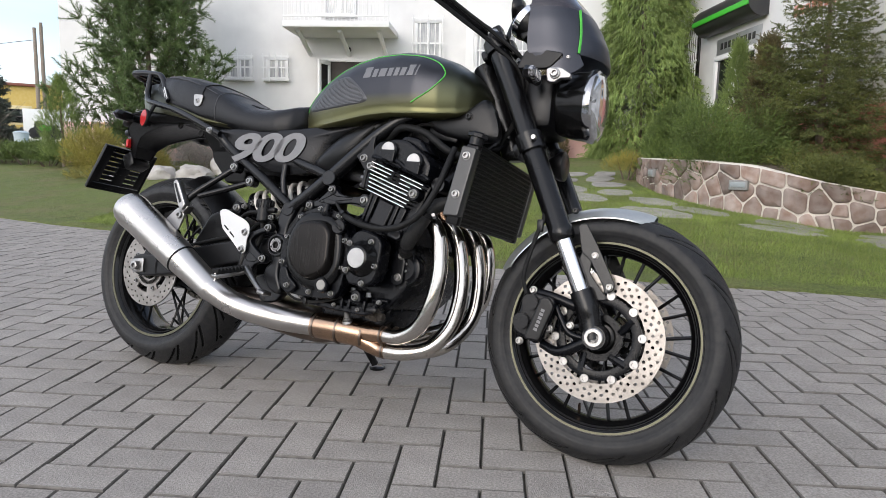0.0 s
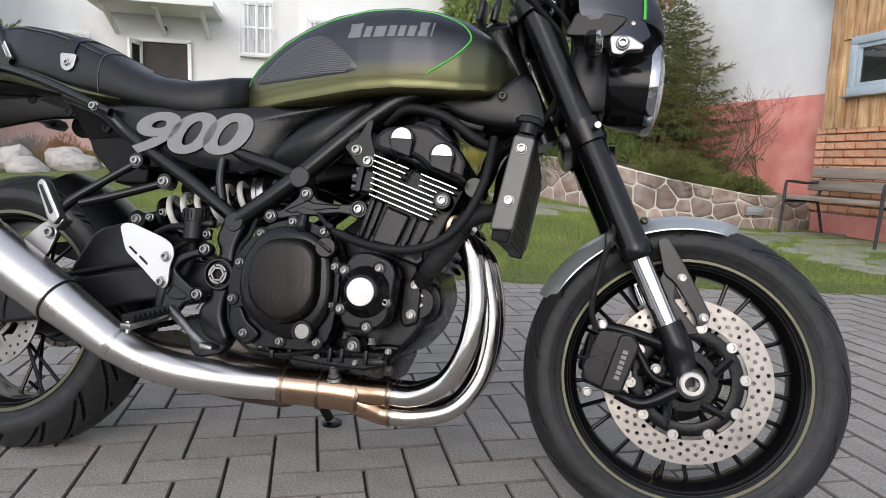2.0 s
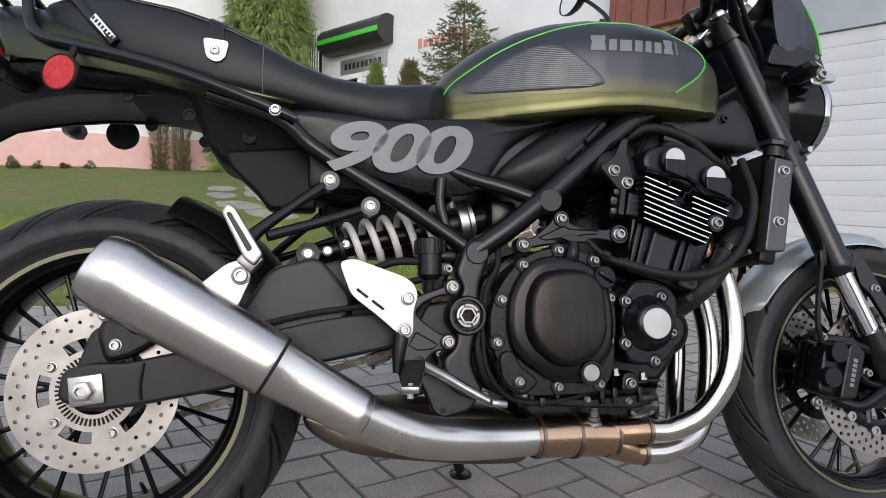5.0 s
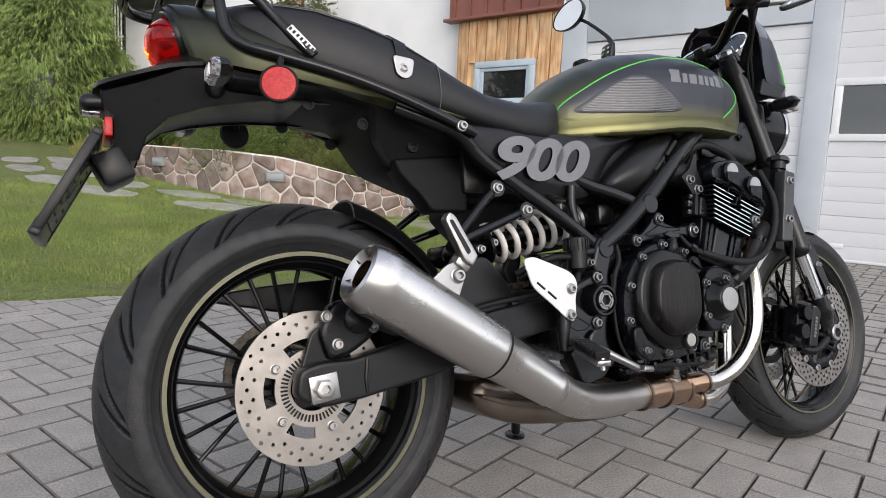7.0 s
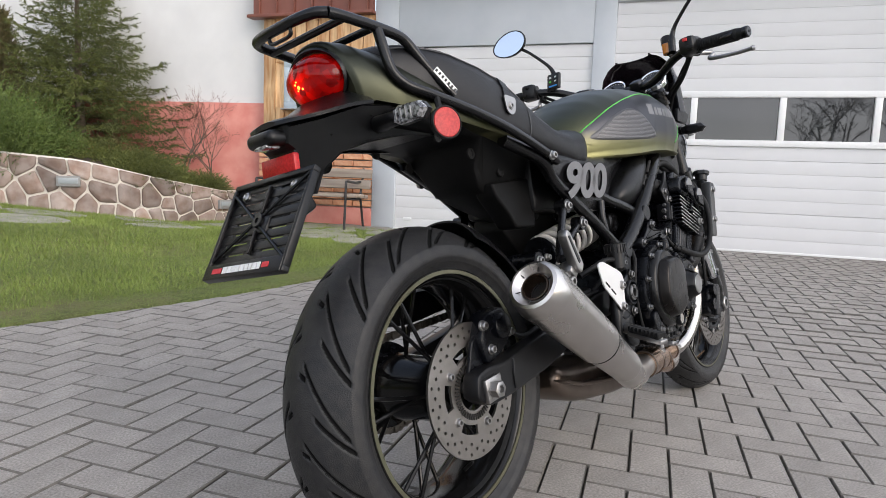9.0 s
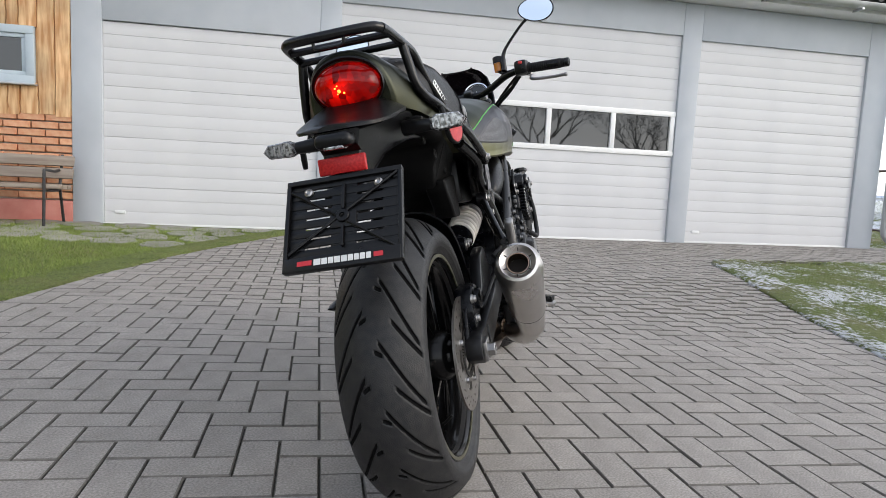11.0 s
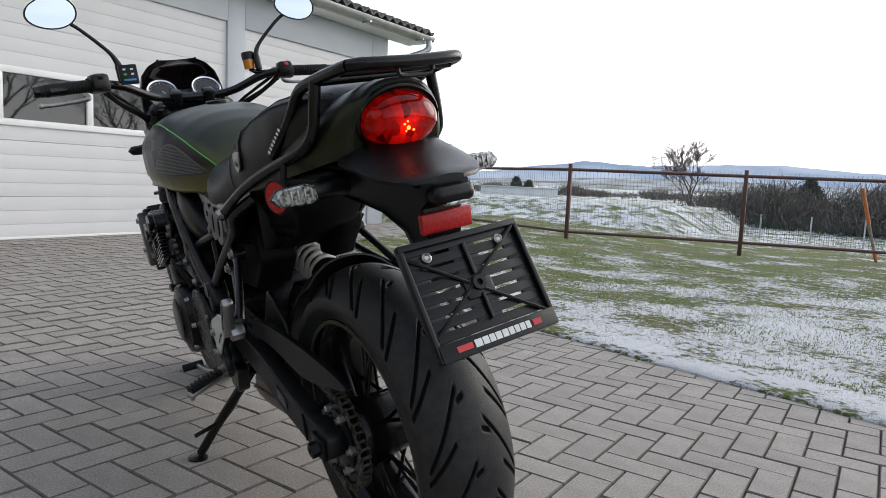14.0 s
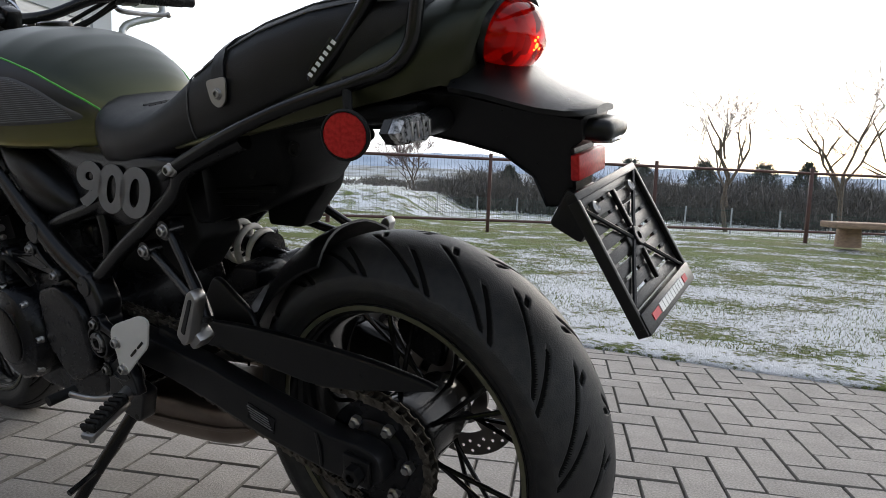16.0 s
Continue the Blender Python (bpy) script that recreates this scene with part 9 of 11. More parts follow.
part("mid_pipe", tube([(0.715, -0.136, 0.212), (0.64, -0.150, 0.214), (0.575, -0.172, 0.220), (0.51, -0.193, 0.230), (0.455, -0.212, 0.247), (0.405, -0.228, 0.272)], [0.030, 0.0325, 0.0335, 0.034, 0.034, 0.035], 28), M_STEELB, EX, "brushed mid pipe")
mu0, mu1 = Vector((0.402, -0.229, 0.273)), Vector((0.030, -0.252, 0.4945))
md = (mu1 - mu0).normalized()
ml = (mu1 - mu0).length
MU = part("silencer", lathe(mu0, md, [(-0.010, 0.0), (-0.010, 0.033), (0.0, 0.0362), (0.004, 0.0375), (0.008, 0.0368), (0.10, 0.0415), (0.145, 0.0445), (0.150, 0.0475), (0.156, 0.048), (0.20, 0.0490), (0.36, 0.0535), (ml - 0.045, 0.0552), (ml - 0.040, 0.0560), (ml - 0.012, 0.0515), (ml - 0.003, 0.047), (ml, 0.041), (ml - 0.004, 0.036), (ml - 0.012, 0.0285), (ml - 0.012, 0.0275), (ml - 0.05, 0.027), (ml - 0.05, 0.0)], 56), M_STEELB, EX, "brushed stainless megaphone silencer", 30)
part("band_groove", lathe(mu0 + md * 0.1475, md, [(-0.003, 0.0445), (-0.003, 0.0468), (0.003, 0.0472), (0.003, 0.0445)], 56, True), M_GRIP, MU)
part("bore", lathe(mu0 + md * (ml - 0.049), md, [(0, 0.0272), (0.002, 0.0)], 32), M_HOLE, MU, "dark silencer bore")
part("bore_sleeve", lathe(mu0 + md * (ml - 0.04), md, [(0, 0.0255), (0.030, 0.0255), (0.030, 0.0235), (0, 0.0235)], 32, True), M_COPPER, MU)
for k in range(6):
    a = 2 * math.pi * k / 6 + 0.4
    u2, v2 = frame_of(md)
    o = u2 * math.cos(a) + v2 * math.sin(a)
    part("tip_slot", cyl(mu0 + md * (ml - 0.0075) + o * 0.028, mu0 + md * (ml - 0.0035) + o * 0.040, 0.0012, n=6), M_HOLE, MU)
part("silencer_bracket", plate(rounded([(0.236, 0.508), (0.205, 0.500), (0.160, 0.462), (0.205, 0.428), (0.222, 0.435), (0.240, 0.478)], 0.010, 3), -0.213, -0.219, 0.001), M_ALU, EX, "bright steel silencer hanger")
bolt((0.225, -0.219, 0.481), EX, 0.011, -1, 0.010)

# ---- swingarm, rear wheel, chain ----
RW = rim("rear_wheel", RA, 0.072, BIKE, "gloss black multi-spoke rear wheel with an olive rim line")
tyre("tyre", RA, 0.3200, 0.0905, RW, 16, 130, 1700)
two(lambda s: part("rim_line", lathe(RA, (0, s, 0), [(0.0765, 0.2200), (0.0792, 0.2200), (0.0795, 0.2272), (0.0765, 0.2277)], 96, True), M_RIMLINE, RW, "pale olive rim stripe"))
part("hub", lathe(RA, (0, 1, 0), [(-0.09, 0.0), (-0.09, 0.04), (-0.07, 0.055), (-0.03, 0.06), (0.04, 0.065), (0.07, 0.07), (0.095, 0.06), (0.095, 0.0)], 36), M_GLOSSBLK, RW)
spokes(RA, RW, 0.052, 0.072, 12, 0.05, 7)
part("valve", cyl((0.06, -0.02, RA.z - 0.18), (0.058, -0.045, RA.z - 0.16), 0.004, 0.003), M_GRIP, RW)
rdm = part("rear_disc", drilled_disc(RA, -0.112, 0.090, 0.126, 3, 40, 0.0034), M_DISC, RW, "drilled steel rear brake disc", 25)
bm = bmesh.new()
slots, nA = 5, 100
def in_slot(a):
    t = (a / (2 * math.pi) * slots) % 1.0
    return 0.27 < t < 0.75
for rr0, rr1, sl in ((0.038, 0.064, False), (0.064, 0.082, True), (0.082, 0.0905, False)):
    for j in range(nA):
        a0, a1 = 2 * math.pi * j / nA, 2 * math.pi * (j + 1) / nA
        if sl and in_slot((a0 + a1) / 2):
            continue
        q = []
        for yy in (-0.1145, -0.1095):
            q.append([bm.verts.new((RA.x + r * math.cos(a), yy, RA.z + r * math.sin(a))) for r, a in ((rr0, a0), (rr1, a0), (rr1, a1), (rr0, a1))])
        bm.faces.new(q[0])
        bm.faces.new(q[1][::-1])
        for e in range(4):
            f_ = (e + 1) % 4
            bm.faces.new((q[0][e], q[0][f_], q[1][f_], q[1][e]))
part("disc_face", bm, M_DISC, rdm, "slotted inner disc face", 20)
bm = bmesh.new()
for k in range(50):
    a = 2 * math.pi * k / 50
    add_cyl(bm, (RA.x + 0.044 * math.cos(a), -0.1165, RA.z + 0.044 * math.sin(a)), (RA.x + 0.055 * math.cos(a), -0.1165, RA.z + 0.055 * math.sin(a)), 0.0016, n=5)
part("abs_pattern", bm, M_HOLE, rdm)
for k in range(5):
    a = 2 * math.pi * k / 5 + 0.1
    bolt((RA.x + 0.072 * math.cos(a), -0.114, RA.z + 0.072 * math.sin(a)), rdm, 0.007, -1)


def swing(s):
    ol = [(-0.040, 0.300), (-0.034, 0.342), (0.0, 0.352), (0.055, 0.352), (0.20, 0.382), (0.33, 0.412), (0.45, 0.430), (0.555, 0.445), (0.60, 0.43), (0.60, 0.40), (0.552, 0.378), (0.45, 0.366), (0.33, 0.342), (0.20, 0.308), (0.066, 0.286), (0.0, 0.280)]
    a = part("swingarm", plate(rounded(ol, 0.012, 3), s * 0.118, s * 0.156, 0.005), M_SWING, BIKE, "dark grey box-section swingarm")
    part("axle_block", box((0.003, s * 0.159, 0.313), (0.048, 0.010, 0.044), rot=(0, -7, 0), bevel=0.002), M_ALU if s < 0 else M_PLASTIC, a, "bright axle adjuster block" if s < 0 else "black axle adjuster block")
    part("axle_nut", lathe((0.0, s * 0.163, 0.312), (0, s, 0), [(0, 0.018), (0.002, 0.018), (0.002, 0.0155), (0.016, 0.0155), (0.017, 0.0135), (0.017, 0.008), (0.010, 0.007), (0.010, 0)], 6), M_ALU if s < 0 else M_PLASTIC, a, "big axle nut" if s < 0 else "black cap over the axle end")
    part("adjuster_bolt", tube([(0.028, s * 0.148, 0.318), (0.058, s * 0.148, 0.322)], 0.005, 6, smooth=False), M_ALU, a)
    part("weld", tube([(0.078, s * 0.1565, 0.296), (0.076, s * 0.1575, 0.32), (0.080, s * 0.1565, 0.352)], 0.003, 6), M_SWING, a)


two(swing)
part("swingarm_bridge", box((0.44, 0, 0.415), (0.09, 0.27, 0.055), rot=(0, -12, 0), bevel=0.012), M_SWING, BIKE)
part("axle", cyl((0, -0.16, 0.312), (0, 0.16, 0.312), 0.011, n=16), M_ALU, BIKE)
# rear caliper
rc = part("rear_caliper", plate(rounded([(0.02, 0.35), (0.005, 0.40), (0.03, 0.445), (0.085, 0.455), (0.115, 0.425), (0.10, 0.385), (0.06, 0.36)], 0.014, 3), -0.098, -0.142, 0.007), M_ENGINE, BIKE, "black rear brake caliper")
part("caliper_piston", lathe((0.072, -0.138, 0.418), (0, -1, 0), [(0, 0.026), (0.012, 0.025), (0.015, 0.021), (0.015, 0)], 28), M_ENGINE, rc)
part("caliper_bracket", plate(rounded([(-0.01, 0.285), (-0.028, 0.33), (-0.005, 0.40), (0.03, 0.42), (0.05, 0.37), (0.03, 0.31)], 0.012, 3), -0.118, -0.128, 0.003), M_ENGINE, rc)
for x, z in ((0.035, 0.378), (0.018, 0.425), (0.10, 0.402)):
    bolt((x, -0.142, z), rc, 0.008, -1)
part("brake_hose", tube([(0.10, -0.135, 0.405), (0.15, -0.14, 0.385), (0.22, -0.145, 0.40), (0.33, -0.15, 0.425), (0.45, -0.16, 0.44)], 0.005, 8), M_GRIP, rc)
# hugger
bm = bmesh.new()
rings = []
for i in range(25):
    a = radians(16 + 56 * i / 24)
    rr_o, rr_i = [], []
    for u in np.linspace(-1, 1, 11):
        r = 0.345 - 0.045 * abs(u) ** 2.4
        rr_o.append((RA.x + r * math.cos(a), 0.098 * u, RA.z + r * math.sin(a)))
        rr_i.append((RA.x + (r - 0.004) * math.cos(a), 0.096 * u, RA.z + (r - 0.004) * math.sin(a)))
    rings.append(rr_o + rr_i[::-1])
add_rings(bm, rings)
HG = part("hugger", bm, M_PLASTIC, BIKE, "black rear hugger over the tyre", 60)
part("hugger_arm", plate(rounded([(0.20, 0.40), (0.26, 0.50), (0.34, 0.52), (0.40, 0.45), (0.38, 0.405), (0.28, 0.385)], 0.02, 3), -0.135, -0.105, 0.006), M_PLASTIC, HG)
part("hugger_arm", plate(rounded([(0.22, 0.42), (0.24, 0.50), (0.32, 0.56), (0.40, 0.45), (0.30, 0.40)], 0.02, 3), 0.100, 0.112, 0.004), M_PLASTIC, HG)
# chain
CY = 0.112
SP, SF = Vector((0, CY, 0.312)), Vector((0.635, CY, 0.425))
RP, RF = 0.094, 0.036
sprk = part("sprocket", lathe(SP, (0, 1, 0), [(-0.004, 0.045), (0.004, 0.045), (0.004, 0.088), (-0.004, 0.088)], 60, True), M_ENGINE, RW, "dark rear sprocket")
part("sprocket_carrier", lathe(SP, (0, 1, 0), [(-0.03, 0.06), (0.006, 0.06), (0.012, 0.05), (0.012, 0.03), (0.02, 0.028), (0.02, 0.0)], 40), M_ENGINE, RW)
for k in range(6):
    a = 2 * math.pi * k / 6
    p = (SP.x + 0.060 * math.cos(a), CY + 0.004, SP.z + 0.060 * math.sin(a))
    part("sprocket_nut", lathe(p, (0, 1, 0), [(0, 0.010), (0.009, 0.010), (0.010, 0.008), (0.012, 0.006), (0.016, 0.006), (0.016, 0)], 6), M_ALU, RW)
dv = SF - SP
base_a = math.atan2(dv.z, dv.x)
off_a = math.acos((RP - RF) / dv.length)
path = []
a_up, a_dn = base_a + off_a, base_a - off_a
for k in range(41):
    a = a_up + (2 * math.pi - 2 * off_a) * k / 40
    path.append(SP + Vector((math.cos(a), 0, math.sin(a))) * RP)
for k in range(17):
    a = a_dn + 2 * off_a * k / 16
    path.append(SF + Vector((math.cos(a), 0, math.sin(a))) * RF)
path.append(path[0])
cum = [0.0]
for a, b in zip(path[:-1], path[1:]):
    cum.append(cum[-1] + (b - a).length)
nl = int(cum[-1] / 0.0159)
def on_chain(t):
    t = (t % 1.0) * cum[-1]
    return Vector((float(np.interp(t, cum, [p.x for p in path])), CY, float(np.interp(t, cum, [p.z for p in path]))))
bm = bmesh.new()
for k in range(nl):
    a, b = on_chain(k / nl), on_chain((k + 1) / nl)
    d = (b - a).normalized()
    up = Vector((-d.z, 0, d.x))
    w = 0.006 if k % 2 else 0.009
    for s in (-1, 1):
        o = Vector((0, s * w, 0))
        t = Vector((0, s * 0.0016, 0))
        pl = [a - d * 0.005, a + up * 0.0072 - d * 0.001, (a + b) / 2 + up * 0.0058, b + up * 0.0072 + d * 0.001, b + d * 0.005, b - up * 0.0072 + d * 0.001, (a + b) / 2 - up * 0.0058, a - up * 0.0072 - d * 0.001]
        add_rings(bm, [[p + o for p in pl], [p + o + t for p in pl]])
    add_cyl(bm, a - Vector((0, 0.012, 0)), a + Vector((0, 0.012, 0)), 0.0036, n=6)
part("chain", bm, M_CHAIN, BIKE, "oiled steel drive chain", 25)
cg = part("chain_guard", plate(curve_loop([(0.385, 0.475), (0.28, 0.490), (0.166, 0.492), (0.04, 0.487), (-0.06, 0.478), (-0.132, 0.464), (-0.10, 0.452), (-0.04, 0.440), (0.02, 0.428), (0.106, 0.422), (0.251, 0.440), (0.37, 0.445)], 3), 0.128, 0.142, 0.004), M_PLASTIC, BIKE, "black chain guard")
part("warning_label", box((0.20, 0.1568, 0.345), (0.060, 0.0012, 0.030), rot=(0, -15, 0)), M_ENGINE, BIKE)
for k in range(5):
    part("printed_bar", box((0.20 + 0.0015 * k, 0.1578, 0.335 + 0.005 * k), (0.048, 0.0008, 0.0016), rot=(0, -15, 0)), M_LETTER, BIKE)

bx = part("battery_box", plate(rounded([(0.365, 0.700), (0.345, 0.610), (0.420, 0.536), (0.600, 0.532), (0.600, 0.700)], 0.012, 3), 0.015, 0.105, 0.008, seg=3), M_TRAY, BIKE, "matt black battery box behind the frame")
part("box_lid_seam", tube([(0.358, 0.1055, 0.655), (0.47, 0.1055, 0.648), (0.595, 0.1055, 0.642)], 0.003, 6), M_TRAY, bx)
# ---- shock ----
s0, s1 = Vector((0.322, -0.062, 0.528)), Vector((0.668, -0.062, 0.606))
sd = (s1 - s0).normalized()
SH = part("rear_shock", cyl(s0, s1, 0.017, n=20), M_ENGINE, BIKE, "horizontal rear shock with a white spring")
part("shock_body", cyl(s0 + sd * 0.23, s1 - sd * 0.02, 0.028, n=24), M_ENGINE, SH)
part("spring_seat", lathe(s0 + sd * 0.055, sd, [(0, 0.02), (0, 0.042), (0.006, 0.042), (0.012, 0.03), (0.012, 0.018)], 28), M_ENGINE, SH)
part("spring_collar", lathe(s0 + sd * 0.275, sd, [(0, 0.028), (0, 0.044), (0.009, 0.044), (0.010, 0.040), (0.016, 0.040), (0.018, 0.044), (0.026, 0.044), (0.026, 0.028)], 28, True), M_ALU, SH, "bright preload collars")
u3, v3 = frame_of(sd)
turns = 6.3
part("spring", tube([s0 + sd * (0.068 + 0.207 * k / 150) + (u3 * math.cos(2 * math.pi * turns * k / 150) + v3 * math.sin(2 * math.pi * turns * k / 150)) * 0.0385 for k in range(151)], 0.0066, 10, 1, smooth=False), M_SPRING, SH, "white coil spring")
for p in (s0, s1):
    part("shock_eye", cyl(p - Vector((0, 0.03, 0)), p + Vector((0, 0.03, 0)), 0.02, n=20), M_ENGINE, SH)
    bolt(p - Vector((0, 0.032, 0)), SH, 0.009, -1)
part("linkage", plate(rounded([(0.30, 0.545), (0.36, 0.548), (0.42, 0.50), (0.46, 0.44), (0.42, 0.43), (0.36, 0.49), (0.30, 0.51)], 0.012, 3), -0.035, 0.035, 0.006), M_ENGINE, BIKE)
for x, z in ((0.355, 0.533), (0.385, 0.545)):
    bolt((x, -0.095, z), SH, 0.007, -1)
part("shock_mount", box((0.665, 0, 0.60), (0.05, 0.25, 0.05), bevel=0.01), M_FRAME, BIKE)

# ---- foot controls ----


def feet(s):
    hg = part("peg_hanger", plate(rounded([(0.552, 0.481), (0.565, 0.474), (0.568, 0.463), (0.560, 0.453), (0.546, 0.453), (0.529, 0.450), (0.506, 0.440), (0.491, 0.424), (0.507, 0.409), (0.533, 0.390), (0.547, 0.392), (0.558, 0.383), (0.559, 0.370), (0.547, 0.362), (0.533, 0.365), (0.518, 0.359), (0.500, 0.334), (0.462, 0.342), (0.468, 0.376), (0.478, 0.388), (0.480, 0.406), (0.476, 0.424), (0.487, 0.448), (0.513, 0.458), (0.539, 0.467), (0.542, 0.477)], 0.008, 3), s * 0.182, s * 0.200, 0.0035, seg=3), M_POWDER, BIKE, "forged black footpeg hanger")
    rim_ = [(0.493, 0.394), (0.527, 0.374), (0.518, 0.367), (0.494, 0.366), (0.481, 0.374)]
    part("hanger_recess", tube([(x, s * 0.2000, z) for x, z in rim_ + rim_[:1]], 0.0016, 6, smooth=False), M_POWDER, hg)
    for x, z in ((0.553, 0.466), (0.545, 0.378)):
        part("bolt_seat", lathe((x, s * 0.198, z), (0, s, 0), [(0, 0.0140), (0.0045, 0.0138), (0.0055, 0.0125), (0.0030, 0.0115), (0.0030, 0)], 28), M_GLOSSBLK, hg)
        bolt((x, s * 0.2008, z), hg, 0.0085, s, material=M_CASTALU)
    hgrd = [(0.370, 0.505), (0.394, 0.510), (0.472, 0.482), (0.489, 0.470), (0.495, 0.451), (0.487, 0.429), (0.487, 0.396), (0.479, 0.384), (0.462, 0.393), (0.431, 0.420), (0.389, 0.453)]
    hgp = part("heel_guard", plate(rounded(hgrd, 0.012, 3), s * 0.206, s * 0.210, 0.0012), M_WHITEALU, BIKE, "satin white heel guard")
    for a, b in (((0.398, 0.462), (0.415, 0.449)), ((0.422, 0.444), (0.440, 0.430))):
        part("slot", tube([(a[0], s * 0.2100, a[1]), (b[0], s * 0.2100, b[1])], 0.0024, 6, smooth=False), M_HOLE, hgp)
    for x, z in ((0.478, 0.447), (0.473, 0.398)):
        bolt((x, s * 0.210, z), hgp, 0.0085, s)
    pg = part("footpeg", tube(mir([(0.498, 0.192, 0.345), (0.490, 0.215, 0.340)], s), 0.013, 12, smooth=False), M_ALU, BIKE, "folding footpeg with a ribbed rubber")
    a, b = Vector((0.490, s * 0.212, 0.340)), Vector((0.468, s * 0.298, 0.322))
    d = (b - a).normalized()
    part("peg_base", box((a + b) / 2 - Vector((0, 0, 0.008)), (0.028, 0.092, 0.012), rot=(s * -12, 0, s * 14), bevel=0.004), M_ALU, pg)
    pr_ = part("peg_rubber", box((a + b) / 2 + Vector((0, 0, 0.002)), (0.028, 0.082, 0.010), rot=(s * -12, 0, s * 14), bevel=0.002, seg=1), M_GRIP, pg)
    for k in range(8):
        p = a + (b - a) * (0.08 + 0.84 * k / 7) + Vector((0, 0, 0.006))
        part("rubber_rib", box(p, (0.030, 0.0075, 0.013), rot=(s * -12, 0, s * 14), bevel=0.002, seg=1), M_GRIP, pg)
    part("peg_feeler", tube([b - d * 0.008, b - d * 0.008 - Vector((0, 0, 0.022))], 0.005, 8, smooth=False), M_ALU, pg)
    # pillion
    ph = part("pillion_hanger", tube(mir([(0.356, 0.150, 0.643), (0.30, 0.172, 0.598), (0.25, 0.192, 0.556), (0.225, 0.205, 0.528)], s), [0.010, 0.0085, 0.010, 0.013], 10), M_FRAME, BIKE, "black pillion peg hanger")
    part("hanger_arm", tube(mir([(0.423, 0.147, 0.602), (0.34, 0.168, 0.572), (0.26, 0.190, 0.545)], s), 0.009, 10), M_FRAME, ph)
    for x, z, y in ((0.356, 0.643, 0.158), (0.423, 0.602, 0.156)):
        part("hanger_boss", cyl((x, s * 0.135, z), (x, s * (y + 0.004), z), 0.016, n=20), M_FRAME, ph)
        bolt((x, s * (y + 0.004), z), ph, 0.0085, s)
    pp = part("pillion_peg", plate(rounded([(0.196, 0.575), (0.205, 0.588), (0.216, 0.582), (0.258, 0.512), (0.245, 0.494), (0.230, 0.505)], 0.006, 3), s * 0.216, s * 0.238, 0.004), M_ALU, BIKE, "folded silver pillion peg")
    part("peg_pad", plate(rounded([(0.203, 0.573), (0.210, 0.575), (0.243, 0.520), (0.236, 0.514)], 0.004, 3), s * 0.232, s * 0.2392, 0.001), M_SWING, pp)
    part("peg_joint", box((0.238, s * 0.212, 0.505), (0.03, 0.03, 0.03), rot=(0, 40, 0), bevel=0.005), M_ALU, pp)


two(feet)
bp_ = part("brake_pedal", tube([(0.498, -0.206, 0.344), (0.530, -0.222, 0.328), (0.562, -0.236, 0.309), (0.592, -0.246, 0.292), (0.604, -0.248, 0.286)], [0.0105, 0.0088, 0.0075, 0.0070, 0.0075], 14), M_CASTALU, BIKE, "silver brake pedal")
part("pedal_pad", box((0.610, -0.250, 0.286), (0.026, 0.034, 0.010), rot=(0, 10, 0), bevel=0.003, seg=3), M_CASTALU, bp_)
for k in range(5):
    part("pad_tooth", box((0.600 + 0.005 * k, -0.250, 0.2925 - 0.0009 * k), (0.0022, 0.032, 0.003), rot=(0, 10, 0), bevel=0.0005, seg=1), M_CASTALU, bp_)
part("gear_lever", tube([(0.505, 0.205, 0.335), (0.57, 0.225, 0.325), (0.63, 0.240, 0.33)], 0.006, 10), M_ALU, BIKE, "gear lever")
part("gear_toe", cyl((0.63, 0.225, 0.33), (0.63, 0.275, 0.33), 0.010, n=14), M_GRIP, BIKE)
rv = part("rear_reservoir", lathe((0.518, -0.185, 0.478), (0, 0, 1), [(0, 0.0), (0, 0.012), (0.008, 0.020), (0.042, 0.0205), (0.042, 0.024), (0.066, 0.024), (0.068, 0.020), (0.068, 0)], 24), M_PLASTIC, BIKE, "black rear brake fluid reservoir")
for k in range(18):
    a = 2 * math.pi * k / 18
    part("cap_rib", box((0.518 + 0.0240 * math.cos(a), -0.185 + 0.0240 * math.sin(a), 0.532), (0.0022, 0.0040, 0.021), rot=(0, 0, math.degrees(a) + 90), bevel=0.0006, seg=1), M_PLASTIC, rv)
part("reservoir_ear", box((0.546, -0.186, 0.517), (0.032, 0.018, 0.016), bevel=0.006, seg=3), M_PLASTIC, rv)
part("reservoir_foot", box((0.545, -0.182, 0.496), (0.018, 0.012, 0.022), bevel=0.003), M_PLASTIC, rv)
bolt((0.548, -0.189, 0.496), BIKE, 0.0062, -1, material=M_CASTALU)
part("breather_hose", tube([(0.500, -0.185, 0.508), (0.465, -0.180, 0.508), (0.430, -0.170, 0.497), (0.395, -0.150, 0.480)], 0.0065, 10), M_GRIP, rv)
part("brake_hose", tube([(0.506, -0.178, 0.480), (0.486, -0.172, 0.474), (0.466, -0.165, 0.462), (0.440, -0.155, 0.440)], 0.0060, 10), M_GRIP, rv)
part("reservoir_hose", tube([(0.518, -0.185, 0.48), (0.515, -0.180, 0.45), (0.50, -0.175, 0.42), (0.485, -0.175, 0.385)], 0.008, 10), M_GRIP, rv)
part("master_cylinder", tube([(0.478, -0.190, 0.425), (0.468, -0.192, 0.37), (0.464, -0.194, 0.33)], [0.014, 0.013, 0.008], 12), M_PLASTIC, BIKE)
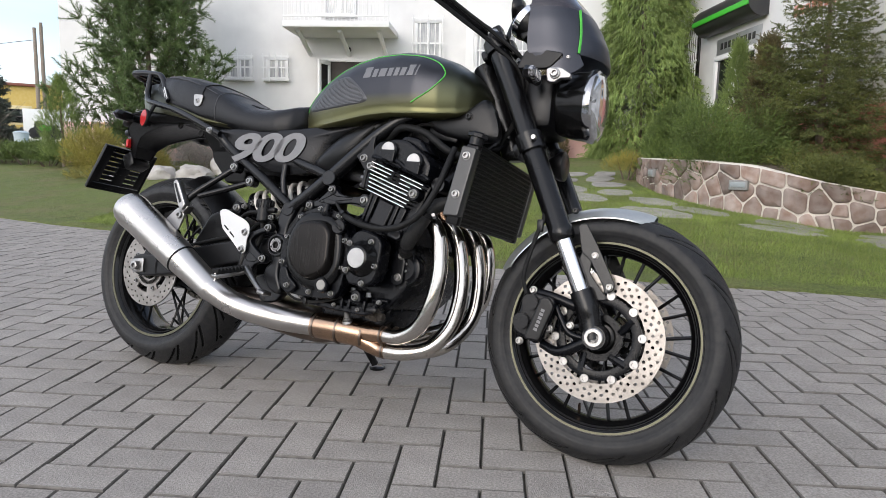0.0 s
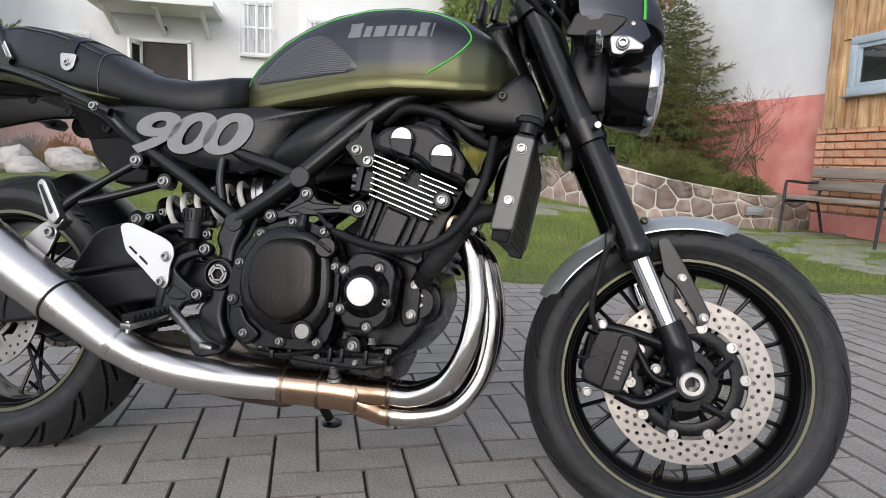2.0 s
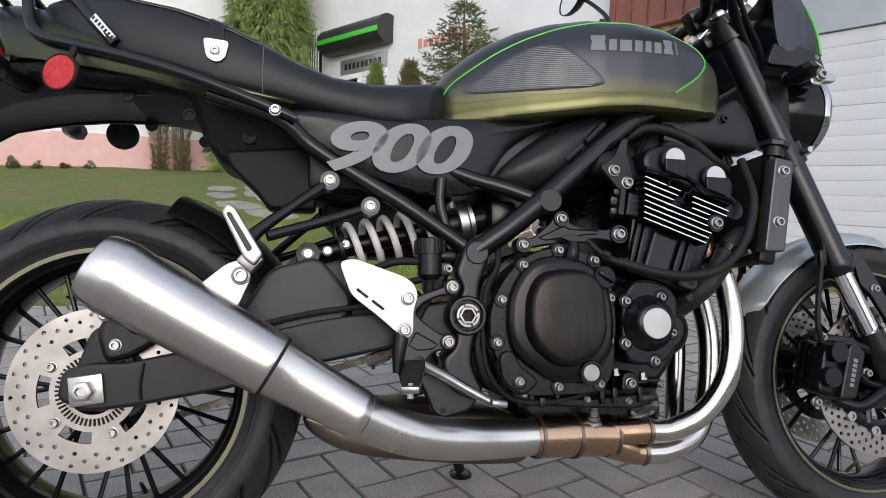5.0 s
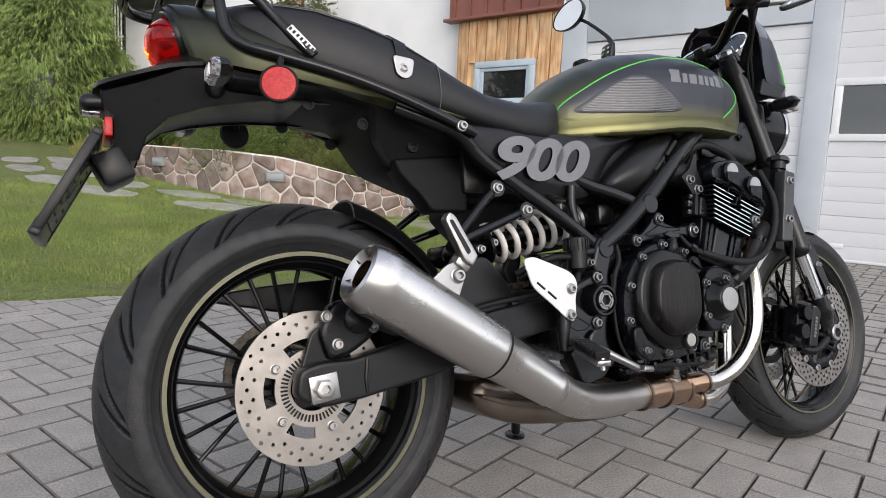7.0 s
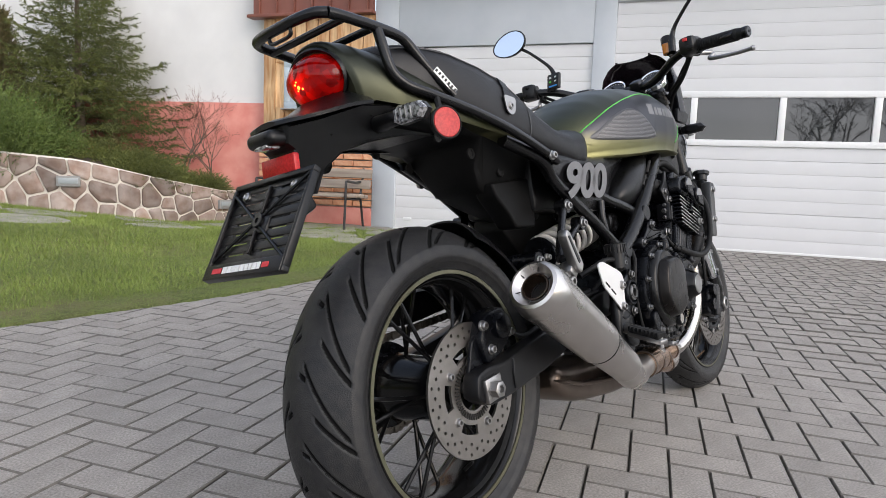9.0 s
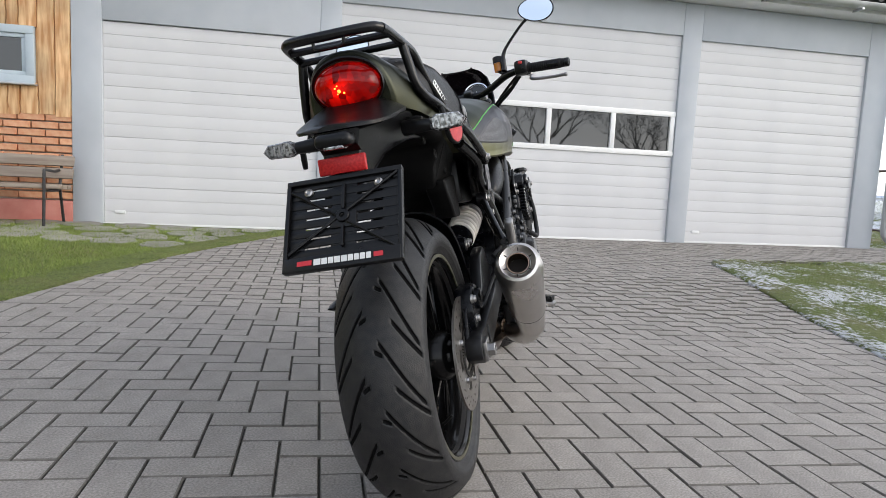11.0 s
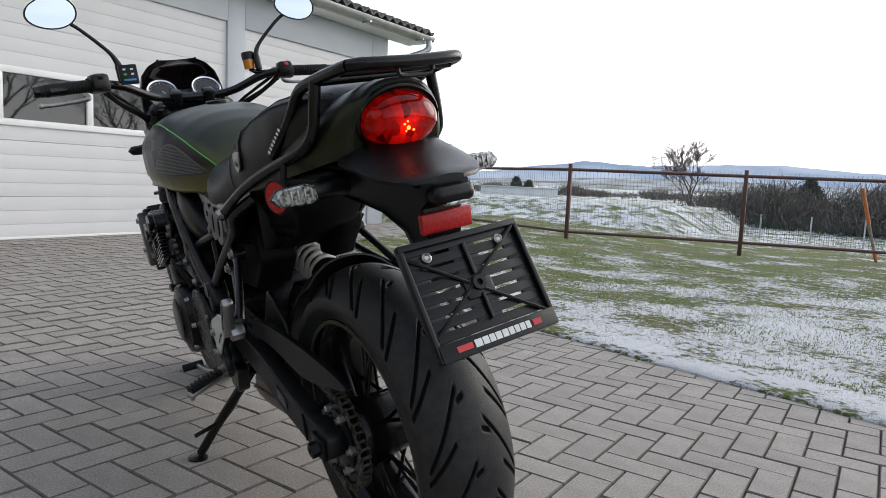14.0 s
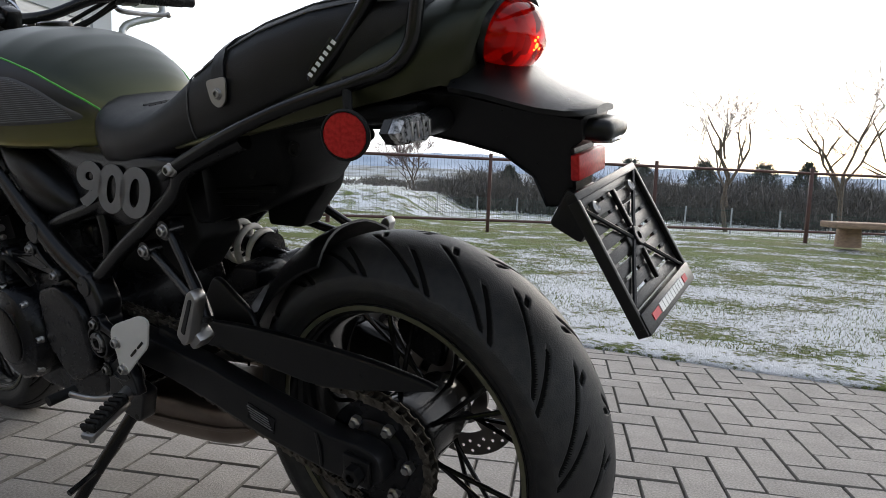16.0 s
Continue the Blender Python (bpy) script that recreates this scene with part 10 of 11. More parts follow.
# side stand
sdp = part("side_stand", tube([(0.575, 0.118, 0.290), (0.60, 0.155, 0.235), (0.64, 0.225, 0.140), (0.668, 0.272, 0.072)], [0.014, 0.013, 0.012, 0.012], 12), M_FRAME, BIKE, "lowered black side stand")
part("stand_foot", lathe((0.672, 0.283, 0.056), (0.0, -0.204, 0.979), [(0, 0.0), (0, 0.026), (0.006, 0.026), (0.009, 0.022), (0.009, 0)], 24), M_FRAME, sdp)
part("stand_tang", tube([(0.635, 0.215, 0.152), (0.625, 0.25, 0.150), (0.62, 0.285, 0.145)], 0.006, 8), M_FRAME, sdp)
part("stand_spring", tube([(0.585, 0.135, 0.27), (0.61, 0.17, 0.20), (0.632, 0.205, 0.155)], 0.006, 10), M_CHAIN, sdp)


# ---- plants ----
def fast_mesh(name, verts, nper, material):
    """A mesh of separate triangles (nper 3) or quads (nper 4) from an array of points."""
    me = bpy.data.meshes.new(name)
    nv = len(verts)
    nf = nv // nper
    me.vertices.add(nv)
    me.vertices.foreach_set("co", np.ascontiguousarray(verts, dtype=np.float32).ravel())
    me.loops.add(nv)
    me.loops.foreach_set("vertex_index", np.arange(nv, dtype=np.int32))
    me.polygons.add(nf)
    me.polygons.foreach_set("loop_start", np.arange(0, nv, nper, dtype=np.int32))
    me.update(calc_edges=True)
    me.materials.append(material)
    return me


def unit(v):
    return v / np.maximum(np.linalg.norm(v, axis=-1, keepdims=True), 1e-9)


def needles(rng, P, D, per, length, width, spread, droop=0.0):
    """Needle triangles along twigs that start at P and run along D (with their lengths)."""
    n = len(P)
    t = (np.arange(per)[None, :] + rng.random((n, per))) / per
    L = np.linalg.norm(D, axis=1, keepdims=True)
    d = unit(D)
    base = P[:, None, :] + D[:, None, :] * t[..., None]
    rnd = unit(rng.normal(size=(n, per, 3)))
    side = unit(np.cross(rnd, d[:, None, :]))
    ang = np.radians(spread) * (0.7 + 0.6 * rng.random((n, per, 1)))
    out = d[:, None, :] * np.cos(ang) + side * np.sin(ang)
    out[..., 2] -= droop
    ln = length * (0.7 + 0.6 * rng.random((n, per, 1))) * (1.0 - 0.35 * t[..., None])
    across = unit(np.cross(out, rng.normal(size=(n, per, 3)))) * width
    return np.stack([base - across, base + across, base + out * ln], axis=2).reshape(-1, 3)


def twig_quads(A, B, w):
    """Thin three-cornered slivers for bare twigs from A to B."""
    d = unit(B - A)
    s = unit(np.cross(d, np.array([0.31, 0.52, 0.79]))) * np.asarray(w).reshape(-1, 1)
    s2 = unit(np.cross(d, s)) * np.asarray(w).reshape(-1, 1)
    t1 = np.stack([A - s, A + s, B], axis=1).reshape(-1, 3)
    t2 = np.stack([A - s2, A + s2, B], axis=1).reshape(-1, 3)
    return np.concatenate([t1, t2])


def foliage(name, verts, material, parent, label=""):
    ob = new(name, fast_mesh(name, verts, 3, material))
    ob.parent = parent
    if label:
        tagged(ob, label)
    return ob


def trunk_bm(p, h, r, seed=0, wob=0.03):
    rng = random.Random(seed)
    pts = [(p[0] + wob * rng.uniform(-1, 1) * (k > 0), p[1] + wob * rng.uniform(-1, 1) * (k > 0), p[2] - 0.15 + (h + 0.15) * k / 6) for k in range(7)]
    bm = bmesh.new()
    rings = []
    for k, q in enumerate(pts):
        rr = r * (1 - 0.88 * k / 6)
        rings.append([(q[0] + rr * math.cos(a), q[1] + rr * math.sin(a), q[2]) for a in [2 * math.pi * i / 8 for i in range(8)]])
    add_rings(bm, rings)
    return bm


def spruce(p, h, r, label, material=None, seed=1, whorls=26, twig=0.16, per=14, nl=0.018, nw=0.0016, rise=0.15, sag=0.32, name="spruce_tree", category="tree"):
    """A tapered trunk with whorls of sagging boughs, each feathered with twigs and needles."""
    rng = np.random.default_rng(seed)
    tr = thing(name, label, category)
    part("trunk", trunk_bm(p, h, 0.035 + 0.012 * h, seed), M_BARK, tr)
    P, D, BA, BB = [], [], [], []
    for k in range(whorls):
        f = (k + rng.random() * 0.6) / whorls
        z = p[2] + h * (0.03 + 0.95 * f)
        reach = r * (1 - f) ** 0.85 * (0.88 + 0.24 * rng.random())
        nb = int(6 + 5 * (1 - f))
        for j in range(nb):
            a = 2 * math.pi * (j + rng.random() * 0.8) / nb + k * 0.7
            L = reach * (0.72 + 0.45 * rng.random())
            d0 = np.array([math.cos(a), math.sin(a), 0.0])
            m = max(4, int(L / 0.055))
            t = np.linspace(0, 1, m)
            pts = np.array([p[0], p[1], z]) + d0 * (L * t)[:, None]
            pts[:, 2] += L * (rise * t - sag * t ** 2 + 0.16 * t ** 4 * (1 + f))
            BA.append(pts[:-1]); BB.append(pts[1:])
            tang = unit(np.gradient(pts, axis=0))
            sidev = np.cross(tang, [0, 0, 1.0])
            for s in (-1, 1):
                sel = t > 0.12
                wl = (twig * (0.55 + 0.75 * (1 - t)) * (0.6 + 0.8 * rng.random(m)))[sel]
                dv = unit(tang[sel] * 0.75 + s * sidev[sel] * (0.6 + 0.5 * rng.random((sel.sum(), 1))) + rng.normal(size=(sel.sum(), 3)) * 0.18 + np.array([0, 0, -0.18]))
                P.append(pts[sel]); D.append(dv * wl[:, None])
                P.append(pts[sel] + dv * wl[:, None] * 0.5); D.append(unit(dv + rng.normal(size=dv.shape) * 0.45) * (wl * 0.55)[:, None])
            P.append(pts[-1:]); D.append(tang[-1:] * twig * 0.7)
    P.append(np.array([[p[0], p[1], p[2] + h * 0.93]])); D.append(np.array([[0, 0, 0.14 * h ** 0.5]]))
    P, D = np.concatenate(P), np.concatenate(D)
    part_b = foliage("bough_mass", twig_quads(np.concatenate(BA), np.concatenate(BB), np.full(sum(len(q) for q in BA), 0.004)), M_BARK, tr)
    foliage("crown", needles(rng, P, D, per, nl, nw, 48), material or M_SPRUCE, tr)
    return tr


def pine(p, h, r, label, seed=3):
    """An open pine with upswept boughs that end in long needled brushes."""
    rng = np.random.default_rng(seed)
    tr = thing("pine_tree", label, "tree")
    part("trunk", trunk_bm(p, h, 0.075, seed, 0.05), M_BARK, tr)
    P, D, BA, BB = [], [], [], []
    for k in range(15):
        f = k / 15
        z = p[2] + h * (0.05 + 0.9 * f)
        nb = 6
        for j in range(nb):
            a = 2 * math.pi * (j + rng.random() * 0.7) / nb + k * 1.1
            L = r * (1 - f) ** 0.6 * (0.7 + 0.5 * rng.random())
            t = np.linspace(0, 1, 9)
            pts = np.array([p[0], p[1], z]) + np.array([math.cos(a), math.sin(a), 0]) * (L * t)[:, None]
            pts[:, 2] += L * (0.15 * t + 0.45 * t ** 2.2)
            BA.append(pts[:-1]); BB.append(pts[1:])
            for q in range(3, 9):
                for m in range(6):
                    dv = unit(np.array([math.cos(a) * 0.5, math.sin(a) * 0.5, 0.55]) + rng.normal(size=3) * 0.55)
                    ln = 0.20 + 0.18 * rng.random()
                    P.append(pts[q]); D.append(dv * ln)
                    BA.append(pts[q][None]); BB.append((pts[q] + dv * ln)[None])
    P, D = np.array(P), np.array(D)
    foliage("bough_mass", twig_quads(np.concatenate(BA), np.concatenate(BB), np.full(sum(len(q) for q in BA), 0.008)), M_BARK, tr)
    foliage("crown", needles(rng, P, D, 60, 0.10, 0.0048, 42), M_PINE, tr)
    return tr


def cloud_shrub(name, p, r, h, label, material, n, shoot, per, nl, nw, spread, up=0.8, seed=1, droop=0.0, lumps=9, category="shrub", stems=True):
    """A shrub of many shoots that start inside lumpy masses and point out and up."""
    rng = np.random.default_rng(seed)
    ob = thing(name, label, category)
    if stems:
        bm = bmesh.new()
        for k in range(5):
            a = k * 1.26 + seed
            add_cyl(bm, (p[0], p[1], p[2] - 0.25), (p[0] + 0.45 * r * math.cos(a), p[1] + 0.45 * r * math.sin(a), p[2] + h * 0.55), 0.012 + 0.01 * h, 0.004, n=6)
        part("stems", bm, M_BARK, ob)
    cen = rng.normal(size=(lumps, 3))
    cen = unit(cen) * (0.25 + 0.45 * rng.random((lumps, 1)))
    cen[:, 2] = np.abs(cen[:, 2]) * 0.9 + 0.02
    rad = 0.36 + 0.22 * rng.random(lumps)
    k = rng.integers(0, lumps, n)
    v = unit(rng.normal(size=(n, 3)))
    v[:, 2] = np.where(v[:, 2] < -0.35, -v[:, 2], v[:, 2])
    q = cen[k] + v * rad[k][:, None] * (0.55 + 0.45 * rng.random((n, 1)) ** 0.4)
    q[:, 2] = np.abs(q[:, 2])
    P = np.array(p) + q * np.array([r, r, h])
    D = unit(v * np.array([1, 1, 0.6]) + np.array([0, 0, up]) + rng.normal(size=(n, 3)) * 0.3) * shoot * (0.6 + 0.7 * rng.random((n, 1)))
    foliage("crown", needles(rng, P - D * 0.5, D, per, nl, nw, spread, droop), material, ob)
    return ob


def column(name, p, r, h, label, material, n, seed=1, droop=0.0, shoot=0.12, per=16, nl=0.034, nw=0.0046, belly=0.35, up=1.0, category="tree"):
    """A narrow conifer: dense sprays round a stem, in flame form."""
    rng = np.random.default_rng(seed)
    ob = thing(name, label, category)
    part("trunk", trunk_bm(p, h * 0.9, 0.02 + 0.012 * h, seed, 0.01), M_BARK, ob)
    f = rng.random(n) ** 1.25
    a = rng.random(n) * 2 * math.pi
    prof = np.where(f < belly, 0.72 + 0.28 * (f / belly), ((1 - f) / (1 - belly)) ** 0.75)
    lump = 1 + 0.16 * np.sin(a * 3 + f * 17 + seed) + 0.12 * np.sin(a * 5 - f * 29)
    rr = r * prof * lump * (0.5 + 0.56 * rng.random(n) ** 0.5)
    P = np.stack([p[0] + rr * np.cos(a), p[1] + rr * np.sin(a), p[2] + 0.02 + f * h], axis=1)
    out = np.stack([np.cos(a), np.sin(a), np.zeros(n)], axis=1)
    D = unit(out * 0.55 + np.array([0, 0, up]) + rng.normal(size=(n, 3)) * 0.28) * shoot * (0.6 + 0.8 * rng.random((n, 1)))
    foliage("crown", needles(rng, P, D, per, nl, nw, 32, droop), material, ob)
    return ob


def bare_tree(p, h, label, seed=5, name="bare_tree", r0=0.09, depth=6, spreadf=0.55, mats=None, fork=3, twigw=0.006, category="tree"):
    """A leafless tree: tapering limbs that fork down to fine twigs."""
    rng = random.Random(seed)
    ob = thing(name, label, category)
    bm = bmesh.new()
    A, B, W = [], [], []

    def grow(q, d, L, r, lev):
        q2 = q + d * L
        mid = q + d * L * 0.5 + Vector((rng.uniform(-1, 1), rng.uniform(-1, 1), rng.uniform(-0.5, 1))) * L * 0.07
        if lev <= 2:
            rings = []
            u, v = frame_of(d)
            for c, rr in ((q, r), (mid, r * 0.86), (q2, r * 0.7)):
                rings.append([c + rr * (u * math.cos(t) + v * math.sin(t)) for t in [math.pi * k / 3 for k in range(6)]])
            add_rings(bm, rings)
        else:
            A.append(q); B.append(mid); W.append(max(r, twigw))
            A.append(mid); B.append(q2); W.append(max(r * 0.8, twigw))
        if lev >= depth:
            return
        for k in range(fork if lev else fork + 1):
            nd = (d + Vector((rng.gauss(0, 1), rng.gauss(0, 1), rng.gauss(0.25, 0.6))) * spreadf).normalized()
            start = q2 if k == 0 else q + (q2 - q) * rng.uniform(0.45, 1.0)
            grow(start, nd, L * rng.uniform(0.58, 0.82), r * rng.uniform(0.5, 0.68), lev + 1)

    grow(Vector(p) - Vector((0, 0, 0.2)), Vector((0.03, 0.02, 1)).normalized(), h * 0.32, r0, 0)
    part("trunk", bm, M_BARK, ob)
    A, B = np.array([tuple(a) for a in A]), np.array([tuple(b) for b in B])
    foliage("crown", twig_quads(A, B, np.array(W)), mats or M_TWIG, ob)
    return ob


BZ = 0.45      # soil behind the stone wall
spruce((5.02, 6.25, BZ), 2.75, 1.42, "bushy dark green spruce behind the stone wall", seed=11, whorls=34, twig=0.19, per=20, nl=0.030, nw=0.0040)
column("thuja_column", (4.68, 8.15, BZ), 0.24, 2.05, "slim green columnar thuja before the shop door", M_THUJA, 3200, 21)
column("thuja_column", (4.88, 7.45, BZ), 0.27, 1.98, "slim brownish green columnar thuja", M_OLDTHUJA, 3400, 22)
column("thuja_column", (4.55, 6.85, BZ), 0.22, 1.85, "slim brownish green columnar thuja", M_OLDTHUJA, 2600, 23)
column("weeping_conifer", (3.95, 11.25, 0.6), 0.95, 5.6, "tall weeping conifer with hanging pale green sprays at the house corner", M_THUJA, 12000, 24, droop=0.75, shoot=0.22, per=18, nl=0.07, nw=0.006, belly=0.2, up=-0.35)
cloud_shrub("mountain_pine", (3.72, 7.45, 0.62), 0.62, 1.15, "rounded bright green mountain pine behind the wall", M_JUNIPER, 3600, 0.15, 30, 0.050, 0.0034, 38, seed=31, lumps=16)
cloud_shrub("juniper", (3.85, 5.85, 0.55), 0.78, 0.85, "feathery spreading juniper behind the wall", M_JUNIPER, 3400, 0.22, 20, 0.034, 0.0042, 32, up=0.45, seed=32, lumps=14)
cloud_shrub("juniper", (4.45, 5.25, 0.42), 0.75, 0.48, "low dark juniper spreading behind the wall", M_SPRUCE, 2600, 0.19, 20, 0.030, 0.0044, 34, up=0.25, seed=33)
cloud_shrub("juniper", (5.15, 4.80, 0.35), 0.55, 0.30, "low dark juniper beside the red plinth", M_SPRUCE, 1700, 0.17, 20, 0.030, 0.0044, 34, up=0.2, seed=34)
cloud_shrub("juniper", (3.05, 7.60, 0.62), 0.42, 0.36, "small yellowish conifer on the wall", M_GOLD, 900, 0.10, 14, 0.022, 0.0022, 34, seed=35)
cloud_shrub("barberry", (4.30, 7.05, 0.60), 0.48, 1.05, "rust brown withered barberry between the conifers", M_RUSTTWIG, 2200, 0.18, 10, 0.036, 0.0036, 50, seed=36)
cloud_shrub("barberry", (3.45, 6.55, 0.60), 0.28, 0.30, "small rust coloured shrub on the wall", M_RUST, 500, 0.07, 10, 0.016, 0.005, 60, seed=37)
bare_tree((5.35, 5.05, 0.35), 1.9, "bare reddish shrub in front of the red plinth", 41, "bare_shrub", 0.014, 5, 0.6, M_REDTWIG, 3, 0.0022, "shrub")
bare_tree((5.45, 4.75, 0.35), 1.6, "bare reddish shrub in front of the red plinth", 42, "bare_shrub", 0.012, 5, 0.65, M_REDTWIG, 3, 0.0022, "shrub")
# by the house front
for k, x in enumerate((2.11, 2.48)):
    column("thuja_column", (x, 11.5, 0.70), 0.13, 2.62, "slim dark conifer before the house window", M_OLDTHUJA, 1500, 51 + k, nl=0.03, nw=0.004)
for k, (x, r) in enumerate(((-2.17, 0.12), (-1.84, 0.10), (-1.46, 0.16), (-1.15, 0.15), (-0.74, 0.12), (-0.45, 0.16), (-0.09, 0.15), (0.24, 0.13), (0.62, 0.15), (1.0, 0.14))):
    tagged(cloud_shrub("box_ball", (x, 11.55, 0.70), r, r * 1.7, "small clipped box shrub along the pink plinth", M_BOX, 300, 0.04, 8, 0.02, 0.006, 55, seed=60 + k, lumps=6), "small clipped box shrub along the pink plinth", "shrub", "row of box shrubs")
# rockery
pine((-5.55, 10.4, 0.50), 4.6, 1.45, "open young pine in the rockery before the house")
column("thuja_column", (-6.6, 9.25, 0.62), 0.34, 1.38, "small trained thuja on a bare stem in the lawn", M_THUJA, 2200, 71, nl=0.03, nw=0.004, belly=0.3)

cloud_shrub("golden_conifer", (-5.5, 8.65, 0.30), 0.62, 0.95, "golden yellow conifer at the rockery's edge", M_GOLD, 1500, 0.20, 24, 0.05, 0.0035, 36, seed=72)
cloud_shrub("golden_conifer", (-4.75, 8.9, 0.32), 0.45, 0.60, "golden yellow conifer at the rockery's edge", M_GOLD, 900, 0.18, 22, 0.05, 0.0035, 36, seed=73)
cloud_shrub("green_conifer", (-6.3, 10.9, 0.5), 0.75, 1.15, "dark green conifer bush beside the pine", M_PINE, 1700, 0.18, 24, 0.05, 0.0032, 38, seed=74)
cloud_shrub("heather", (-4.35, 9.7, 0.40), 0.62, 0.62, "silver grey heather cushion among the rocks", M_HEATHER, 2400, 0.12, 10, 0.02, 0.004, 30, seed=75)
cloud_shrub("heather", (-3.75, 9.9, 0.42), 0.50, 0.52, "silver grey heather cushion among the rocks", M_HEATHER, 1800, 0.12, 10, 0.02, 0.004, 30, seed=76)
for k, (x, y, r) in enumerate(((-3.05, 9.6, 0.42), (-2.45, 9.9, 0.40), (-1.95, 10.1, 0.36))):
    cloud_shrub("barberry", (x, y, 0.45), r, 0.48, "rust brown barberry shrub among pale rocks", M_RUST, 1100, 0.09, 10, 0.02, 0.006, 55, seed=80 + k)
for k, (x, y, r) in enumerate(((-4.0, 8.75, 0.24), (-3.3, 8.9, 0.20), (-2.7, 9.2, 0.2))):
    cloud_shrub("green_conifer", (x, y, 0.34), r, 0.26, "small green cushion conifer among pale rocks", M_JUNIPER, 600, 0.07, 14, 0.02, 0.003, 40, seed=84 + k)
for k in range(5):
    cloud_shrub("ground_juniper", (-8.3 - 0.9 * k, 11.2 + 0.55 * k, 0.55), 0.9, 0.40, "low spreading juniper in the far bed", M_JUNIPER, 1100, 0.2, 14, 0.05, 0.006, 34, up=0.3, seed=90 + k)


def rock(p, s, seed):
    bm = bmesh.new()
    bmesh.ops.create_icosphere(bm, subdivisions=3, radius=1.0)
    for v in bm.verts:
        d = v.co.normalized()
        k = 1 + 0.28 * noise.noise(d * 1.5 + Vector((seed * 3.1, 0, 0))) + 0.10 * noise.noise(d * 4 + Vector((0, seed, 0)))
        v.co = Vector((d.x * s[0], d.y * s[1], max(d.z, -0.5) * s[2])) * k
    bmesh.ops.translate(bm, vec=p, verts=bm.verts)
    return tagged(new("rock", link_mesh("rock", bm, M_ROCK, 30)), "pale weathered boulder in the rockery", "rock", "rockery boulders")


for k, (x, y, sx, sz) in enumerate(((-4.35, 8.45, 0.30, 0.20), (-3.75, 8.35, 0.34, 0.22), (-3.15, 8.45, 0.30, 0.20), (-2.6, 8.75, 0.34, 0.22), (-2.1, 9.1, 0.28, 0.2), (-3.5, 9.0, 0.28, 0.3), (-2.9, 9.15, 0.3, 0.3), (-5.05, 8.2, 0.12, 0.09))):
    rock((x, y, ground_z(x, y) + sz * 0.25), (sx * 0.9, sx * 0.7, sz * 0.8), k + 2)


# grass blades where the lawns come close
def grass(name, label, region, n, h, material, seed):
    rng = np.random.default_rng(seed)
    x = rng.uniform(region[0], region[1], n * 3)
    y = rng.uniform(region[2], region[3], n * 3)
    le = np.interp(x, [q[0] for q in LAWN_EDGE], [q[1] for q in LAWN_EDGE])
    se = np.interp(x, [q[0] for q in SNOW_EDGE], [q[1] for q in SNOW_EDGE])
    ok = ((y > le + 0.0) & (x < 5.7)) | (y < se - 0.0)
    ok &= rng.random(n * 3) < np.clip(1.5 - 0.22 * np.minimum(np.abs(y - le), np.abs(y - se)), 0.12, 1)
    x, y = x[ok][:n], y[ok][:n]
    z = np.array([ground_z(a, b) for a, b in zip(x, y)])
    P = np.stack([x, y, z - 0.006], axis=1)
    D = unit(np.stack([rng.normal(size=len(x)) * 0.55, rng.normal(size=len(x)) * 0.55, np.ones(len(x))], axis=1)) * (h * (0.5 + 0.8 * rng.random((len(x), 1))))
    s = unit(np.cross(D, rng.normal(size=D.shape))) * 0.0026
    v = np.stack([P - s, P + s, P + D], axis=1).reshape(-1, 3)
    return tagged(new(name, fast_mesh(name, v, 3, material)), label, "grass", kind="stuff")


grass("grass", "short green grass of the lawn by the stone wall", (-3.0, 5.5, 0.6, 6.6), 230000, 0.034, M_GRASSBLADE, 5)
grass("grass", "short grass standing through thin snow", (-5.0, 4.5, -6.5, -1.0), 60000, 0.021, M_GRASSBLADE, 6)
grass("grass", "dry straw coloured grass between the green", (-4.5, 5.6, -6.0, 7.0), 24000, 0.024, M_DRYBLADE, 7)


# ---- distance ----
def polar(az, d, z=0.0, o=(-0.5, 1.15)):
    return (o[0] + d * math.sin(radians(az)), o[1] + d * math.cos(radians(az)), z)


# the blue haze of distance is painted into the hill colour
M_HILL = mat("haze_painted_hills", (0.30, 0.37, 0.47), 1.0, col2=(0.52, 0.57, 0.65), scale=0.004, amount=0.9, spec=0.0)
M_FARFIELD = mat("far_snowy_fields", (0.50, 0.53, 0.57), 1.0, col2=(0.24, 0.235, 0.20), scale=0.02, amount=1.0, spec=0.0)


def ridge(name, d, prof, seed, label, material):
    """A rounded range of hills as a broad curved sheet of ground."""
    verts, faces = [], []
    az = np.arange(prof[0][0], prof[-1][0] + 0.1, 0.6)
    for a in az:
        el = float(np.interp(a, [p[0] for p in prof], [p[1] for p in prof]))
        h = d * math.tan(radians(max(el, 0.05))) * (1 + 0.10 * noise.noise((a * 0.35, seed, 0)) + 0.05 * noise.noise((a * 1.3, seed, 3)))
        for k in range(9):
            f = k / 8
            x, y, _ = polar(a, d * (0.72 + 0.28 * f))
            verts.append((x, y, -8 + (h + 8) * f ** 1.6 * (1 + 0.12 * noise.noise((a * 0.6, f * 4, seed)) * (1 - f))))
    for i in range(len(az) - 1):
        for k in range(8):
            q = i * 9 + k
            faces.append((q, q + 1, q + 10, q + 9))
    me = bpy.data.meshes.new(name)
    me.from_pydata(verts, [], faces)
    me.materials.append(material)
    for f in me.polygons:
        f.use_smooth = True
    return tagged(new(name, me), label, "hills", kind="structure")


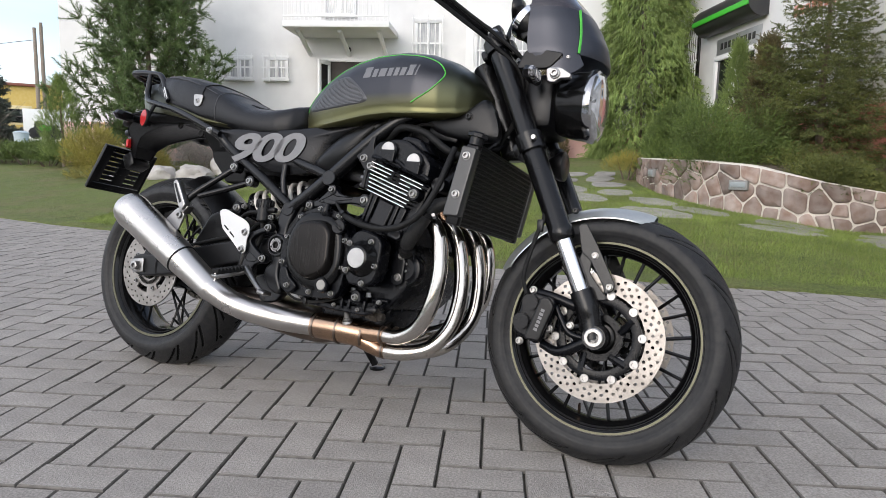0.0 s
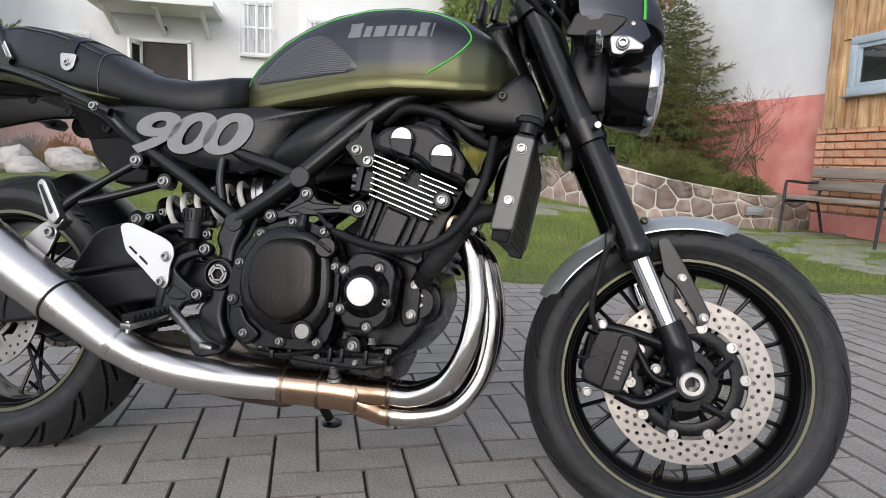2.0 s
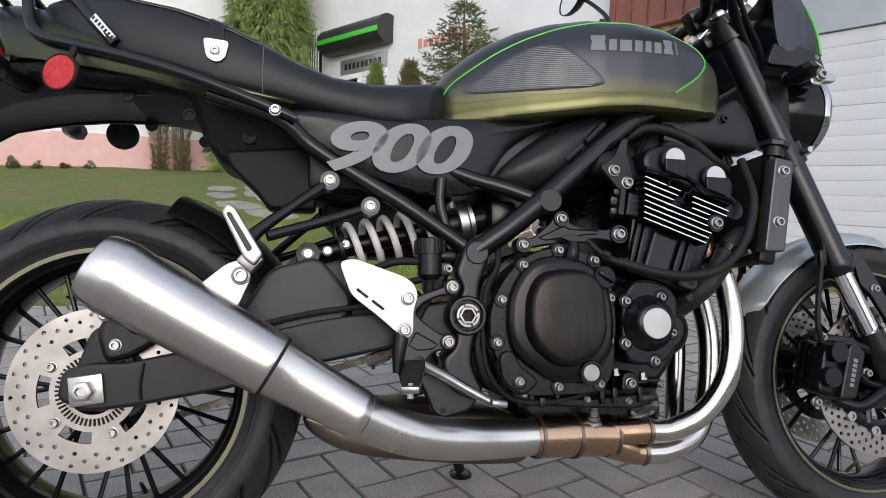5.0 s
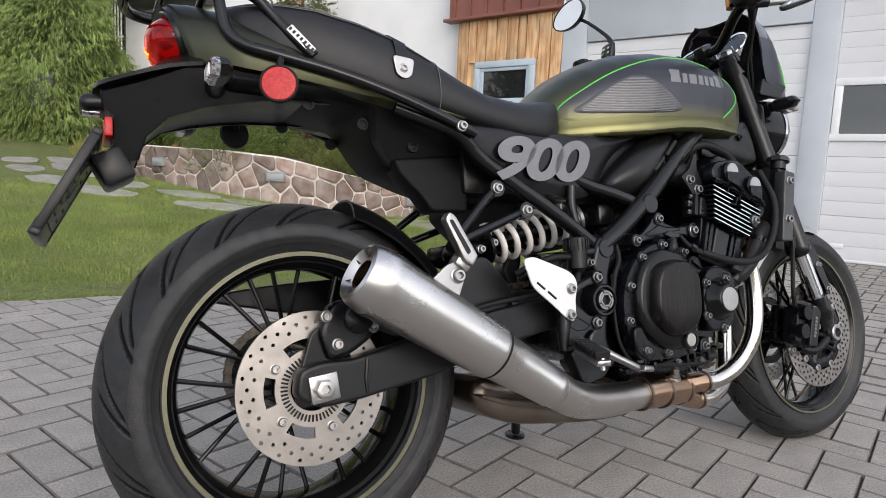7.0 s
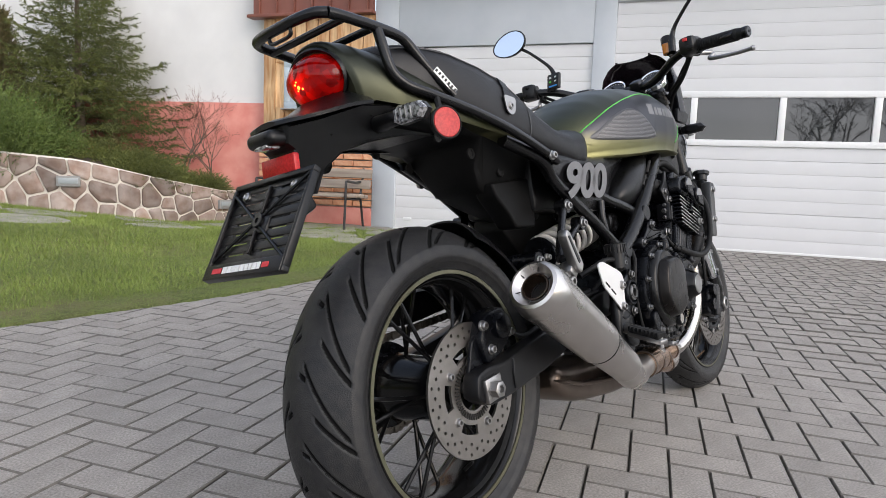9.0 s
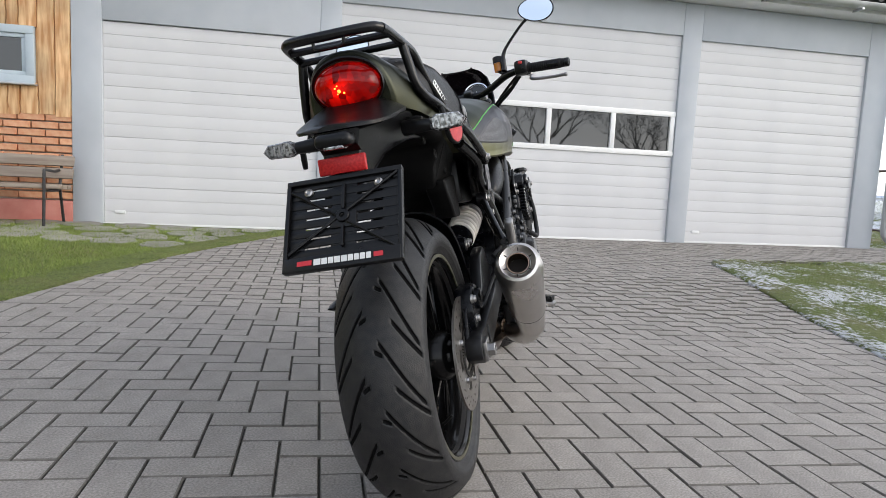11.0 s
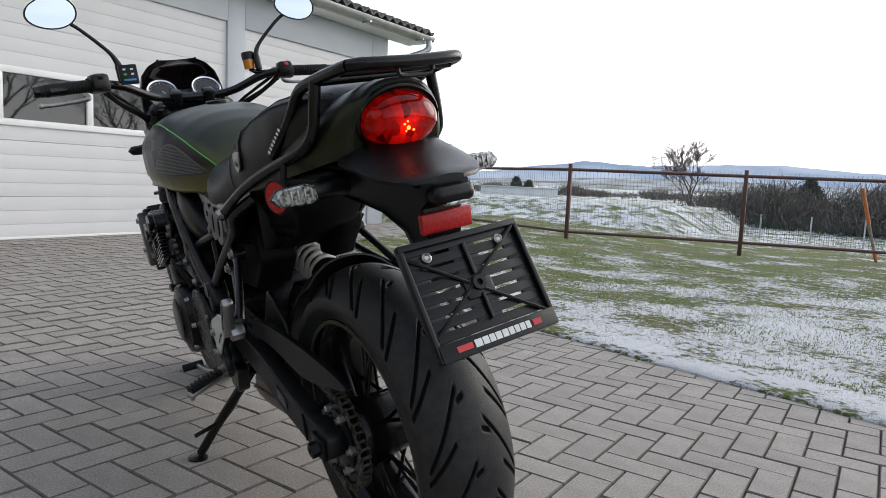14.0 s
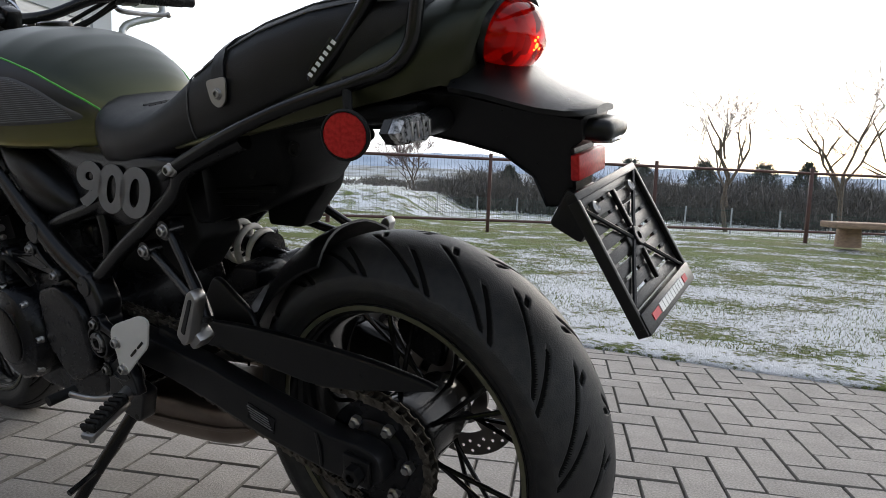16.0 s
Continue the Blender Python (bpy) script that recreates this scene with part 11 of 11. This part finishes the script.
ridge("backdrop_hills", 2600, [(110, 0.3), (135, 0.3), (145, 0.5), (152, 1.4), (157, 2.15), (163, 1.95), (168, 2.25), (173, 2.3), (178, 1.9), (186, 1.7), (200, 1.4), (240, 1.0)], 1, "wooded hills on the horizon, blue haze painted into their colour", M_HILL)
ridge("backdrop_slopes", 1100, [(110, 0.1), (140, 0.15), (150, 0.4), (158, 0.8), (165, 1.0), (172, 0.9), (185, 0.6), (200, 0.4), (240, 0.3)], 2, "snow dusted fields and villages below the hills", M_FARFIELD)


def snow_bank():
    """A levelled field behind the fence that ends in a bank of grass and snow."""
    verts, faces = [], []
    xs, ys = np.linspace(4.0, 90, 90), [-23.5, -24.2, -25, -26, -27, -28, -28.6, -29.2, -33, -45, -70, -110]
    zs = [-1.25, -1.12, -0.95, -0.66, -0.38, -0.10, 0.02, 0.05, 0.0, -0.2, -0.65, -1.4]
    for x in xs:
        f = min(1.0, max(0.0, (x - 4.6) / 3.2))
        f = f * f * (3 - 2 * f)
        for y, z in zip(ys, zs):
            zz = -1.3 + (z + 1.3) * f if y > -60 else z
            verts.append((x, y + 0.06 * x - 0.4, zz + 0.05 * noise.noise((x * 0.6, y * 0.6, 1))))
    n = len(ys)
    for i in range(len(xs) - 1):
        for k in range(n - 1):
            q = i * n + k
            faces.append((q, q + 1, q + n + 1, q + n))
    me = bpy.data.meshes.new("snow_bank")
    me.from_pydata(verts, [], faces)
    me.materials.append(M_TURF)
    for f in me.polygons:
        f.use_smooth = True
    tagged(new("ground_bank", me), "levelled field ending in a bank patched with snow", "field", kind="structure")


snow_bank()
hut = thing("low_white_building", "long low white building on the field far behind the fence", "building")
c = polar(152.2, 72, -0.75)
hb = Matrix.Translation(c) @ Matrix.Rotation(radians(-62), 4, "Z") @ Matrix.Rotation(radians(90), 4, "Z")
hut.matrix_world = Matrix.Translation(c) @ Matrix.Rotation(radians(28), 4, "Z")
part("wall", bar((-4.1, -1.5, -0.3), (4.1, 1.5, 1.05)), M_WALL2, hut)
part("roof", bar((-4.3, -1.7, 1.052), (4.3, 1.7, 1.2), 0.02), M_GALV, hut, "pale flat roof")
for k in range(6):
    part("door", bar((-3.7 + 1.3 * k, -1.54, -0.1), (-2.7 + 1.3 * k, -1.503, 0.8), 0.01), M_WALL, hut)
for az, d, r, h in ((147.1, 66, 0.85, 2.5), (145.9, 66, 0.8, 2.3), (151.9, 78, 0.7, 2.1), (153.0, 78, 0.6, 1.7)):
    column("far_thuja", polar(az, d, -0.75), r, h, "dark conical thuja on the far field", M_FARPINE, 1300, int(az * 10), shoot=0.35, per=10, nl=0.14, nw=0.02)


def woods(name, label, az0, az1, d0, d1, z0, top, n, material, seed, w=0.018):
    """A thicket: sheaves of upright bare stems and twigs, in uneven clumps."""
    rng = np.random.default_rng(seed)
    m = n // 40
    ca, cd = rng.uniform(az0, az1, m), d0 + (d1 - d0) * rng.random(m)
    ch = top * (0.55 + 0.45 * rng.random(m)) * (0.86 + 0.22 * np.sin(ca * 0.9 + seed) + 0.10 * np.sin(ca * 2.7))
    k = np.repeat(np.arange(m), 40)
    a = np.radians(ca[k])
    P = np.stack([-0.5 + cd[k] * np.sin(a), 1.15 + cd[k] * np.cos(a), np.full(len(k), z0)], axis=1)
    f = rng.random(len(k)) ** 0.8
    P += np.stack([rng.normal(size=len(k)) * 0.9 * (0.3 + f), rng.normal(size=len(k)) * 0.9 * (0.3 + f), f * ch[k] * 0.85], axis=1)
    D = unit(rng.normal(size=P.shape) * 0.55 + np.array([0, 0, 0.8])) * (ch[k] * (0.16 + 0.26 * rng.random(len(k))))[:, None]
    v = twig_quads(P, P + D, w * (0.5 + rng.random(len(k))) * (1.4 - f))
    return tagged(new(name, fast_mesh(name, v, 3, material)), label, "woods", kind="stuff")


woods("far_woods", "grey brown thicket of bare trees beyond the fence", 168, 215, 40, 62, -1.3, 3.0, 100000, M_FARWOOD, 3, 0.036)
woods("far_woods", "bare woods west of the yard", 215, 330, 40, 70, -1.3, 5.0, 40000, M_FARWOOD, 4, 0.05)
woods("far_woods", "dark band of distant trees across the fields", 138, 176, 120, 190, -2.0, 3.0, 26000, M_FARWOOD, 5, 0.12)
for k, (az, d, h, r) in enumerate(((175.0, 60, 3.2, 1.5), (180.8, 62, 4.5, 1.2), (185.2, 62, 4.1, 1.5), (186.4, 66, 3.8, 1.9), (191.0, 64, 4.3, 1.5), (195.4, 62, 4.0, 1.7), (198.4, 61, 4.3, 1.6))):
    column("far_conifer", polar(az, d, -1.3), r, h, "dark conifer rising out of the bare woods", M_FARPINE, 1500, 100 + k, shoot=0.34 + 0.2 * (k % 3), per=9, nl=0.16, nw=0.04, belly=(0.10, 0.35, 0.22)[k % 3], up=0.7)
bare_tree(polar(166.6, 46, -1.35), 6.2, "bare birch with a fine twiggy crown beyond the fence", 7, "bare_tree", 0.10, 7, 0.42, M_PINKTWIG, 3, 0.016)
bare_tree(polar(192.7, 33, -1.1), 8.6, "bare tree with forked limbs beyond the fence", 15, "bare_tree", 0.11, 6, 0.55, M_TWIG, 3, 0.008)
bare_tree(polar(200.6, 34, -1.1), 9.2, "bare tree with forked limbs beyond the fence", 19, "bare_tree", 0.11, 6, 0.50, M_TWIG, 3, 0.008)
bare_tree(polar(204.5, 33, -1.1), 8.8, "bare tree with forked limbs beyond the fence", 27, "bare_tree", 0.11, 6, 0.50, M_TWIG, 3, 0.008)
for k, (x, y, h) in enumerate(((-22, -8, 7.5), (-25, -13, 8.5), (-23, -18.5, 8.0))):
    bare_tree((x, y, -0.2), h, "bare tree west of the yard", 31 + k, "bare_tree", 0.13, 6, 0.52, M_TWIG, 3, 0.011)

ff = thing("far_fence", "green wire fence with pale posts along the wood", "fence")
q0, q1 = polar(165, 31, -1.15), polar(214, 31, -1.15)
for k in range(15):
    t = k / 14
    a = 165 + 49 * t
    x, y, z = polar(a, 31, -1.25)
    part("post", cyl((x, y, z - 0.2), (x, y, z + 1.2), 0.035, n=6), M_GALV, ff)
    if k < 14:
        x2, y2, _ = polar(a + 3.5, 31)
        bm = bmesh.new()
        for j in range(22):
            u = j / 22
            add_cyl(bm, (x + (x2 - x) * u, y + (y2 - y) * u, z), (x + (x2 - x) * u, y + (y2 - y) * u, z + 1.12), 0.006, n=3, cap=False)
        for zz in (0.05, 0.4, 0.75, 1.1):
            add_cyl(bm, (x, y, z + zz), (x2, y2, z + zz), 0.008, n=3, cap=False)
        part("mesh_panel", bm, M_WIREGREEN, ff, smooth=0)

mk = thing("marker_pole", "leaning orange marker pole by the fence", "pole")
part("pole", cyl((-0.64, -9.32, -0.1), (-0.50, -9.30, 0.45), 0.020, n=10), M_BENCHW, mk)
part("painted_end", cyl((-0.50, -9.30, 0.45), (-0.385, -9.28, 0.93), 0.024, n=10), M_ORANGE, mk, "orange painted upper end")
part("painted_foot", cyl((-0.617, -9.316, -0.01), (-0.59, -9.312, 0.10), 0.0235, n=10), M_ORANGE, mk, "orange painted foot")

lb = thing("log_bench", "rough timber bench of a thick plank on log blocks", "bench")
part("plank", box((-4.75, -8.75, 0.30), (2.0, 0.42, 0.085), rot=(0, 0, 10), bevel=0.02), M_LOG, lb)
for x in (-4.15, -5.35):
    part("block", cyl((x, -8.86 - 0.176 * (x + 4.15) * -1, -0.02), (x, -8.86 - 0.176 * (x + 4.15) * -1, 0.257), 0.17, 0.15, 16), M_LOG, lb)

# beyond the rockery
yb = thing("yellow_house", "yellow rendered house far behind the garden", "house")
yb.matrix_world = Matrix.Translation(polar(-37, 70, 0.0, (1.14, -1.98))) @ Matrix.Rotation(radians(36), 4, "Z")
part("wall", bar((-5.5, 0, -0.5), (9, 8, 6.6)), M_YELLOW, yb)
part("roof", bar((-5.7, -0.3, 6.602), (9.2, 8.2, 6.85), 0.03), M_BROWNMETAL, yb)
for x in (-1.6, 4.5):
    w = part("window", bar((x, -0.06, 3.2), (x + 2.3, -0.004, 4.9), 0.02), M_YELLOWPALE, yb, "pale window surround")
    part("pane", bar((x + 0.35, -0.08, 3.4), (x + 1.95, -0.062, 4.6)), M_GLASS, w)
for dx in (0.0, 0.42):
    up = thing("utility_pole", "grey timber utility pole with a wire", "pole")
    x, y, _ = polar(-36.0 + dx, 60, 0, (1.14, -1.98))
    part("pole", cyl((x, y, -0.3), (x, y, 10.2 + dx), 0.17, 0.12, 12), M_BENCHW, up)
    if not dx:
        part("wire", tube([(x, y, 9.3), (x - 12, y + 3, 8.9), (x - 30, y + 8, 9.3)], 0.02, 5), M_BENCHM, up)
pb = thing("picture_board", "white advertising board with a dark and green vehicle picture", "sign")
pb.matrix_world = Matrix.Translation(polar(-35.6, 44, 0, (1.14, -1.98))) @ Matrix.Rotation(radians(36), 4, "Z")
part("board", bar((-1.1, 0, 1.25), (1.3, 0.05, 3.2), 0.01), M_WHITE, pb)
part("lower_board", bar((-1.1, 0.002, 0.6), (1.3, 0.048, 1.246), 0.01), M_BLACKP, pb)
for x in (-0.55, 0.45):
    part("picture_wheel", lathe((x, -0.004, 1.85), (0, -1, 0), [(0, 0.33), (0.004, 0.33), (0.004, 0.2), (0, 0.2)], 24), M_BLACKP, pb)
part("picture_body", plate(rounded([(-0.62, 1.95), (-0.55, 2.5), (-0.3, 2.55), (0.0, 2.3), (0.6, 2.35), (0.62, 2.2), (0.2, 1.8), (-0.2, 1.72)], 0.05, 3), -0.010, -0.004, 0.001), M_BLACKP, pb)
part("picture_trim", plate(rounded([(-0.35, 2.2), (-0.1, 2.35), (0.3, 2.2), (0.15, 2.0), (-0.2, 1.95)], 0.04, 3), -0.016, -0.0105, 0.001), M_GREEN, pb)
for x in (-0.9, 1.1):
    part("leg", bar((x - 0.04, 0.052, 0.3), (x + 0.04, 0.12, 3.1)), M_BENCHM, pb)
bn = thing("rubbish_bin", "grey blue plastic rubbish bin beside the advertising board", "bin")
x, y, _ = polar(-37.2, 42, 0, (1.14, -1.98))
part("body", cyl((x, y, 0.7), (x, y, 1.75), 0.30, 0.36, 16), M_SHEDWIN, bn)
part("lid", lathe((x, y, 1.752), (0, 0, 1), [(0, 0.39), (0.05, 0.39), (0.12, 0.25), (0.15, 0)], 16), M_SHEDWIN, bn)
spruce(polar(-39.4, 48, 0.5, (1.14, -1.98)), 7.2, 2.1, "dark conifer far behind the garden", M_FARPINE, 140, 16, 0.6, 7, 0.25, 0.025, 0.1, 0.3, "far_conifer")
bare_tree(polar(-35.0, 85, 0.5, (1.14, -1.98)), 10.5, "thin bare tree behind the yellow house", 44, "bare_tree", 0.12, 6, 0.4, M_TWIG, 3, 0.015)


# ---- block paving: herringbone, 200 x 100 mm ----
def paver_bm(lx, ly):
    bm = bmesh.new()
    a, b, c, d = lx / 2 - 0.0023, ly / 2 - 0.0023, 0.0026, 0.004
    def ring(k, z):
        return [(-a + k, -b + k, z), (a - k, -b + k, z), (a - k, b - k, z), (-a + k, b - k, z)]
    add_rings(bm, [ring(0, -0.05), ring(0, -d), ring(c, 0.0)], cap0=False)
    return bm


# chamfers and sides of the pavers, darker than their tops
M_CHAMFER = mat("dark_paver_chamfer", (0.17, 0.157, 0.142), 0.95, col2=(0.115, 0.106, 0.095), scale=40, amount=0.9)


def make_pavers():
    rr = random.Random(7)
    X0, Y0, P = 0.63, 0.66, 0.1
    yard = thing("yard_paving", "grey concrete block paving laid in herringbone, worn and dusty", "paving", kind="structure")
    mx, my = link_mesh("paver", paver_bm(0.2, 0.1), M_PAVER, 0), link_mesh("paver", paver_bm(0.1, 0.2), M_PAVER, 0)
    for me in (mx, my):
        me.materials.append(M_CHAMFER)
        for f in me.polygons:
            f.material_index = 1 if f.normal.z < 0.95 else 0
    near, verts, faces, slot = 0, [], [], []
    a, b, c = 0.0977, 0.0477, 0.0028
    cells = []
    for i in range(-110, 52):
        for j in range(-85, 70):
            d = (j - i) % 4
            if d == 0:
                cells.append((X0 + (i + 0.5) * P, Y0 + (j + 1.0) * P, 0))
            elif d == 3:
                cells.append((X0 + (i + 1.0) * P, Y0 + (j + 0.5) * P, 1))
    cells = [q for q in cells if paved(q[0], q[1]) or paved(q[0], q[1] - 0.13) or paved(q[0], q[1] + 0.13)]
    cells.sort(key=lambda q: (q[0] - 0.1) ** 2 + (q[1] - 0.0) ** 2)
    for n, (x, y, along_x) in enumerate(cells):
        z = ground_z(x, y) + rr.uniform(-0.0016, 0.0016)
        tx, ty = rr.uniform(-0.006, 0.006) + 0.022 * min(max((3.2 - x) / 1.6, 0.0), 1.0) * (-2.4 < y < 1.2), rr.uniform(-0.006, 0.006)
        if n < 300:
            o = new("paver", mx if along_x else my)
            o.parent, o.location, o.rotation_euler = yard, (x, y, z), (tx, ty, 0)
            continue
        la, lb = (a, b) if along_x else (b, a)
        k = len(verts)
        for s, zz in ((0, -0.03), (0, -c), (c, 0)):
            for sx, sy in ((-1, -1), (1, -1), (1, 1), (-1, 1)):
                px, py = sx * (la - s), sy * (lb - s)
                verts.append((x + px, y + py, z + zz - px * ty + py * tx))
        for r in (0, 4):
            for q in range(4):
                p = (q + 1) % 4
                faces.append((k + r + q, k + r + p, k + r + 4 + p, k + r + 4 + q))
                slot.append(1)
        faces.append((k + 8, k + 9, k + 10, k + 11))
        slot.append(0)
    me = bpy.data.meshes.new("far_pavers")
    me.from_pydata(verts, [], faces)
    me.materials.append(M_PAVER_FAR)
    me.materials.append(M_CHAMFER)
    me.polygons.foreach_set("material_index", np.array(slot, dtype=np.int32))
    far = new("far_pavers", me)
    far["kind"] = "stuff"
    far.parent = yard


def island_paver():
    m = M_PAVER.copy()
    m.name = "grey_concrete_paver_laid"
    n, l = m.node_tree.nodes, m.node_tree.links
    oi = next(k for k in n if k.bl_idname == "ShaderNodeObjectInfo")
    to = oi.outputs["Random"].links[0].to_socket
    g = n.new("ShaderNodeNewGeometry")
    l.new(g.outputs["Random Per Island"], to)
    return m


M_PAVER_FAR = island_paver()
make_pavers()
